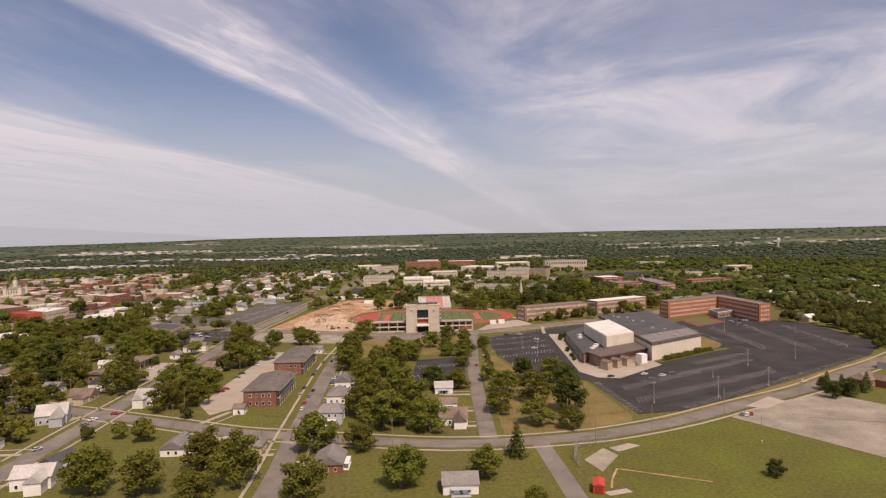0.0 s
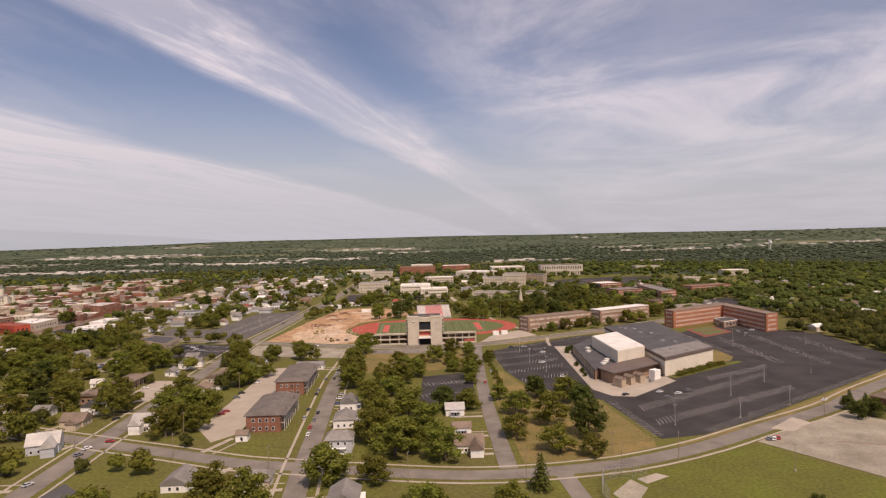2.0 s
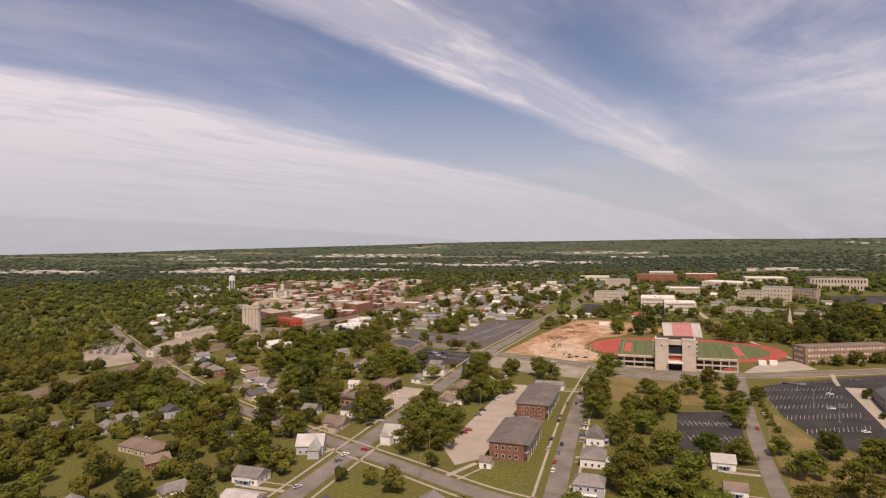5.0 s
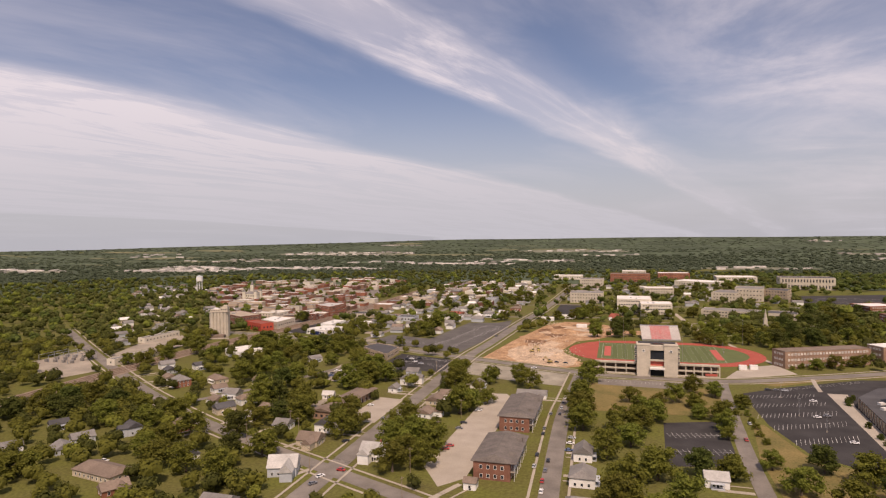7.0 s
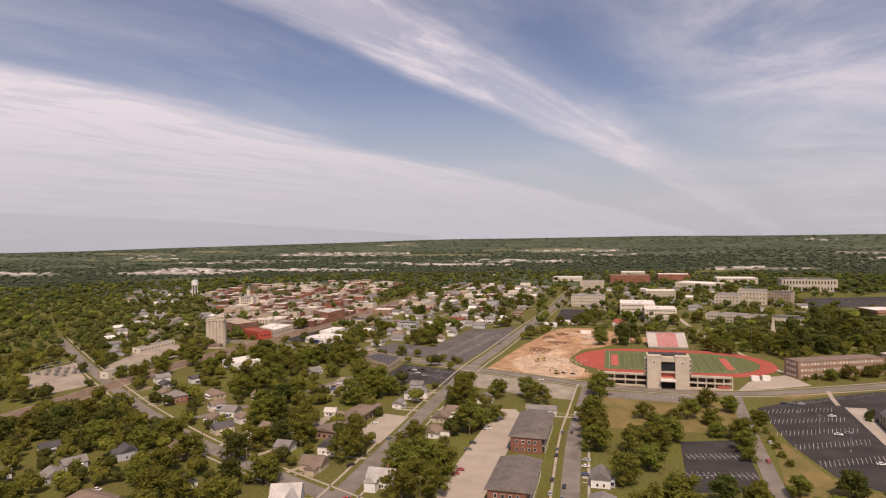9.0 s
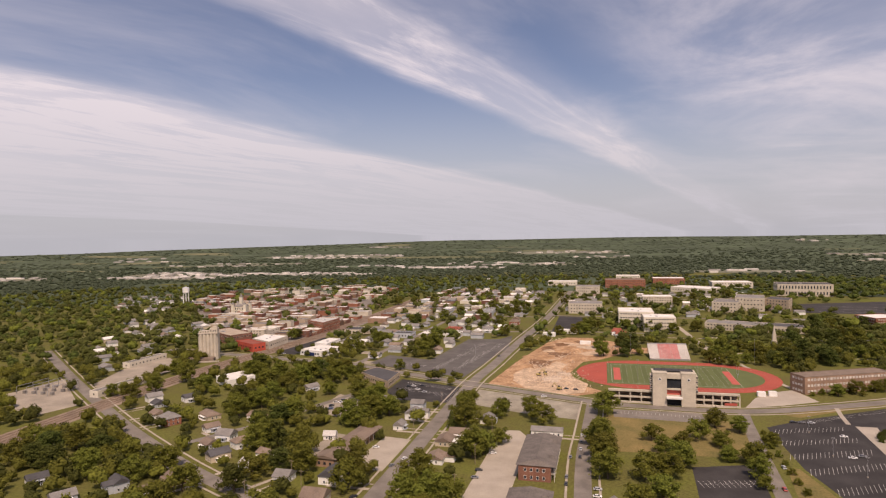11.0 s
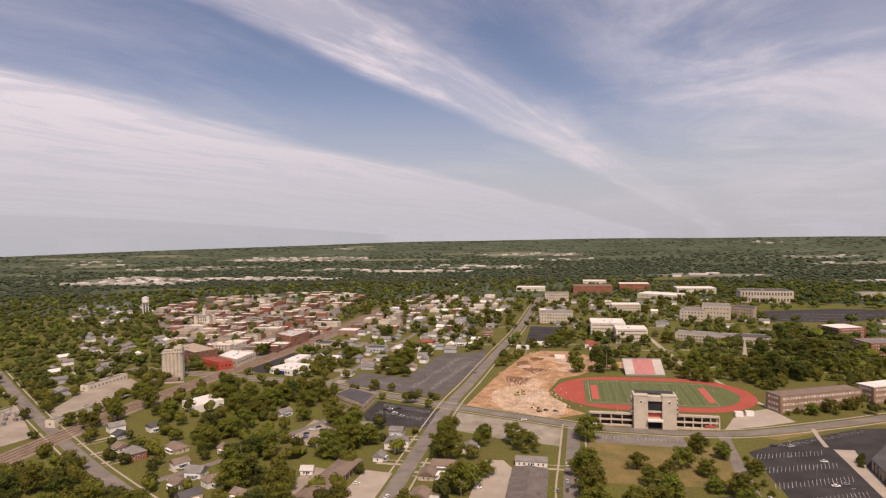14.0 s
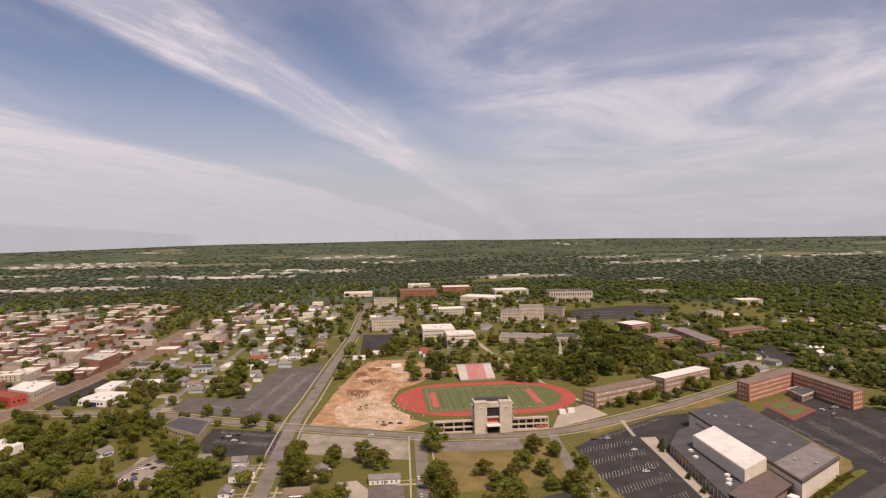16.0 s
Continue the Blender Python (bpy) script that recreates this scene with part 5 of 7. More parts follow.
def water_tower(x, y, h):
    z0 = rise(x, y)
    top = thing("water_tower", "white water tower on legs above the trees", "water tower", pose(x, y, z0))
    bm = bmesh.new()
    bmesh.ops.create_cone(bm, cap_ends=True, segments=24, radius1=6.5, radius2=6.5, depth=9, matrix=pose(0, 0, h - 8))
    part("tank", bm, WHITE_SIDING, top)
    bm = bmesh.new()
    bmesh.ops.create_cone(bm, cap_ends=True, segments=24, radius1=6.8, radius2=0.4, depth=3, matrix=pose(0, 0, h - 2))
    part("tank_roof", bm, GREY_SIDING, top)
    bm = bmesh.new()
    bmesh.ops.create_cone(bm, cap_ends=True, segments=24, radius1=1.4, radius2=6.5, depth=3, matrix=pose(0, 0, h - 14))
    part("tank_bowl", bm, WHITE_SIDING, top)
    for k in range(6):
        a = k * 1.047
        part("leg", boxed(-0.35, 0.35, -0.35, 0.35, -0.5, h - 12), WHITE_SIDING, top, m=pose(5.6 * math.cos(a), 5.6 * math.sin(a), 0))
    part("riser", boxed(-0.9, 0.9, -0.9, 0.9, -0.5, h - 14), WHITE_SIDING, top)


campus()
downtown()
grain_elevator()
water_tower(-828, 1096, 41)
water_tower(1487, 2394, 40)


# ---------------------------------------------------------------- houses placed one by one
house(-112.1, 306.2, 0, w=13.8, d=9.2, h=5.0, pitch=3.8, colour='white', roof='white', wing=-1, chimney=True)
house(-156.2, 318.8, 0, w=12.6, d=10.3, h=3.4, pitch=3.6, colour='tan', roof='brown', wing=1)
house(-185.2, 338.9, 0, w=9.2, d=10.3, h=3.6, pitch=2.9, colour='white', roof='grey')
house(-158.8, 344, 90, w=12.6, d=10.3, h=4.7, pitch=3.4, colour='white', roof='tar', wing=1)
house(-148.7, 277.2, 20, w=13.8, d=11.5, h=4.5, pitch=4.7, colour='grey', roof='white', wing=1)
house(-7.6, 332.6, 90, w=11.5, d=9.2, h=4.5, pitch=3.4, colour='white', roof='grey')
house(-6.3, 301.1, 90, w=13.8, d=11.5, h=4.5, pitch=3.4, colour='white', roof='grey', hip=3)
house(-5, 263.3, 0, w=12.6, d=11.5, h=6.0, pitch=3.1, colour='grey', roof='grey', hip=3, storeys=2)
house(55.4, 255.8, 0, w=13.8, d=10.3, h=3.6, pitch=4.0, colour='white', roof='brown', wing=1)
house(52.9, 313.7, 0, w=10.3, d=9.2, h=3.6, pitch=2.9, colour='white', roof='white')
house(54.2, 281, 0, w=9.2, d=8.0, h=3.4, pitch=2.2, colour='white', roof='brown')
house(-55.4, 282.2, 0, w=5.8, d=5.8, h=3.4, pitch=1.8, colour='white', roof='brown', porch=False)
house(-65.5, 226.8, 90, w=13.8, d=10.3, h=3.4, pitch=3.1, colour='white', roof='grey')
house(-35.3, 224.3, 0, w=14.9, d=10.3, h=3.4, pitch=3.1, colour='tan', roof='grey', hip=3)
house(-105.8, 194, 10, w=13.8, d=10.3, h=4.7, pitch=3.4, colour='white', roof='white', wing=1)
house(-107.1, 210.4, 80, w=12.6, d=9.2, h=3.6, pitch=2.9, colour='grey', roof='tar')
house(-155, 234.4, 0, w=13.8, d=10.3, h=3.6, pitch=2.9, colour='white', roof='grey')
house(-143.6, 212.9, 0, w=16.1, d=10.3, h=3.1, pitch=1.8, colour='tan', roof='white')
house(3.8, 202.9, 90, w=14.9, d=11.5, h=3.6, pitch=3.4, colour='brick', roof='grey')
house(54.2, 177.7, 0, w=12.6, d=10.3, h=3.6, pitch=2.9, colour='white', roof='grey')
house(-259.6, 394.4, 0, w=11.5, d=9.2, h=4.0, pitch=3.1, colour='white', roof='grey')
house(-321.3, 415.8, -31, w=12.6, d=11.5, h=5.4, pitch=3.4, colour='brick', roof='grey', hip=3, storeys=2)
house(-342.7, 428.4, -31, w=10.3, d=9.2, colour='white', roof='brown')
house(-362.9, 453.6, -31, w=10.3, d=9.2, colour='grey', roof='tar')
house(-301.1, 434.7, -31, w=16.1, d=10.3, colour='tan', roof='brown', hip=2)
house(-260.8, 378, -31, w=10.3, d=9.2, colour='grey', roof='brown')
house(-215.5, 350.3, -31, w=9.2, d=6.9, colour='white', roof='white')
house(-268.4, 308.7, -31, w=10.3, d=8.0, h=4.9, colour='grey', roof='tar', wing=1)
house(-286, 289.8, 59, w=11.5, d=9.2, colour='grey', roof='grey')
house(-282.2, 273.4, -31, w=11.5, d=9.2, colour='grey', roof='grey')
house(-321.3, 306.2, 59, w=10.3, d=8.0, colour='white', roof='tar')
house(-233.1, 252, -10, w=27.6, d=13.8, h=3.4, pitch=2.7, colour='tan', roof='brown', hip=3, porch=False)
house(-248.2, 304.9, 59, w=9.2, d=8.0, colour='tan', roof='brown')
house(-311.2, 267.1, 59, w=10.3, d=8.0, colour='white', roof='grey')
house(-148.7, 464.9, 90, w=11.5, d=10.3, h=4.9, colour='white', roof='grey', wing=1)
house(-152.5, 488.9, 0, w=10.3, d=9.2, h=4.9, colour='grey', roof='grey')
house(-112.1, 415.8, 90, w=12.6, d=10.3, colour='tan', roof='brown')
house(-109.6, 384.3, 90, w=11.5, d=10.3, colour='white', roof='brown', wing=1)
house(-151.2, 439.7, 90, w=9.2, d=6.9, colour='white', roof='grey')
house(-190.3, 409.5, 10, w=8.0, d=5.8, h=2.9, colour='white', roof='white', porch=False)
house(-263.3, 438.5, -20, w=12.6, d=9.2, colour='tan', roof='brown')
house(-281, 408.2, 59, w=10.3, d=8.0, colour='white', roof='brown')
house(-93.2, 466.2, 90, w=11.5, d=9.2, colour='white', roof='grey')
house(-104.6, 432.2, 0, w=16.1, d=10.3, colour='tan', roof='brown')
house(-214.2, 369.2, -20, w=10.3, d=8.0, colour='grey', roof='brown')
house(-49.1, 447.3, 0, w=20.7, d=9.2, h=3.4, pitch=2.0, colour='white', roof='grey', porch=False)
house(-263.3, 526.7, 60, w=11.5, d=9.2, colour='white', roof='grey')
house(-166.3, 866.9, 0, w=13.8, d=11.5, h=5.6, colour='white', roof='grey', storeys=2)
house(-139.9, 945, 0, w=14.9, d=13.8, h=4.5, colour='brick', roof='brown', hip=3)
house(-211.7, 851.8, 0, w=18.4, d=13.8, h=4.5, pitch=4.5, colour='brick', roof='red', hip=3)
house(-202.9, 887, 0, w=16.1, d=11.5, colour='tan', roof='grey')
house(-301.1, 1323, 0, w=14.9, d=11.5, h=5.6, colour='white', roof='white', storeys=2)
house(-274.7, 1102, 0, w=13.8, d=10.3, colour='tan', roof='grey')
house(-250.7, 1085, 0, w=13.8, d=10.3, colour='white', roof='grey')
house(-144.9, 1032, 0, w=13.8, d=10.3, colour='white', roof='grey')
house(-225.5, 722, 0, w=13.8, d=10.3, colour='tan', roof='brown')
house(-257, 737.1, 0, w=13.8, d=11.5, colour='white', roof='brown')
house(-292.3, 832.9, 0, w=16.1, d=12.6, colour='tan', roof='brown', hip=3)
house(11.3, 851.8, 0, w=14.9, d=11.5, h=5.0, colour='white', roof='red', hip=3)
house(-189, 1336, 0, w=13.8, d=10.3, colour='white', roof='white')
house(-333.9, 1806, 0, w=13.8, d=10.3, colour='white', roof='white')
house(-259.6, 674.1, 0, w=12.6, d=10.3, colour='white', roof='grey')
house(-180.2, 501.5, 0, w=9.2, d=8.0, colour='white', roof='grey')


# ---------------------------------------------------------------- cars
CAR_PAINTS = {}
for _n, _c in (("white", (0.75, 0.74, 0.72)), ("silver", (0.42, 0.43, 0.44)), ("red", (0.4, 0.03, 0.025)), ("black", (0.02, 0.02, 0.024)), ("blue", (0.06, 0.1, 0.22)), ("grey", (0.16, 0.16, 0.17))):
    _b = bmesh.new()
    # lower body with sloped ends, then wheel-arch sill
    for _p0, _p1, _z0, _z1, _w in ((-2.25, 2.25, 0.32, 0.62, 0.9), (-2.2, 2.2, 0.62, 0.92, 0.88)):
        box(_b, _p0, _p1, -_w, _w, _z0, _z1)
    _v = [_b.verts.new(p) for p in ((-1.75, -0.8, 0.92), (1.15, -0.8, 0.92), (1.15, 0.8, 0.92), (-1.75, 0.8, 0.92), (-1.2, -0.66, 1.46), (0.45, -0.66, 1.46), (0.45, 0.66, 1.46), (-1.2, 0.66, 1.46))]
    _b.faces.new([_v[k] for k in (4, 5, 6, 7)])
    for _f in ((0, 1, 5, 4), (2, 3, 7, 6)):
        _b.faces.new([_v[k] for k in _f]).material_index = 1
    for _f in ((1, 2, 6, 5), (3, 0, 4, 7)):
        _b.faces.new([_v[k] for k in _f]).material_index = 1
    bmesh.ops.bevel(_b, geom=[e for e in _b.edges if e.calc_length() > 1.2 and abs(e.verts[0].co.z - e.verts[1].co.z) < 0.01], offset=0.07, segments=1, affect="EDGES")
    CAR_PAINTS[_n] = mesh_from(_b, "car", (material("car_" + _n, _c, 0.3, 0.05, 0.03, 0.5, 3.0, spec=0.5), GLASS))
_b = bmesh.new()
bmesh.ops.create_cone(_b, cap_ends=True, segments=14, radius1=0.33, radius2=0.33, depth=0.22, matrix=pose(0, 0, 0, 90))
WHEEL = mesh_from(_b, "wheel", TYRE)


def car(x, y, rot, paint="white"):
    top = tagged(part("car", CAR_PAINTS[paint], None, m=pose(x, y, 0.09, 0, 0, rot)), f"{paint} saloon car parked on the ground", "car", "parked cars")
    for sx in (-1.4, 1.4):
        for sy in (-0.82, 0.82):
            part("wheel", WHEEL, None, top, m=pose(sx, sy, 0.33))
    return top
car(181.8, 342.2, 20, "white")
car(181.1, 329.6, 20, "grey")
car(191.4, 337.4, 20, "white")
car(200.1, 343.2, 20, "grey")
car(138.2, 479.2, 0, "white")
car(129.3, 438.9, 0, "white")
car(135.8, 442.5, 0, "grey")
car(133.9, 391.1, 0, "white")
car(159.3, 338.9, 20, "black")
car(115.9, 506, 10, "black")
car(121.3, 506.1, 10, "grey")
car(127.3, 506.3, 10, "silver")
car(197.9, 253.1, 60, "grey")
car(200.1, 252.5, 60, "white")
car(202.9, 253.8, 60, "red")
car(266.1, 312.4, 35, "white")
car(-128.6, 276.4, 60, "white")
car(-128, 267.6, 60, "grey")
car(-122.2, 286.1, 0, "red")
car(-89, 249.7, 60, "black")
car(-138.3, 326.1, 60, "black")
car(-147, 245.7, 0, "black")
car(-129.9, 233.2, 60, "silver")
car(-80.3, 327.9, 15, "red")
car(-79.1, 333.3, 15, "red")
car(-81.8, 364.1, 15, "grey")
car(-81.8, 375.1, 15, "black")
car(-78.5, 403.5, 15, "white")
car(-15.5, 341.7, 5, "blue")
car(-15.6, 353.1, 5, "white")
car(-15.5, 362.4, 5, "silver")
car(-31.2, 330.8, 90, "black")
car(-30.6, 314.4, 90, "silver")
car(-32.1, 365.8, 90, "black")
car(-32.4, 375.7, 90, "grey")
car(-31.8, 406.7, 90, "grey")
car(-23.7, 285, 90, "white")
car(78.4, 382.5, 90, "red")
car(86.4, 414.5, 90, "silver")
car(-129.5, 383.2, 80, "white")
car(-133.2, 371.2, 80, "grey")
car(-153.3, 398.5, 10, "white")
car(-154.2, 374.3, 10, "black")
car(-146.2, 360, 10, "silver")
car(-247.8, 267.1, 0, "white")
car(-257.9, 241.3, 0, "white")
car(-169.8, 557.9, 0, "black")
car(-176.9, 555, 0, "white")
car(-170, 544.4, 0, "white")
car(-161.7, 536.6, 0, "silver")
car(-180.9, 552.9, 0, "black")
car(-227.4, 472.1, 20, "white")
car(-229.6, 467.2, 20, "red")
car(-221.1, 476.8, 20, "grey")
car(-218, 457.3, 20, "black")
car(-43.3, 570.5, 0, "black")
car(-35.2, 568.9, 0, "black")
car(-60, 541.5, 0, "white")
car(-123.6, 701.3, 60, "grey")
car(-270.9, 618.5, 20, "white")
car(-369.8, 705.6, 20, "black")
car(-372.3, 672.1, 20, "silver")
car(-342.1, 671.5, 20, "white")
car(346.9, 539.2, 45, "silver")
for _k, _p in enumerate(("white", "grey", "black", "silver", "white", "grey")):
    car(346 + 4.2 * _k, 552 + 1.2 * _k, 100, _p)
for _k, _p in enumerate(("black", "silver", "grey", "white", "red", "grey", "black")):
    car(-26.2 + 1.5 * (_k > 3), 408 + 13.5 * _k - 165 * (_k > 3), 92, _p)
for _k, _p in enumerate(("white", "grey", "silver", "black", "white")):
    car(440 + 5 * _k, 772 + 13 * _k, 70, _p)


# ---------------------------------------------------------------- trees placed one by one
tree(-6.3, 224.3, 17.0)
tree(-47.9, 207.9, 17.0)
tree(-27.7, 189, 16.8)
tree(-39.1, 175.1, 14.5)
tree(-80.6, 182.7, 17.0)
tree(-61.7, 181.4, 17.0)
tree(32.8, 180.2, 17.0)
tree(37.8, 191.5, 12.9)
tree(-1.3, 172.6, 16.8)
tree(13.9, 221.8, 14.6)
tree(8.8, 272.2, 17.0)
tree(21.4, 250.7, 17.0)
tree(36.5, 277.2, 17.0)
tree(44.1, 243.2, 17.0)
tree(3.8, 335.2, 17.0)
tree(16.4, 356.6, 17.0)
tree(27.7, 312.5, 17.0)
tree(-13.9, 429.7, 17.0)
tree(-13.9, 399.4, 17.0)
tree(22.7, 425.9, 13.0)
tree(10.1, 383, 17.0)
tree(46.6, 322.6, 14.6, "dark")
tree(13.9, 287.3, 17.0)
tree(29, 257, 17.0)
tree(-147.4, 351.5, 17.0)
tree(-108.4, 347.8, 17.0)
tree(-95.8, 325.1, 16.1)
tree(-110.9, 327.6, 17.0)
tree(-178.9, 454.9, 17.0)
tree(-195.3, 380.5, 17.0)
tree(-238.1, 427.1, 17.0, "dark")
tree(-275.9, 466.2, 17.0)
tree(-294.8, 466.2, 17.0, "dark")
tree(-226.8, 380.5, 17.0)
tree(-287.3, 533, 17.0)
tree(-263.3, 580.9, 17.0)
tree(-365.4, 611.1, 17.0)
tree(-181.4, 437.2, 17.0)
tree(-202.9, 317.5, 17.0, "dark")
tree(-187.7, 289.8, 13.8, "dark")
tree(-173.9, 263.3, 10.2)
tree(61.7, 322.6, 12.1)
tree(71.8, 423.4, 9.2)
tree(69.3, 381.8, 8.4)
tree(81.9, 338.9, 10.1)
tree(104.6, 340.2, 17.0, "dark")
tree(86.9, 310, 17.0)
tree(80.6, 269.6, 17.0, "light")
tree(100.8, 288.5, 17.0)
tree(97, 248.2, 13.7, "light")
tree(123.5, 306.2, 17.0, "dark")
tree(115.9, 268.4, 17.0, "dark")
tree(110.9, 241.9, 11.6)
tree(118.4, 328.9, 16.9)
tree(79.4, 207.9, 13.1, "cone")
tree(64.3, 186.5, 14.2)
tree(78.1, 160, 7.2)
tree(267.1, 294.8, 9.3, "dark")
tree(270.9, 281, 10.0, "dark")
tree(260.8, 278.5, 9.9, "dark")
tree(171.4, 178.9, 6.1, "dark")
tree(-364.1, 310, 17.0, "dark")
tree(-359.1, 327.6, 17.0)
tree(-352.8, 344, 17.0, "dark")
tree(-344, 355.3, 17.0)
tree(-318.8, 349, 17.0, "dark")
tree(-294.8, 342.7, 17.0)
tree(-268.4, 321.3, 17.0)
tree(-273.4, 241.9, 17.0)
tree(-272.2, 233.1, 16.9)
tree(-214.2, 267.1, 17.0)
tree(-196.6, 265.9, 17.0)
tree(-171.4, 293.6, 17.0)
tree(-171.4, 254.5, 17.0)
tree(-204.1, 336.4, 17.0, "light")
tree(-231.8, 313.7, 17.0)
tree(-263.3, 338.9, 17.0)
tree(-177.7, 351.5, 17.0)
tree(-218, 389.3, 17.0, "dark")
tree(-247, 417.1, 17.0, "dark")
tree(-283.5, 464.9, 17.0)
tree(-283.5, 515.3, 17.0)
tree(-286, 553.1, 17.0)
tree(-337.7, 567, 17.0)
tree(-277.2, 601, 17.0)
tree(-352.8, 501.5, 17.0)
tree(-396.9, 531.7, 17.0)
tree(-405.7, 471.2, 15.2)
tree(-396.9, 491.4, 15.4)
tree(-186.5, 468.7, 17.0)
tree(-189, 439.7, 17.0)
tree(-144.9, 335.2, 14.9)
tree(-97, 307.4, 17.0)
tree(-84.4, 299.9, 17.0)
tree(-88.2, 327.6, 17.0)
tree(-97, 291.1, 17.0)
tree(-296.1, 317.5, 14.6)
tree(-230.6, 293.6, 17.0)
tree(-233.1, 279.7, 17.0)
tree(-195.3, 351.5, 17.0, "dark")
tree(-239.4, 401.9, 17.0)
tree(-278.5, 438.5, 17.0)
tree(-346.5, 580.9, 17.0, "dark")
tree(-312.5, 560.7, 17.0)
tree(-284.8, 563.2, 17.0)
tree(-239.4, 514.1, 13.1)
tree(-262.1, 596, 15.1)
tree(-291.1, 699.3, 17.0)
tree(-289.8, 761, 14.8)
tree(-210.4, 616.1, 11.6)
tree(-206.6, 506.5, 17.0)
tree(-115.9, 448.6, 13.1, "cone")
tree(-294.8, 924.8, 17.0)
tree(-207.9, 743.4, 17.0)
tree(-254.5, 968.9, 17.0)
tree(-412, 764.8, 17.0)
tree(-427.1, 559.4, 17.0)
tree(-425.9, 473.8, 11.5)
tree(-367.9, 350.3, 17.0)
tree(-310, 330.1, 17.0)
tree(-326.3, 320, 17.0, "dark")
tree(-344, 326.3, 17.0, "dark")
tree(-209.2, 696.8, 17.0)
tree(-230.6, 434.7, 17.0)
tree(-110.9, 486.4, 17.0)
tree(-110.9, 467.5, 17.0)
tree(-85.7, 480.1, 15.7)
tree(-64.3, 483.8, 17.0)
tree(-54.2, 471.2, 15.3, "light")
tree(-11.3, 501.5, 17.0)
tree(-13.9, 443.5, 17.0)
tree(-11.3, 405.7, 17.0)
tree(-10.1, 379.3, 17.0)
tree(17.6, 448.6, 14.5, "light")
tree(46.6, 457.4, 15.0, "light")
tree(36.5, 441, 12.5, "light")
tree(61.7, 483.8, 15.5)
tree(59.2, 444.8, 12.0)
tree(58, 419.6, 12.7)
tree(30.2, 405.7, 17.0)
tree(21.4, 386.8, 17.0)
tree(75.6, 475, 11.0)
tree(71.8, 417.1, 15.4)
tree(70.6, 395.6, 14.7)
tree(-89.5, 394.4, 17.0)
tree(-76.9, 423.4, 13.8)
tree(-84.4, 401.9, 15.8)
tree(-15.1, 766.1, 17.0)
tree(-11.3, 720.7, 17.0)
tree(7.6, 781.2, 17.0, "dark")
tree(13.9, 724.5, 17.0, "dark")
tree(22.7, 796.3, 17.0, "dark")
tree(49.1, 903.4, 17.0)
tree(76.9, 890.8, 17.0)
tree(17.6, 917.3, 17.0)
tree(-31.5, 912.2, 17.0)
tree(-44.1, 877, 17.0)
tree(-69.3, 858.1, 15.7)
tree(110.9, 911, 17.0)
tree(115.9, 759.8, 17.0)
tree(136.1, 773.6, 17.0)
tree(144.9, 742.1, 17.0)
tree(199.1, 819, 17.0, "dark")
tree(230.6, 850.5, 17.0, "dark")
tree(236.9, 800.1, 17.0, "dark")
tree(205.4, 739.6, 17.0, "dark")
tree(250.7, 802.6, 17.0)
tree(248.2, 757.3, 17.0)
tree(175.1, 706.9, 17.0, "dark")
tree(175.1, 745.9, 17.0)
tree(275.9, 785, 15.0, "light")
tree(269.6, 984.1, 17.0, "dark")
tree(302.4, 1027, 17.0)
tree(157.5, 694.3, 17.0)
tree(270.9, 884.5, 17.0)
tree(279.7, 858.1, 17.0)
tree(254.5, 913.5, 17.0, "dark")
tree(206.6, 957.6, 17.0, "light")
tree(184, 953.8, 17.0)
tree(119.7, 738.4, 14.6)
tree(103.3, 735.8, 14.5)
tree(129.8, 709.4, 12.2)
tree(139.9, 700.6, 12.1)
tree(114.7, 694.3, 11.9)
tree(103.3, 695.5, 11.9)
tree(93.2, 704.3, 12.0)
tree(153.7, 713.2, 17.0, "dark")
tree(199.1, 771.1, 17.0, "dark")
tree(205.4, 710.6, 17.0, "dark")
tree(42.8, 1300, 17.0, "light")
tree(11.3, 1298, 17.0, "light")
tree(-98.3, 1329, 17.0, "light")
tree(119.7, 1237, 17.0)
tree(158.8, 1308, 17.0)
tree(165.1, 1210, 17.0)
tree(226.8, 1351, 17.0)
tree(-141.1, 1100, 17.0)
tree(-231.8, 1247, 17.0)
tree(-216.7, 1363, 17.0)
tree(-238.1, 1119, 17.0)
tree(-190.3, 975.2, 17.0)
tree(-149.9, 1047, 17.0)
tree(89.5, 451.1, 9.1)
tree(231.8, 766.1, 17.0, "dark")
tree(281, 868.1, 17.0, "dark")
tree(250.7, 840.4, 17.0, "dark")
tree(231.8, 841.7, 17.0, "dark")
tree(253.3, 767.3, 17.0, "dark")
tree(258.3, 745.9, 17.0)
tree(289.8, 792.5, 16.5, "light")
tree(287.3, 967.7, 17.0)
tree(326.3, 966.4, 17.0, "dark")
tree(170.1, 728.3, 17.0, "dark")
tree(165.1, 689.2, 17.0, "dark")
tree(184, 706.9, 17.0, "dark")
tree(206.6, 724.5, 17.0, "dark")
tree(213, 611, 14.0, "light")
tree(187, 597, 13.0, "light")
tree(284, 645, 15.0, "light")
tree(312, 674, 17.0)
tree(266, 635, 15.0, "light")
tree(352, 672, 17.0)
tree(396.9, 739.6, 17.0)
tree(330.1, 670.3, 17.0, "dark")
tree(306.2, 752.2, 17.0)
tree(301.1, 762.3, 17.0)
tree(491.4, 990.4, 17.0)
tree(558.2, 1058, 17.0)
tree(525.4, 1079, 17.0)
tree(171, 588, 13.0)
tree(204, 606, 12.0, "light")
tree(76.9, 480.1, 6.0)
tree(59.2, 425.9, 7.1)
tree(60.5, 451.1, 6.7)
tree(321.3, 845.5, 17.0)
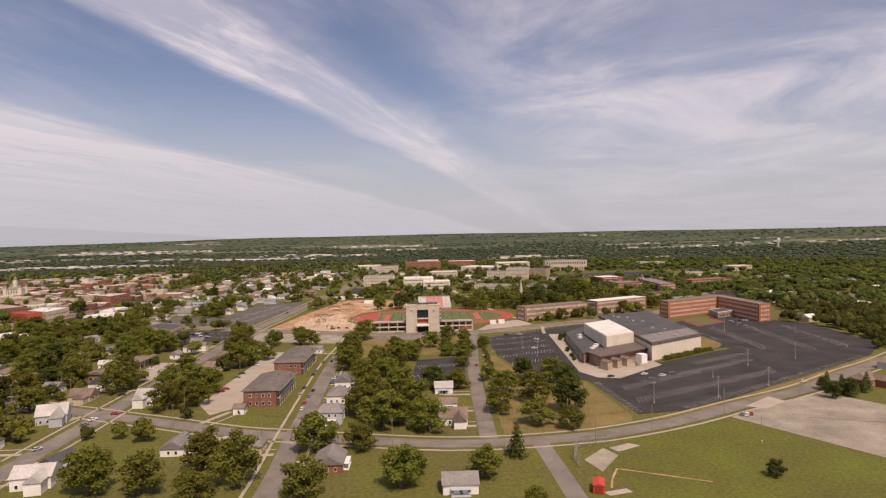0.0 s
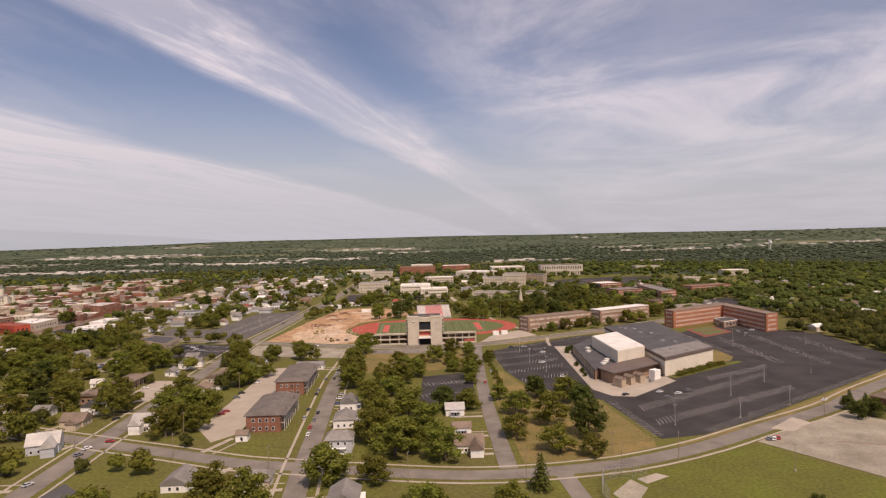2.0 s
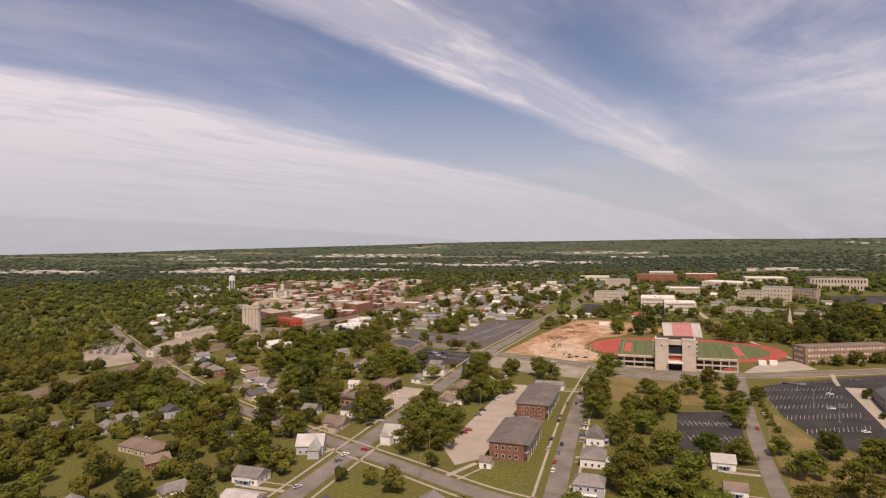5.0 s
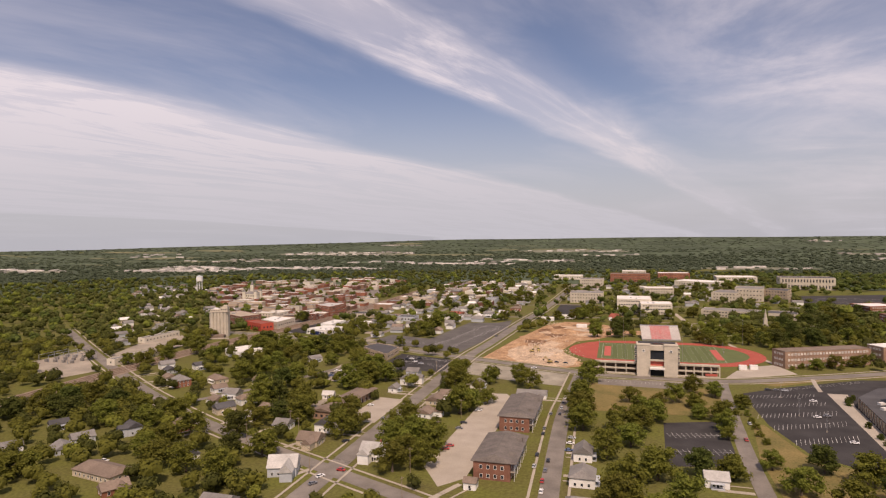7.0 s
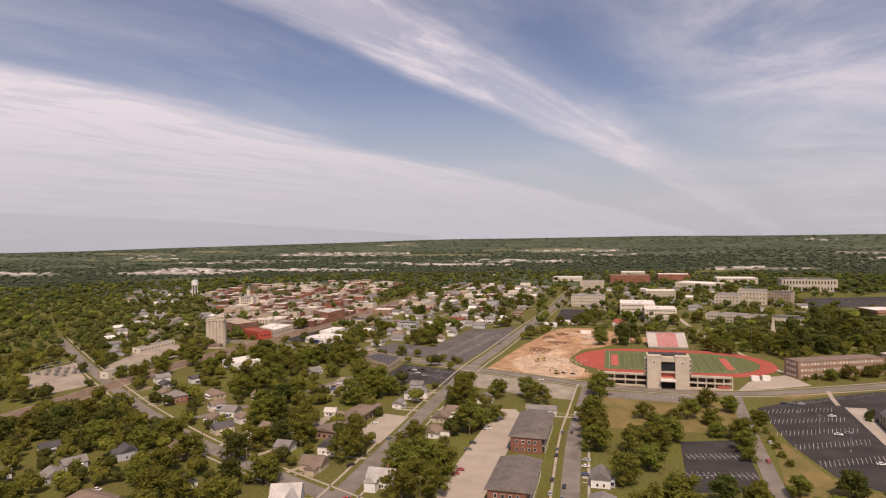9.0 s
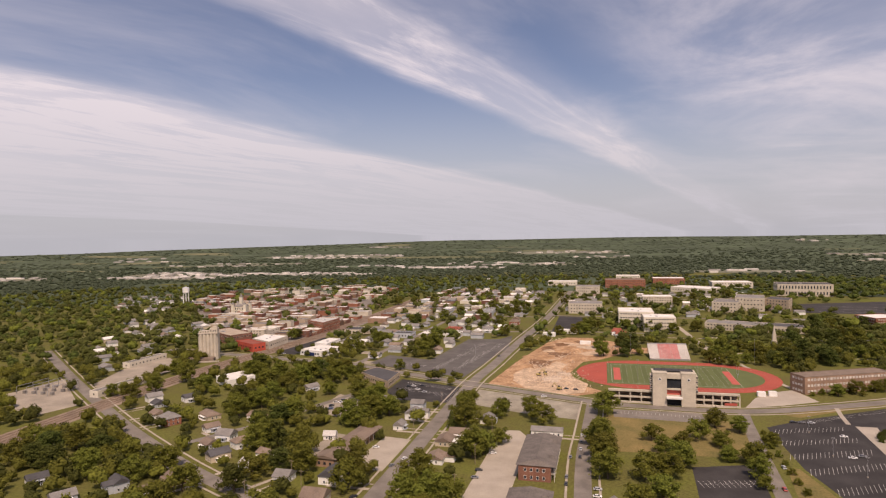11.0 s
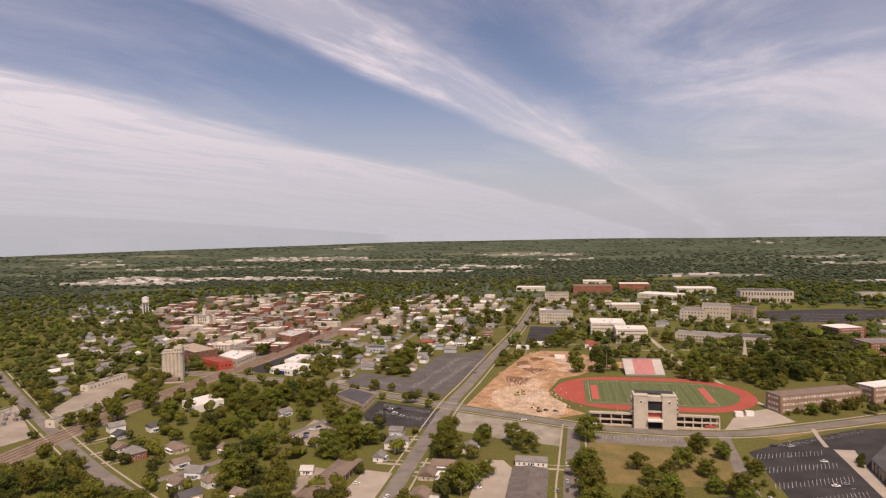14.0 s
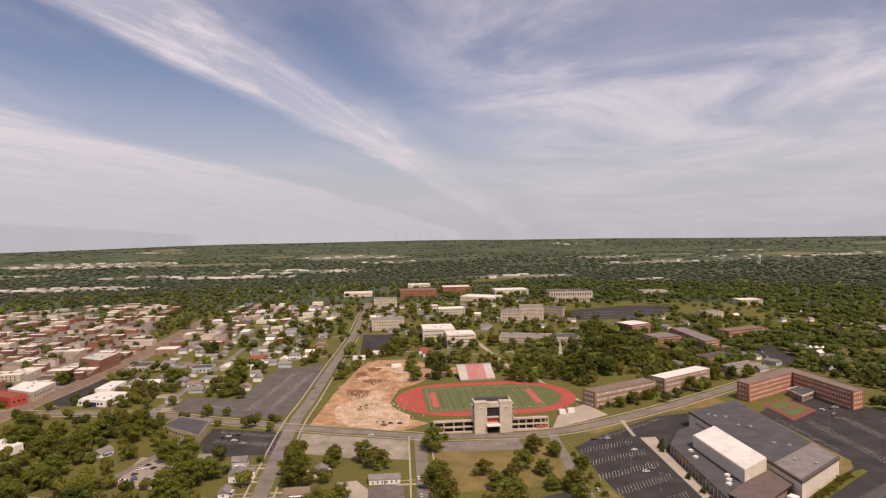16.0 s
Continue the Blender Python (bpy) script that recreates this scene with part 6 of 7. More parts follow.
tree(-340.2, 553.1, 17.0)
tree(-278.5, 487.6, 17.0)
tree(-291.1, 452.3, 17.0)
tree(-304.9, 521.6, 17.0)
tree(-408.2, 774.9, 17.0, "dark")
tree(-277.2, 573.3, 15.8, "dark")
tree(-253.3, 550.6, 17.0)
tree(-263.3, 606.1, 12.4)
tree(-244.4, 569.5, 15.4)
tree(-168.8, 466.2, 17.0)
tree(-191.5, 507.8, 17.0)
tree(-105.8, 449.8, 17.0)
tree(-115.9, 504, 13.0)
tree(-223, 808.9, 17.0)
tree(-218, 728.3, 17.0)
tree(-279.7, 758.5, 15.3)
tree(-286, 923.6, 17.0, "dark")
tree(-205.4, 1002, 17.0)
tree(-204.1, 1120, 17.0)
tree(-250.7, 1286, 17.0)
tree(-308.7, 1435, 17.0)
tree(-170.1, 1068, 17.0)
tree(-218, 1341, 17.0)
tree(-166.3, 1157, 17.0)
tree(-115.9, 1057, 17.0)
tree(-162.5, 1469, 17.0)
tree(-331.4, 1174, 17.0)
tree(-362.9, 1159, 17.0)
tree(-340.2, 1342, 17.0)
tree(-399.4, 1167, 17.0)
tree(-244.4, 1047, 17.0)
tree(-138.6, 837.9, 14.1)
tree(-81.9, 1212, 17.0, "light")
tree(-50.4, 856.8, 11.1, "light")
tree(-18.9, 922.3, 17.0)
tree(-35.3, 866.9, 17.0)
tree(-160, 924.8, 17.0)


# ---------------------------------------------------------------- yards, sheds, poles and clutter
def motel_block():
    """A long low brick block with a brown gabled roof, doors and windows along its street side."""
    top = thing("apartment_block", "long low brown brick apartment block with brown roof", "apartment block", pose(-168.8, 393.1, 0, 0, 0, -5) @ Matrix.Diagonal((1.26, 1.26, 1.15, 1)))
    part("wall", boxed(-5, 5, -25, 25, -0.4, 4.6), BROWN_BRICK, top)
    part("roof", hip_or_gable(bmesh.new(), 50, 11.5, 4.7, 1.5, 0.6), ROOF_BROWN, top, "brown shingle roof", m=pose(0, 0, 0, 0, 0, 90))
    for k in range(11):
        y = -22 + k * 4.4
        part("door" if k % 2 else "window", boxed(4.95, 5.1, y - 0.5, y + 0.5, 0.1 if k % 2 else 1.0, 2.2), DARK if k % 2 else GLASS, top)
        part("porch_post", boxed(5.35, 5.5, y - 2.1, y - 1.95, -0.2, 4.5), WHITE_SIDING, top)
    for x in (-3, 0, 3):
        part("window", boxed(x - 0.6, x + 0.6, -25.1, -24.95, 1.2, 2.6), GLASS, top)


motel_block()
patch("gravel_lot", [(-158.8, 365.4), (-136.1, 362.9), (-136.1, 418.3), (-155, 420.8)], PALE_CONCRETE, "pale car park in front of a brick block", "car park", 0.05)
patch("gravel_lot", [(-196.6, 373), (-177.7, 367.9), (-172.6, 415.8), (-191.5, 420.8)], GRAVEL, "bare gravel ground behind a brick block", "yard", 0.05)
patch("rubble_ground", [(-85.7, 645.1), (-65.5, 657.7), (-50.4, 642.6), (-37.8, 612.4), (-25.2, 592.2), (-27.7, 562), (-42.8, 551.9), (-78.1, 567), (-93.2, 594.7)], PALE_SOIL, "pale crushed concrete on the cleared site", "building site", 0.12)
patch("campus_lawn", [(115.9, 720.7), (292.3, 705.6), (297.4, 869.4), (113.4, 882)], LAWN, "campus green under trees", "lawn", 0.045)
patch("campus_lawn", [(315, 1275), (493.9, 1323), (478.8, 1381), (325.1, 1386)], LAWN, "open green quad before a stone hall", "lawn", 0.05)
patch("field", [(705.6, 806.4), (831.6, 869.4), (806.4, 957.6), (680.4, 907.2)], LAWN, "open green field among woods", "lawn", 0.06)
patch("substation_yard", [(-529.2, 453.6), (-443.5, 405.7), (-432.2, 443.5), (-482.6, 483.8), (-525.4, 519.1)], GRAVEL, "pale gravel yard beside the railway crossing", "yard", 0.06)
patch("gravel_lot", [(-478.8, 506.5), (-444.8, 478.8), (-443.5, 592.2), (-493.9, 630), (-501.5, 569.5)], GRAVEL, "gravel yard round railway sheds", "yard", 0.045)
tagged(part("town_paving", prism(bmesh.new(), TOWN, -0.3, 0.03), OLD_ASPHALT), "grey paving of the town centre streets", "paving", kind="structure")
patch("car_park", [(-390.6, 679.1), (-357.8, 671.6), (-352.8, 761), (-391.9, 808.9)], ASPHALT, "dark car park beside a white bank", "car park", 0.04)
road("street_rail", [(-373, 806.4), (-373, 957.6), (-378, 1134), (-385.6, 1286)], 9.2, OLD_ASPHALT, "grey street beside the railway", 0.07)
for px_, py_, w_, d_ in ((-285, 690, 26, 14), (-262, 720, 22, 16), (-250, 770, 20, 14), (-270, 640, 24, 12)):
    patch("gravel_lot", [(px_, py_), (px_ + w_, py_ - 1), (px_ + w_, py_ + d_), (px_, py_ + d_ + 1)], GRAVEL, "pale gravel yard by the railway", "yard", 0.028)
for pts, w in (([(104.6, 713.2), (103.3, 781.2), (95.8, 882), (90.7, 957.6)], 6.0), ([(126, 756), (189, 806.4), (252, 869.4)], 1.8), ([(119.7, 869.4), (189, 768.6), (289.8, 743.4)], 1.8), ([(37.8, 869.4), (95.8, 851.8), (176.4, 882), (302.4, 869.4)], 3.0), ([(143.6, 604.8), (131, 655.2), (121, 705.6)], 4.0)):
    LINES.append((pts, w / 2))
    tagged(part("path", ribbon(bmesh.new(), smooth_line(pts), w, 0.09, 0.1), PALE_CONCRETE), "pale concrete campus path", "path", kind="structure")
tagged(part("path", ribbon(bmesh.new(), [(157.5, 550.6), (153.7, 529.2), (151.2, 509)], 3.0, 0.12, 0.2), PALE_CONCRETE), "pale concrete steps down to the car park", "path", kind="structure")


def driveways():
    """A pale drive from each house near a street to that street."""
    bm = bmesh.new()
    for o in [o for o in bpy.data.objects if o.get("category") == "house" and o.parent is None]:
        x, y = o.matrix_basis.translation[:2]
        best = None
        for line, half in LINES:
            for (ax, ay), (bx, by) in zip(line, line[1:]):
                dx, dy = bx - ax, by - ay
                u = min(max(((x - ax) * dx + (y - ay) * dy) / (dx * dx + dy * dy), 0), 1)
                q = (ax + u * dx, ay + u * dy)
                d = math.hypot(x - q[0], y - q[1])
                if best is None or d < best[0]:
                    best = (d, q, half)
        d, q, half = best
        if 8 < d - half < 30:
            n = Vector((x - q[0], y - q[1])).normalized()
            side = Vector((-n.y, n.x)) * 6.5
            a = Vector(q) + n * (half + 0.1) + side
            ribbon_quad(bm, a, a + n * (d - half), 2.9, 0.075)
            ribbon_quad(bm, Vector(q) + n * half, Vector((x, y)) - n * 3, 1.1, 0.08)
    tagged(part("driveways", bm, PALE_CONCRETE), "pale concrete drives and front walks of houses", "driveway", kind="stuff")


driveways()


def rubble():
    R = random.Random(8)
    bm = bmesh.new()
    for cx_, cy_, n, s in ((-63, 609, 260, 26), (-50, 622, 160, 14), (-45.4, 574, 120, 16), (-73.1, 655.2, 216, 20.2), (-56.7, 705.6, 162, 22.7), (-44.1, 756, 162, 20.2), (0, 771.1, 121, 17.6), (-65.5, 592.2, 121, 11.3), (-75.6, 819, 81, 15.1), (-25.2, 806.4, 54, 10.1), (-55.4, 630, 81, 12.6), (12.6, 806.4, 27, 7.6)):
        for _ in range(n):
            x, y = R.gauss(cx_, s * 0.6), R.gauss(cy_, s * 0.6)
            r = R.uniform(0.25, 1.2)
            h = max(0.0, 1.6 - math.hypot(x - cx_, y - cy_) * 0.16)
            m = pose(x, y, h * R.random() + 0.1, R.uniform(0, 90), R.uniform(0, 90), R.uniform(0, 90)) @ Matrix.Diagonal((r, r * 0.8, r * 0.5, 1))
            bmesh.ops.create_cube(bm, size=1.2, matrix=m)
    tagged(part("rubble", bm, RUBBLE), "broken concrete rubble on the cleared site", "rubble", kind="stuff")
    for cx_, cy_, r, h, mt, words in ((-58, 606, 10.5, 3.0, RUBBLE, "pale heap of crushed concrete"), (-72, 622, 8.0, 2.4, PALE_SOIL, "pale heap of soil"), (-50, 628, 7.0, 2.2, RUBBLE, "pale heap of crushed concrete"), (-44, 590, 7.5, 1.8, PALE_SOIL, "pale heap of soil"), (-82, 640, 7.0, 2.0, PALE_SOIL, "pale heap of soil"), (-58, 655, 9.0, 1.8, PALE_SOIL, "pale heap of soil"), (-72, 742, 8.0, 2.0, PALE_SOIL, "pale heap of soil"), (-60, 785, 9.0, 2.0, DARK_SOIL, "dark heap of soil"), (-78.1, 705.6, 17.6, 1.8, DIRT, "low heap of orange earth"), (-50.4, 756, 20.2, 2.0, DIRT, "low heap of orange earth"), (-42.8, 705.6, 15.1, 1.4, DIRT, "low heap of orange earth"), (-88.2, 655.2, 11.3, 1.5, DIRT, "low heap of orange earth"), (-30.2, 768.6, 12.6, 1.4, RUBBLE, "pale heap of crushed concrete")):
        bm = bmesh.new()
        rows = []
        for k in range(7):
            q = k / 6
            rows.append([bm.verts.new((cx_ + r * q * math.cos(a) * (1 + 0.7 * noise.noise((math.cos(a) * 1.5, math.sin(a) * 1.5, cx_))), cy_ + r * q * math.sin(a) * (1.1 + 0.6 * noise.noise((math.sin(a) * 1.7, math.cos(a) * 1.7, cy_))), 0.1 + h * (1 - q) ** 1.2 * (1 + 0.5 * noise.noise((q * 3, a, cy_))))) for a in (j * math.tau / 18 for j in range(18))])
        for k in range(6):
            for j in range(18):
                i = (j + 1) % 18
                bm.faces.new((rows[k][j], rows[k + 1][j], rows[k + 1][i], rows[k][i]))
        bmesh.ops.remove_doubles(bm, verts=bm.verts[:], dist=0.01)
        tagged(part("dirt_mound", bm, mt), words + " on the cleared site", "heap")


rubble()


def uneven_patch(name, x, y, rx, ry, mat_, label, z):
    """A scraped area with a ragged rim."""
    ring = []
    for k in range(30):
        a = k * math.tau / 30
        q = 1 + 0.5 * noise.noise((math.cos(a) * 1.6, math.sin(a) * 1.6, x * 0.3)) + 0.25 * noise.noise((math.cos(a) * 5, math.sin(a) * 5, y))
        ring.append((x + rx * q * math.cos(a), y + ry * q * math.sin(a)))
    tagged(part(name, prism(bmesh.new(), ring, 0.0, z), mat_), label, "building site", kind="structure")


for x, y, rx, ry, mt, z in ((-78.1, 680.4, 11.3, 27.7, DARK_SOIL, 0.09), (-58, 724.5, 17.6, 12.6, DARK_SOIL, 0.094), (-50.4, 787.5, 25.2, 11.3, PALE_SOIL, 0.098), (-25.2, 737.1, 15.1, 12.6, PALE_SOIL, 0.102), (-88.2, 617.4, 7.6, 22.7, PALE_SOIL, 0.106), (-56.7, 667.8, 8.8, 12.6, PALE_SOIL, 0.11), (-32.8, 806.4, 12.6, 8.8, DARK_SOIL, 0.114), (-73.1, 756, 10.1, 15.1, DARK_SOIL, 0.118), (-65.5, 699.3, 6.3, 10.1, PALE_SOIL, 0.122)):
    uneven_patch("scraped_soil", x, y, rx, ry, mt, "scraped uneven soil of the cleared site", z)


def excavator(x, y, rot):
    top = thing("excavator", "yellowish tracked excavator on the cleared site", "excavator", pose(x, y, 0.12, 0, 0, rot), "excavators")
    for s in (-1.2, 1.2):
        part("crawler_track", boxed(-2, 2, s - 0.35, s + 0.35, 0, 0.9), TYRE, top)
    part("body", boxed(-1.9, 1.4, -1.3, 1.3, 1.0, 2.3), YELLOW, top)
    part("cab", boxed(0.2, 1.5, -1.3, 0.1, 2.3, 3.3), GLASS, top)
    part("boom", boxed(0, 5.2, -0.25, 0.25, -0.25, 0.3), YELLOW, top, m=pose(1.2, 0.3, 2.2, 0, -42, 0))
    part("stick", boxed(0, 3.4, -0.2, 0.2, -0.2, 0.2), YELLOW, top, m=pose(4.9, 0.3, 5.6, 0, 60, 0))
    part("bucket", boxed(-0.5, 0.5, -0.5, 0.5, -0.9, 0), DARK, top, m=pose(6.6, 0.3, 2.6))


BLUE_GLASS = material("blue_glass", (0.02, 0.035, 0.12), 0.15, 0.1, 0.05, 0.3, 1.0, spec=0.6)
YELLOW = material("machine_yellow", (0.42, 0.32, 0.12), 0.6, 0.1)
excavator(-49.1, 567, 150)
excavator(-71.8, 616.1, 40)
excavator(-65.5, 619.9, 100)

for x, y, w, d, h in ((-80.6, 841.7, 16.4, 8.8, 4), (-58, 869.4, 25.2, 10.1, 4), (-32.8, 790, 12.6, 6.3, 3)):
    flat_building("storage_shed", "white flat-roofed site shed", "shed", [(x - w / 2, y), (x + w / 2, y), (x + w / 2, y + d), (x - w / 2, y + d)], h, WHITE_SIDING, ROOF_WHITE, 0)
house(6.3, 869.4, 0, 14, 11, 5.0, 4.0, "white", "red", 3)
for x, y in ((112.1, 577.1), (121, 579.6)):
    flat_building("ticket_hut", "small white ticket hut by the stadium", "hut", [(x - 3, y - 2), (x + 3, y - 2), (x + 3, y + 2), (x - 3, y + 2)], 3.5, WHITE_SIDING, ROOF_WHITE, 0, parapet=0.2)
bank = flat_building("bank", "low white bank with a flat white roof and blue glass front", "bank", [(-351.5, 672.8), (-320, 662.8), (-310, 695.5), (-340.2, 703.1)], 5.8, WHITE_SIDING, ROOF_WHITE, 1, 4, (2.4, 2.0), GREY_SIDING, "low", units=3, cap=ROOF_WHITE)
part("glass_front", boxed(-7.6, 7.6, -0.15, 0.14, 0.7, 4.6), BLUE_GLASS, bank, "dark blue glass front", m=pose(-6.3, -16.5, 0, 0, 0, -17.7))
flat_building("bank", "narrow white wing of a bank with a flat white roof", "bank", [(-349, 705.6), (-331.4, 701.8), (-330.1, 738.4), (-346.5, 740.9)], 7.6, WHITE_SIDING, ROOF_WHITE, 1, 4, (2.0, 2.0), GREY_SIDING, "low", units=1, cap=ROOF_WHITE)


def courthouse():
    top = thing("courthouse", "cream stone courthouse with turrets and a tall clock tower", "courthouse", pose(-646, 1010, 0, 0, 0, 8) @ Matrix.Diagonal((1.25, 1.25, 1.12, 1)))
    part("wall", boxed(-9, 9, -8, 8, -0.4, 12), COURT_STONE, top)
    part("roof", hip_or_gable(bmesh.new(), 18, 16, 12.1, 5, 0.5, 7), ROOF_GREY, top)
    part("tower", boxed(-2.2, 2.2, -2.2, 2.2, 12, 26), COURT_STONE, top)
    bm = bmesh.new()
    bmesh.ops.create_cone(bm, cap_ends=True, segments=8, radius1=2.7, radius2=0.2, depth=7, matrix=pose(0, 0, 29.5))
    part("spire", bm, ROOF_GREY, top)
    for sx in (-1, 1):
        for sy in (-1, 1):
            tw = part("turret", boxed(sx * 9 - 2, sx * 9 + 2, sy * 8 - 2, sy * 8 + 2, -0.4, 15.5), COURT_STONE, top)
            bm = bmesh.new()
            bmesh.ops.create_cone(bm, cap_ends=True, segments=8, radius1=2.6, radius2=0.1, depth=4.5, matrix=pose(sx * 9, sy * 8, 17.7))
            part("turret_cap", bm, ROOF_GREY, tw)
    for k in range(4):
        for z in (2.0, 7):
            part("window", window_mesh(1.3, 3, STONE, "court"), None, top, m=pose(-5 + k * 3.3, -8, z, 0, 0, 180))


COURT_STONE = material("cream_stone", (0.58, 0.53, 0.42), 0.85, 0.08, 0.08, 0.12, 1.0)
courthouse()


# red shed, backstop and ball field
def ball_field():
    shed = thing("shed", "small red metal storage shed", "shed", pose(103.3, 172.6, 0, 0, 0, 74) @ Matrix.Diagonal((1.15, 1.2, 1.15, 1)))
    part("wall", boxed(-3, 3, -1.6, 1.6, -0.2, 2.6), SHED_RED, shed)
    part("roof", hip_or_gable(bmesh.new(), 6, 3.2, 2.65, 0.5, 0.15), SHED_RED, shed)
    part("door", boxed(-3.08, -2.98, -1.1, 1.1, 0.1, 2.3), SHED_DOOR, shed, "darker red roller door")
    patch("infield", [(109.6, 189), (121, 205.4), (117.2, 214.2), (105.8, 201.6)], OLD_SLAB, "bare pale infield by the backstop", "infield", 0.07)
    patch("slab", [(122.2, 209.2), (133.6, 215.5), (129.8, 219.2), (119.7, 214.2)], PALE_CONCRETE, "pale concrete slab", "slab", 0.09)
    patch("slab", [(105.8, 167.6), (114.7, 170.1), (113.4, 173.2), (104.6, 170.7)], PALE_CONCRETE, "pale concrete slab beside a shed", "slab", 0.09)
    fence = thing("backstop_fence", "tall wire backstop fence on metal posts", "fence", pose(110.9, 205.4, 0) @ Matrix.Diagonal((1.26, 1.26, 1.1, 1)))
    pts = [(-7, -9), (-7, -2), (-4, 6), (1, 9), (6, 8), (9, 3)]
    for a, b in zip(pts, pts[1:]):
        part("post", boxed(-0.06, 0.06, -0.06, 0.06, 0, 5), METAL, fence, m=pose(a[0], a[1], 0))
        a, b = Vector(a), Vector(b)
        bm = bmesh.new()
        n = max(3, int((b - a).length / 0.45))
        for k in range(n):
            p = a.lerp(b, (k + 0.5) / n)
            box(bm, p.x - 0.015, p.x + 0.015, p.y - 0.015, p.y + 0.015, 0.1, 4.9)
        d = (b - a).normalized()
        for z in (0.1, 1.3, 2.5, 3.7, 4.9):
            q = Vector((-d.y, d.x)) * 0.03
            box_between(bm, a - q, b + q, z, 0.05)
        part("wire_panel", bm, METAL, fence)
    # worn base paths and a trench line across the grass
    for path in ([(115.9, 191.5), (131, 184), (146.2, 176.4)], [(115.9, 191.5), (110.9, 181.4), (108.4, 173.9)]):
        tagged(part("path", ribbon(bmesh.new(), smooth_line(path, 3), 0.8, 0.06), DIRT), "thin worn earth path in grass", "path", kind="structure")


def box_between(bm, a, b, z, t):
    d = (b - a).normalized()
    n = Vector((-d.y, d.x)) * t / 2
    lo = [bm.verts.new((*p, z)) for p in (a - n, b - n, b + n, a + n)]
    hi = [bm.verts.new((*p, z + t)) for p in (a - n, b - n, b + n, a + n)]
    bm.faces.new(hi)
    bm.faces.new(lo[::-1])
    for k in range(4):
        bm.faces.new((lo[k - 1], lo[k], hi[k], hi[k - 1]))


SHED_RED = material("shed_red", (0.5, 0.06, 0.035), 0.5, 0.08)
SHED_DOOR = material("shed_door", (0.3, 0.04, 0.03), 0.5, 0.08)
ball_field()

# joints and stains of the concrete lot
bm = bmesh.new()
for k in range(1, 12):
    u = k / 12
    a, b = Vector((191.5, 250.7)).lerp(Vector((262.1, 291.1)), u), Vector((235.6, 173.9)).lerp(Vector((306.2, 214.2)), u)
    ribbon_quad(bm, a, b, 0.07, 0.068)
    a, b = Vector((191.5, 250.7)).lerp(Vector((235.6, 173.9)), u), Vector((262.1, 291.1)).lerp(Vector((306.2, 214.2)), u)
    ribbon_quad(bm, a, b, 0.07, 0.069)
tagged(part("slab_joints", bm, OLD_ASPHALT), "dark joints between concrete slabs", "joints", kind="stuff")
bm = bmesh.new()
for a, b, w in (((226.8, 247), (287.3, 224.3), 1.6), ((239.4, 214.2), (259.6, 205.4), 1.2)):
    ribbon_quad(bm, Vector(a), Vector(b), w, 0.072)
tagged(part("stains", bm, RUST), "brown stains on a concrete lot", "stain", kind="stuff")


def tent(x, y, rot):
    """A small white party tent with a peaked top on four legs."""
    top = thing("tent", "small white peaked tent on a lawn", "tent", pose(x, y, 0, 0, 0, rot), "white tents")
    bm = bmesh.new()
    bmesh.ops.create_cone(bm, cap_ends=True, segments=4, radius1=4.0, radius2=0.15, depth=2.4, matrix=pose(0, 0, 3.6, 0, 0, 45))
    part("canopy", bm, WHITE_SIDING, top)
    part("valance", boxed(-2.8, 2.8, -2.8, 2.8, 2.05, 2.4), WHITE_SIDING, top)
    for a in (-2.6, 2.6):
        for b in (-2.6, 2.6):
            part("leg", boxed(a - 0.06, a + 0.06, b - 0.06, b + 0.06, -0.05, 2.1), METAL, top)


for _k in range(5):
    tent(527 + 7.4 * _k, 810 - 2.8 * _k, -20)


# hedges and shrubs
HR = random.Random(12)
for k in range(13):
    u = k / 12
    bush(212 + 46 * u + HR.uniform(-0.8, 0.8), 382.6 + 30 * u + HR.uniform(-0.8, 0.8), HR.uniform(3.2, 4.6), "light")
for x, y in ((159.5, 480), (162, 485), (165, 490), (158, 474), (152, 424), (150, 402), (149, 391)):
    bush(x, y, HR.uniform(2.5, 4.5), "dark")
for k in range(9):
    u = k / 8
    bush(152 + 68 * u, 587 + 31 * u - 1, HR.uniform(2, 4.5), HR.choice(("light", "green")))
for k in range(8):
    bush(88.2 + HR.uniform(-1, 1.5), 378 + k * 13.9, HR.uniform(2.5, 4.5), HR.choice(("light", "green")))


# poles and wires
def utility_pole(x, y, h=11.0, rot=0.0):
    top = thing("utility_pole", "wooden utility pole with a crossarm", "utility pole", pose(x, y, 0, 0, 0, rot), "utility poles")
    bm = bmesh.new()
    bmesh.ops.create_cone(bm, cap_ends=True, segments=8, radius1=0.17, radius2=0.11, depth=h + 0.4, matrix=pose(0, 0, h / 2 - 0.2))
    part("pole", bm, WOOD, top)
    part("crossarm", boxed(-1.2, 1.2, -0.07, 0.07, h - 0.9, h - 0.72), WOOD, top)
    for s in (-1.05, -0.4, 0.4, 1.05):
        part("insulator", boxed(s - 0.05, s + 0.05, -0.05, 0.05, h - 0.72, h - 0.5), METAL, top)


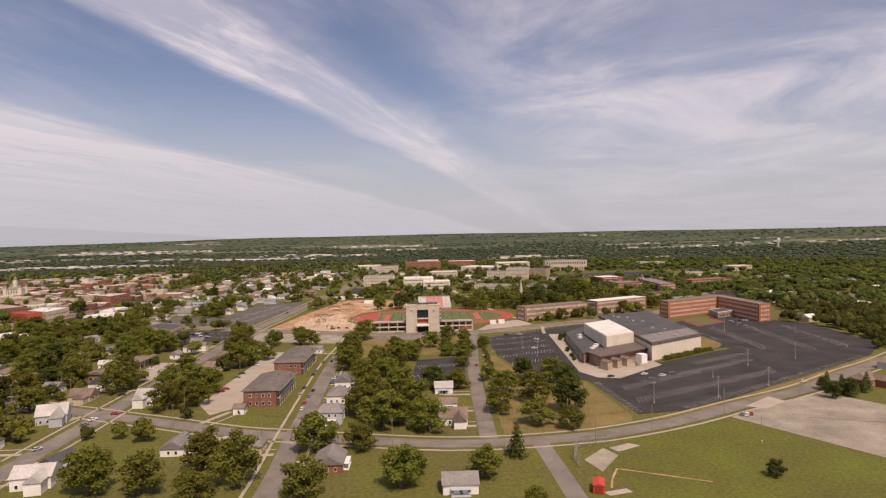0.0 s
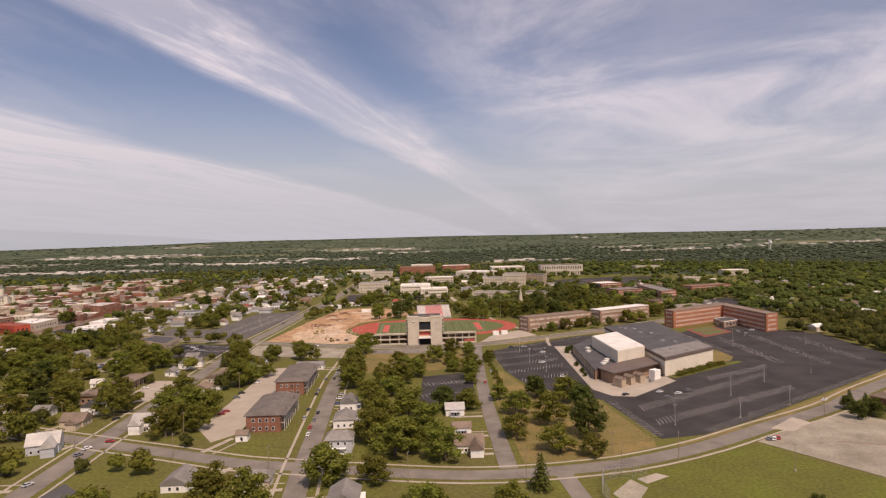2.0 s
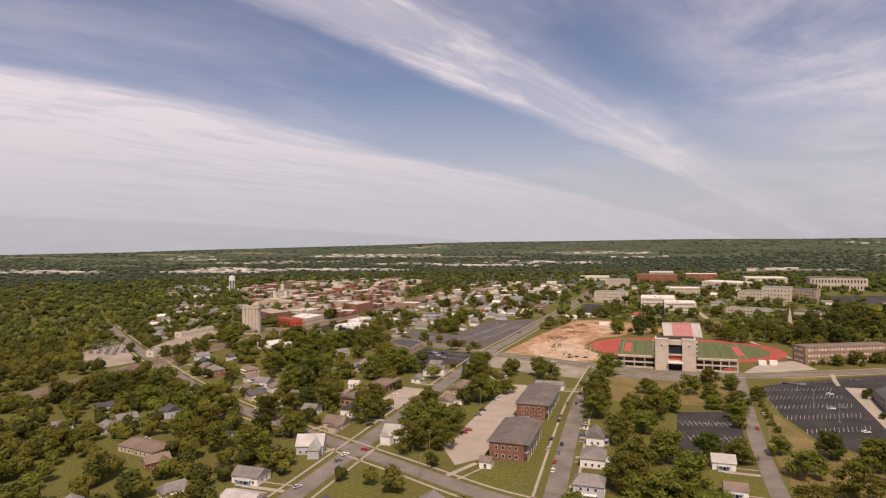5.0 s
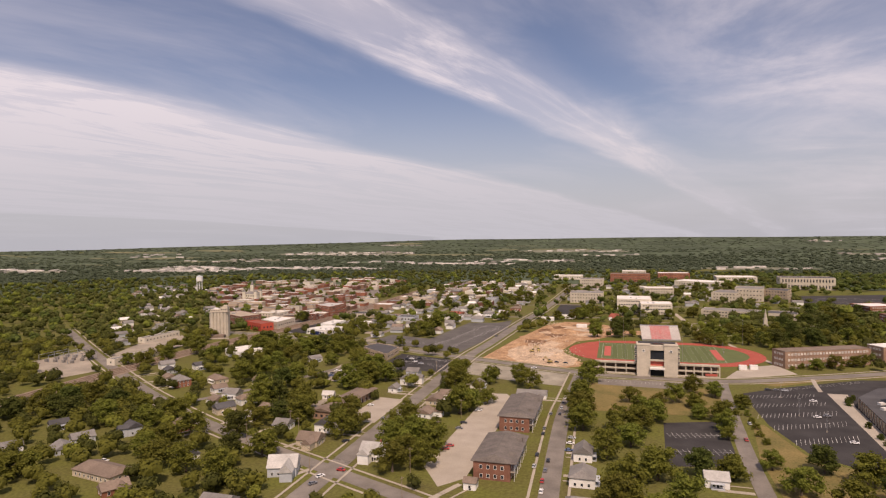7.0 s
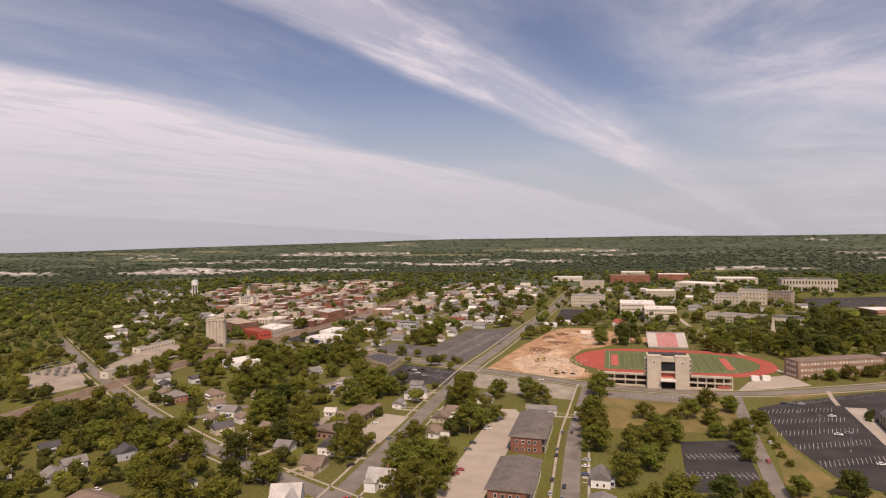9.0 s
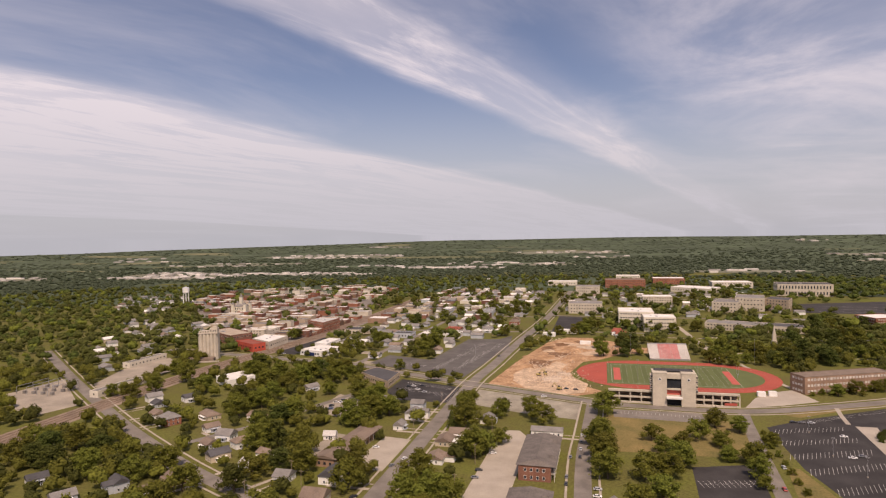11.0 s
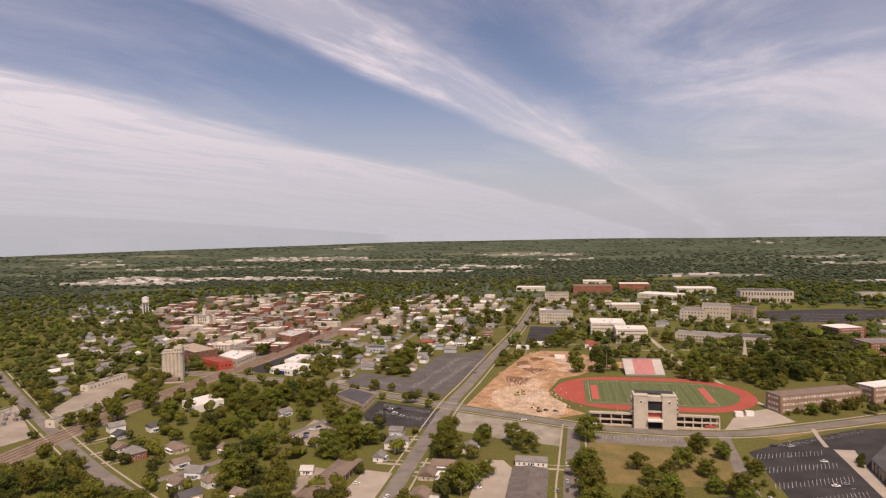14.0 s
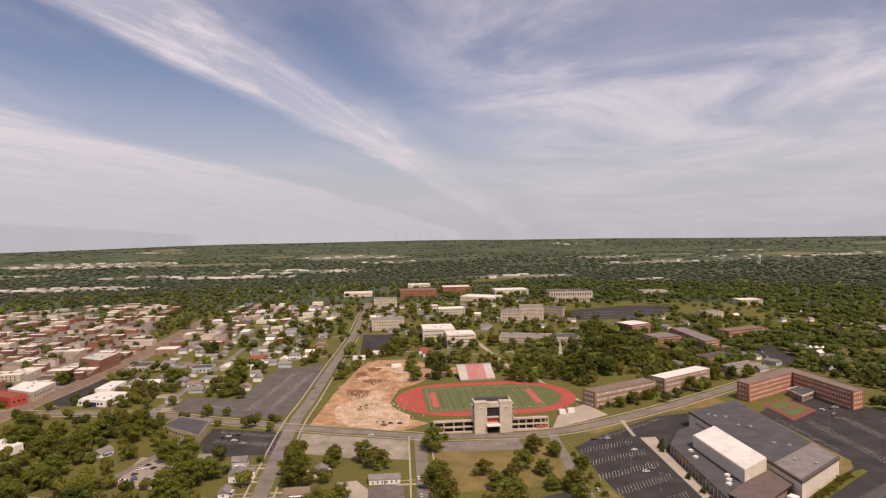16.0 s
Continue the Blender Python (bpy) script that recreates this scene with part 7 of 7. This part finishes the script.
def wire_run(points, h=10.4):
    bm = bmesh.new()
    for a, b in zip(points, points[1:]):
        for off in (-1.0, 0.0, 1.0):
            prev = None
            for k in range(9):
                u = k / 8
                p = Vector((a[0] + (b[0] - a[0]) * u, a[1] + (b[1] - a[1]) * u + off, h - 4 * 0.7 * u * (1 - u)))
                ring = [bm.verts.new(p + Vector((0, dy, dz))) for dy, dz in ((0.02, 0), (-0.012, 0.018), (-0.012, -0.018))]
                if prev:
                    for j in range(3):
                        bm.faces.new((prev[j - 1], prev[j], ring[j], ring[j - 1]))
                prev = ring
    tagged(part("wires", bm, DARK), "thin power lines between poles", "wires", kind="stuff")


FRONT = [(-189, 306.2), (-136.1, 279.7), (-79.4, 255.8), (-31.5, 234.4), (27.7, 220.5), (75.6, 218), (115.9, 220.5), (144.9, 231.8), (190.3, 255.8), (247, 284.8)]
for p in FRONT:
    utility_pole(*p, 13.0, 70)
wire_run(FRONT, 12.4)
WEST = [(-88.2, 292.3), (-86.9, 337.7), (-85.7, 384.3), (-84.4, 434.7)]
for p in WEST:
    utility_pole(*p, 12.5)
for p in ((-182.7, 342.7), (-170.1, 330.1), (119.7, 243.2), (-201.6, 378), (-137.3, 504), (-137.3, 428.4)):
    utility_pole(*p, 10.5)


def lot_lamp(x, y, h=11.0):
    top = thing("street_lamp", "tall metal car park lamp", "street lamp", pose(x, y, 0), "car park lamps")
    bm = bmesh.new()
    bmesh.ops.create_cone(bm, cap_ends=True, segments=8, radius1=0.11, radius2=0.07, depth=h, matrix=pose(0, 0, h / 2))
    part("pole", bm, METAL, top)
    part("base", boxed(-0.35, 0.35, -0.35, 0.35, -0.1, 0.7), CONCRETE, top)
    for s in (-1, 1):
        part("lamp_head", boxed(s * 0.2, s * 1.0, -0.18, 0.18, h - 0.1, h + 0.08), METAL, top)


for p in ((241.9, 306.2), (202.9, 287.3), (163.8, 278.5), (186.5, 215.5), (220.5, 330.1), (258.3, 359.1), (119.7, 441), (119.7, 485.1), (126, 409.5), (315, 504), (340.2, 529.2), (365.4, 478.8), (302.4, 378), (-163.8, 592.2), (-151.2, 705.6)):
    lot_lamp(*p)
for p in ((16.4, 578.3), (64.3, 578.3), (16.4, 709.4), (134.8, 701.8)):
    lot_lamp(*p, 26)


# railway
def railway():
    for off in (-8.2, -3.2, 1.8, 7.0):
        line = smooth_line([(-405.7 + off, 252), (-410.8 + off, 388.1), (-412 + off, 529.2), (-404.5 + off, 642.6), (-390.6 + off, 768.6), (-385.6 + off, 882), (-388.1 + off, 1091), (-394.4 + off, 1286)])
        for s in (-0.75, 0.75):
            pts = [(x + s, y) for x, y in line]
            tagged(part("rail", ribbon(bmesh.new(), pts, 0.16, 0.38, 0.16), RAIL), "rusty steel rail on ballast", "rail", kind="structure")
        bm = bmesh.new()
        for a, b in zip(line, line[1:]):
            a, b = Vector(a), Vector(b)
            for k in range(int((b - a).length / 0.9)):
                p = a + (b - a).normalized() * 0.9 * k
                if p.y < 780:
                    box(bm, p.x - 1.25, p.x + 1.25, p.y - 0.14, p.y + 0.14, 0.1, 0.24)
        tagged(part("sleepers", bm, WOOD), "dark wooden railway sleepers", "sleepers", kind="stuff")


RAIL = material("rusty_rail", (0.2, 0.12, 0.085), 0.6, 0.1, metal=0.4)
railway()

# goods in the gravel yards
GR = random.Random(14)
for k in range(16):
    x, y = GR.uniform(-228.1, -199.1), GR.uniform(468.7, 504)
    if inside([(-231.8, 517.9), (-197.8, 502.7), (-194, 451.1), (-230.6, 466.2)], x, y):
        if GR.random() < 0.6:
            car(x, y, GR.uniform(0, 90), GR.choice(("white", "red", "grey", "black", "blue")))


def substation():
    """Rows of steel portals and transformer boxes on gravel."""
    top = thing("substation", "grey steel electrical substation frames on gravel", "substation", pose(-501.5, 478.8, 0) @ Matrix.Diagonal((1.26, 1.26, 1.1, 1)))
    for k in range(4):
        for j in range(3):
            part("post", boxed(-0.15, 0.15, -0.15, 0.15, -0.2, 6.5), METAL, top, m=pose(-14 + k * 9, -13 + j * 13, 0))
        part("beam", boxed(-0.15, 0.15, -13, 13, 6.2, 6.5), METAL, top, m=pose(-14 + k * 9, 0, 0))
        for j in range(3):
            part("transformer", boxed(-1.2, 1.2, -0.9, 0.9, -0.1, 2.4), ROOF_GREY, top, m=pose(-10 + k * 8, -10 + j * 9, 0))


substation()

house(297.4, 303.7, 25, 15, 11, 4.0, 3.6, "brick", "brown", 3, 1)
for x, y, h in ((272.2, 287.3, 9), (277.2, 294.8, 10), (274.7, 303.7, 9), (284.8, 287.3, 8), (289.8, 292.3, 9)):
    tree(x, y, h, "cone")
patch("driveway", [(207.9, 268.4), (216.7, 263.3), (233.1, 275.9), (229.3, 284.8)], PALE_CONCRETE, "pale concrete drive into a lot", "driveway", 0.066)
road("street_store", [(-267.1, 604.8), (-262.1, 715.7), (-255.8, 806.4), (-252, 957.6)], 6.9, OLD_ASPHALT, "narrow grey street beside a car park", 0.065)


# ---------------------------------------------------------------- houses and trees that fill the town
def density(x, y):
    """How wooded the land is: 1 closed canopy, 0 bare."""
    if inside(TOWN, x, y):
        return 0.24
    if -403.2 <= x < -252 and 730.8 < y < 1260:
        return 0.24
    if x < -403.2 and y > 686.7:
        return 0.74
    if -252 <= x < -75.6 and 680.4 < y < 1638:
        return 0.34
    if -75.6 <= x < 302.4 and 705.6 < y < 1638:
        return 0.66 if x > 130 and y < 900 else 0.42 if y < 1134 else 0.6
    if 252 < x < 705.6 and 982.8 < y < 1386:
        return 0.25
    if x > -75.6 and y < 592.2 and x < 378:
        return 0.0
    if x >= 302.4:
        return 0.9
    if x < -434.7 and y < 686.7:
        return 0.62
    if y < 415.8 and x < -144.9:
        return 0.52
    if y < 705.6:
        return 0.27 if x < -138.6 else 0.15
    return 0.62


def fill_town():
    R = random.Random(17)
    # houses in loose rows
    plans = (((-327.6, -144.9), (705.6, 1449), 26, 0.72, 0), ((-63, 315), (1008, 1411), 32, 0.3, 0), ((-94, -25), (1096, 1361), 30, 0.5, 0), ((-781.2, -453.6), (264.6, 655.2), 34, 0.34, -31), ((-415.8, -151.2), (189, 302.4), 30, 0.4, -31), ((-420, -170), (330, 560), 36, 0.38, -31), ((415.8, 781.2), (705.6, 1134), 46, 0.35, 20), ((-1134, -819), (705.6, 1260), 34, 0.5, 0), ((-882, -541.8), (604.8, 882), 32, 0.5, -31), ((302.4, 756), (478.8, 781.2), 40, 0.4, 20), ((302.4, 415.8), (226.8, 378), 34, 0.3, 30))
    for (x0, x1), (y0, y1), step, chance, turn in plans:
        y = y0
        while y < y1:
            x = x0
            while x < x1:
                px, py = x + R.uniform(-7, 7), y + R.uniform(-7, 7)
                if R.random() < chance and free(px, py, 7) and abs(px) < 0.85 * py + 60:
                    if math.hypot(px, py) < 600:
                        house(px, py, turn + R.choice((0, 90)), R.uniform(9, 13), R.uniform(7.5, 9.5), R.choice((3.0, 3.2, 4.2)), R.uniform(2.2, 3.2), R.choice(("white", "white", "grey", "tan", "white", "brick")), R.choice(("grey", "brown", "tar", "grey")), R.choice((0, 0, 2.5)), R.choice((0, 0, 1)))
                    else:
                        far_house(px, py, turn + R.choice((0, 90)), R)
                x += step
            y += step * 0.8
    # trees too many to count
    spots = []
    y = 138.0
    while y < 806:
        x = -1.4 * y - 60
        while x < 0.9 * y + 70:
            px, py = x + R.uniform(-4.5, 4.5), y + R.uniform(-4.5, 4.5)
            if R.random() < density(px, py) and math.hypot(px, py) < 806 and free(px, py, 2.6):
                spots.append((px, py, -0.6, R.uniform(0.6, 1.12), R.uniform(0.9, 1.2)))
            x += 9.5
        y += 8.5
    for name, label, mt, k in (("neighbourhood_trees", "green leafy trees between houses and gardens", LEAF, 0), ("neighbourhood_trees", "dark green trees between houses and gardens", LEAF_DARK, 1), ("neighbourhood_trees", "light green trees between houses and gardens", LEAF_LIGHT, 2)):
        woods(name, label, [q for j, q in enumerate(spots) if (1 if q[0] > 353 and j % 3 else 0 if j * 7 % 20 < 11 else 1 if j * 7 % 20 < 18 else 2) == k], SHAPES, mt)


FAR_WALLS = [WHITE_SIDING, GREY_SIDING, TAN_SIDING, WHITE_SIDING]
FAR_ROOFS = [ROOF_GREY, ROOF_BROWN, ROOF_WHITE, ROOF_GREY]
FAR_MESHES = {}


def far_house(x, y, rot, R):
    """A small house too far off for its windows to be told apart."""
    k = R.randrange(6)
    if k not in FAR_MESHES:
        w, d, h, p = R.uniform(11, 16), R.uniform(8, 11), R.uniform(3, 5), R.uniform(2.4, 3.4)
        FAR_MESHES[k] = (mesh_from(gable_walls(bmesh.new(), w, d, h, p), "wall", FAR_WALLS[k % 4]), mesh_from(hip_or_gable(bmesh.new(), w, d, h + 0.05, p, 0.5), "roof", FAR_ROOFS[(k * 3) % 4]))
    TAKEN.append((x, y, 10.5))
    top = tagged(part("house", FAR_MESHES[k][0], None, m=pose(x, y, rise(x, y), 0, 0, rot)), "small pale house among trees with a pitched roof", "house", "houses of the neighbourhood")
    part("roof", FAR_MESHES[k][1], None, top)


def clump_data(seed, n_leaf, r, sub):
    """Vertices and faces of one woodland crown, as arrays."""
    rnd = random.Random(seed)
    bm = bmesh.new()
    for k in range(3):
        a = k * 2.1 + rnd.uniform(0, 1)
        c = (0.42 * r * math.cos(a), 0.42 * r * math.sin(a), r * rnd.uniform(0.95, 1.45))
        blob(bm, c, r * rnd.uniform(0.55, 0.72), seed + k, sub, 0.4)
        for _ in range(n_leaf):
            n = Vector((rnd.gauss(0, 1), rnd.gauss(0, 1), rnd.gauss(0.4, 1))).normalized()
            p = Vector(c) + n * r * rnd.uniform(0.55, 0.85)
            s = r * rnd.uniform(0.08, 0.17)
            t = (n.orthogonal() + n * rnd.uniform(-0.5, 0.5)).normalized()
            q = n.cross(t).normalized()
            bm.faces.new([bm.verts.new(v) for v in (p - t * s, p - q * s, p + t * s, p + q * s)])
    bm.verts.index_update()
    v = np.array([x.co[:] for x in bm.verts])
    f = [[x.index for x in face.verts] for face in bm.faces]
    bm.free()
    return v, f


def woods(name, label, spots, shapes, mat_):
    """Many crowns in one mesh. spots: x, y, z, scale, height factor."""
    R = random.Random(9)
    V, F, base = [], [], 0
    for x, y, z, s, sz in spots:
        v, f = R.choice(shapes)
        a = R.uniform(0, 6.28)
        c, sn = math.cos(a), math.sin(a)
        V.append(np.stack([x + s * (v[:, 0] * c - v[:, 1] * sn), y + s * (v[:, 0] * sn + v[:, 1] * c), z + s * sz * v[:, 2]], 1))
        F += [[i + base for i in q] for q in f]
        base += len(v)
    me = bpy.data.meshes.new(name)
    me.from_pydata(np.concatenate(V).tolist(), [], F)
    me.materials.append(mat_)
    tagged(new(name, me), label, "woods", kind="stuff")


def land(x, y):
    """Height of the rolling land far out."""
    r = math.hypot(x, y - 40)
    return rise(x, y) + (7 * noise.noise((x * 0.0011, y * 0.0011, 0)) * (r / 4850) + 0.6 if r > 2500 else 0.25)


# x, y, half width, half depth, number of sheds (0: an open field)
CLEARINGS = [(-1480, 1790, 264, 55, 37), (-1010, 2010, 286, 62, 49), (-620, 2350, 264, 55, 31), (-2155, 1688, 346, 93, 49), (-1449, 1940, 263, 117, 49), (-1436, 3125, 415, 203, 55), (-882, 2394, 221, 85, 18), (-415, 2583, 277, 124, 24), (-189, 3402, 304, 156, 18), (1134, 3024, 207, 101, 9), (415, 2142, 180, 62, 8), (1638, 2835, 166, 85, 8), (806, 1890, 97, 39, 4)]
for _k in range(46):
    _r = random.Random(_k + 70)
    _a, _q = _r.uniform(-0.98, 0.8), _r.uniform(2800, 4500)
    CLEARINGS.append((_q * math.sin(_a), 40 + _q * math.cos(_a), _r.uniform(90, 340), _r.uniform(40, 110), 0 if _k % 4 else 7))


def cleared(x, y):
    """The share of trees missing: most in a clearing's middle, fewer towards its ragged rim."""
    worst = 0.0
    for a, c, b, d, n in CLEARINGS:
        q = ((x - a) / b) ** 2 + ((y - c) / d) ** 2
        if q < 1.2:
            worst = max(worst, (0.82 if n else 0.97) * min(1, 1.9 - 1.5 * q + 0.6 * noise.noise((x * 0.02, y * 0.02, 2))))
    return worst


FAR_LOT = material("far_lot", (0.15, 0.142, 0.1), 0.9, 0.2, 0.2, 0.012, 0.04, other=(0.12, 0.125, 0.075))
FAR_PALE = material("far_pale_roof", (0.5, 0.46, 0.42), 0.85, 0.15, 0.1, 0.02, 0.1, per_island=0.45)


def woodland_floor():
    """Floor sheet below the canopy beyond the town, green close to the far leaves."""
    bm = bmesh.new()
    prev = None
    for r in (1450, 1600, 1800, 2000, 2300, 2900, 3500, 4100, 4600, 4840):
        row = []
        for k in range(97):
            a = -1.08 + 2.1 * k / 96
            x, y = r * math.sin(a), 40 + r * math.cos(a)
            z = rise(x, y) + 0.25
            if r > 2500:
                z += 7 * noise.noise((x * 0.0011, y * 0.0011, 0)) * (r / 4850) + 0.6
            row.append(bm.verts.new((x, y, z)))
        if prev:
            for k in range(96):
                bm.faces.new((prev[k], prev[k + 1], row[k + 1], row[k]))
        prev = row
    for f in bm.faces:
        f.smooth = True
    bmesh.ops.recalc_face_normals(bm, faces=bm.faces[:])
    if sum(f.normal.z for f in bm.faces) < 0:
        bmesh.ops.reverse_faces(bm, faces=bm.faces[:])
    tagged(part("woodland_floor", bm, WOODLAND), "dark green woodland floor beyond the town, coloured like its canopy", "ground", kind="structure")


def far_land():
    woodland_floor()
    R = random.Random(31)
    near_shapes = [clump_data(k, 26, 5.0, 1) for k in range(6)]
    spots = []
    r = 756.0
    while r < 1890:
        step = 12.5 + (r - 756) * 0.007
        n = int(1.85 * r / step)
        for k in range(n):
            a = -1.02 + 1.85 * (k + R.uniform(-0.4, 0.4)) / n
            rr = r + R.uniform(-0.5, 0.5) * step
            x, y = rr * math.sin(a), 30 + rr * math.cos(a)
            if math.hypot(x, y) > 806 and R.random() < density(x, y) * 1.05 and free(x, y, 1.5):
                spots.append((x, y, rise(x, y) - 0.8, R.choice((0.6, 0.8, 1.0, 1.15, 1.4)) * R.uniform(0.9, 1.1) * (1.25 if x > 302 else 1.0), R.uniform(0.8, 1.15) * (0.85 if x > 302 else 1.0)))
        r += step
    for mt, words, pick in ((LEAF_FAR, "dense leafy trees between the far streets", (0, 1, 2, 3, 4, 5)), (LEAF_DARK, "dark green trees between the far streets", (6, 7)), (LEAF, "green trees between the far streets", (8, 9))):
        woods("town_trees", words, [q for j, q in enumerate(spots) if (6 if q[0] > 353 and j % 3 else j * 7 % 10) in pick], near_shapes, mt)
    far_shapes = [clump_data(k + 50, 9, 6.0, 0) for k in range(6)]
    spots = []
    r = 1890.0
    while r < 4780:
        step = 16 + (r - 1890) * 0.0115
        n = int(1.87 * r / (step * 1.3))
        for k in range(n):
            a = -1.02 + 1.87 * (k + R.uniform(-0.5, 0.5)) / n
            rr = r + R.uniform(-0.5, 0.5) * step
            x, y = rr * math.sin(a), 30 + rr * math.cos(a)
            wood = noise.noise((x * 0.0016, y * 0.0035, 4.0)) + 0.5 * noise.noise((x * 0.006, y * 0.012, 9.0))
            if wood > -0.5 and (R.random() > cleared(x, y)):
                spots.append((x, y, land(x, y) - 3.2, R.uniform(0.85, 1.4) * (1 + (r - 1890) / 3800), R.uniform(0.55, 0.85) / (1 + (r - 1890) / (3200 if r < 3300 else 1700))))
        r += step
    woods("far_woods", "distant woodland reaching the horizon, haze tinted into its leaves", spots, far_shapes, LEAF_HAZED)
    # pale lots with sheds, and open fields
    bm, fields, sheds = bmesh.new(), bmesh.new(), bmesh.new()
    for cx_, cy_, rx, ry, n in CLEARINGS:
        target = bm if n else fields
        rim = []
        for k in range(28):
            a = k * math.tau / 28
            q = 1 + 0.35 * noise.noise((math.cos(a) * 1.3, math.sin(a) * 1.3, cx_ * 0.01))
            x, y = cx_ + rx * q * math.cos(a), cy_ + ry * q * math.sin(a)
            rim.append(target.verts.new((x, y, land(x, y) + 0.7)))
        mid = target.verts.new((cx_, cy_, land(cx_, cy_) + 0.7))
        for k in range(28):
            target.faces.new((mid, rim[k - 1], rim[k]))
        for _ in range(n):
            a, q = R.uniform(0, math.tau), math.sqrt(R.random()) * 0.95
            x, y = cx_ + rx * q * math.cos(a), cy_ + ry * q * math.sin(a)
            w, d, h = R.uniform(5, 20), R.uniform(5, 10), R.uniform(4, 6.5)
            box(sheds, x - w, x + w, y - d, y + d, land(x, y) - 2, land(x, y) + h)
    tagged(part("far_lots", bm, FAR_LOT), "pale lots and yards at the edge of town", "lots", kind="stuff")
    tagged(part("farm_fields", fields, FIELD), "pale farm fields between far woods", "fields", kind="stuff")
    tagged(part("far_buildings", sheds, FAR_PALE), "pale flat-roofed sheds and shops far off", "buildings", kind="stuff")


SHAPES = [clump_data(k + 80, 60, 5.0, 1) for k in range(6)]
fill_town()
far_land()
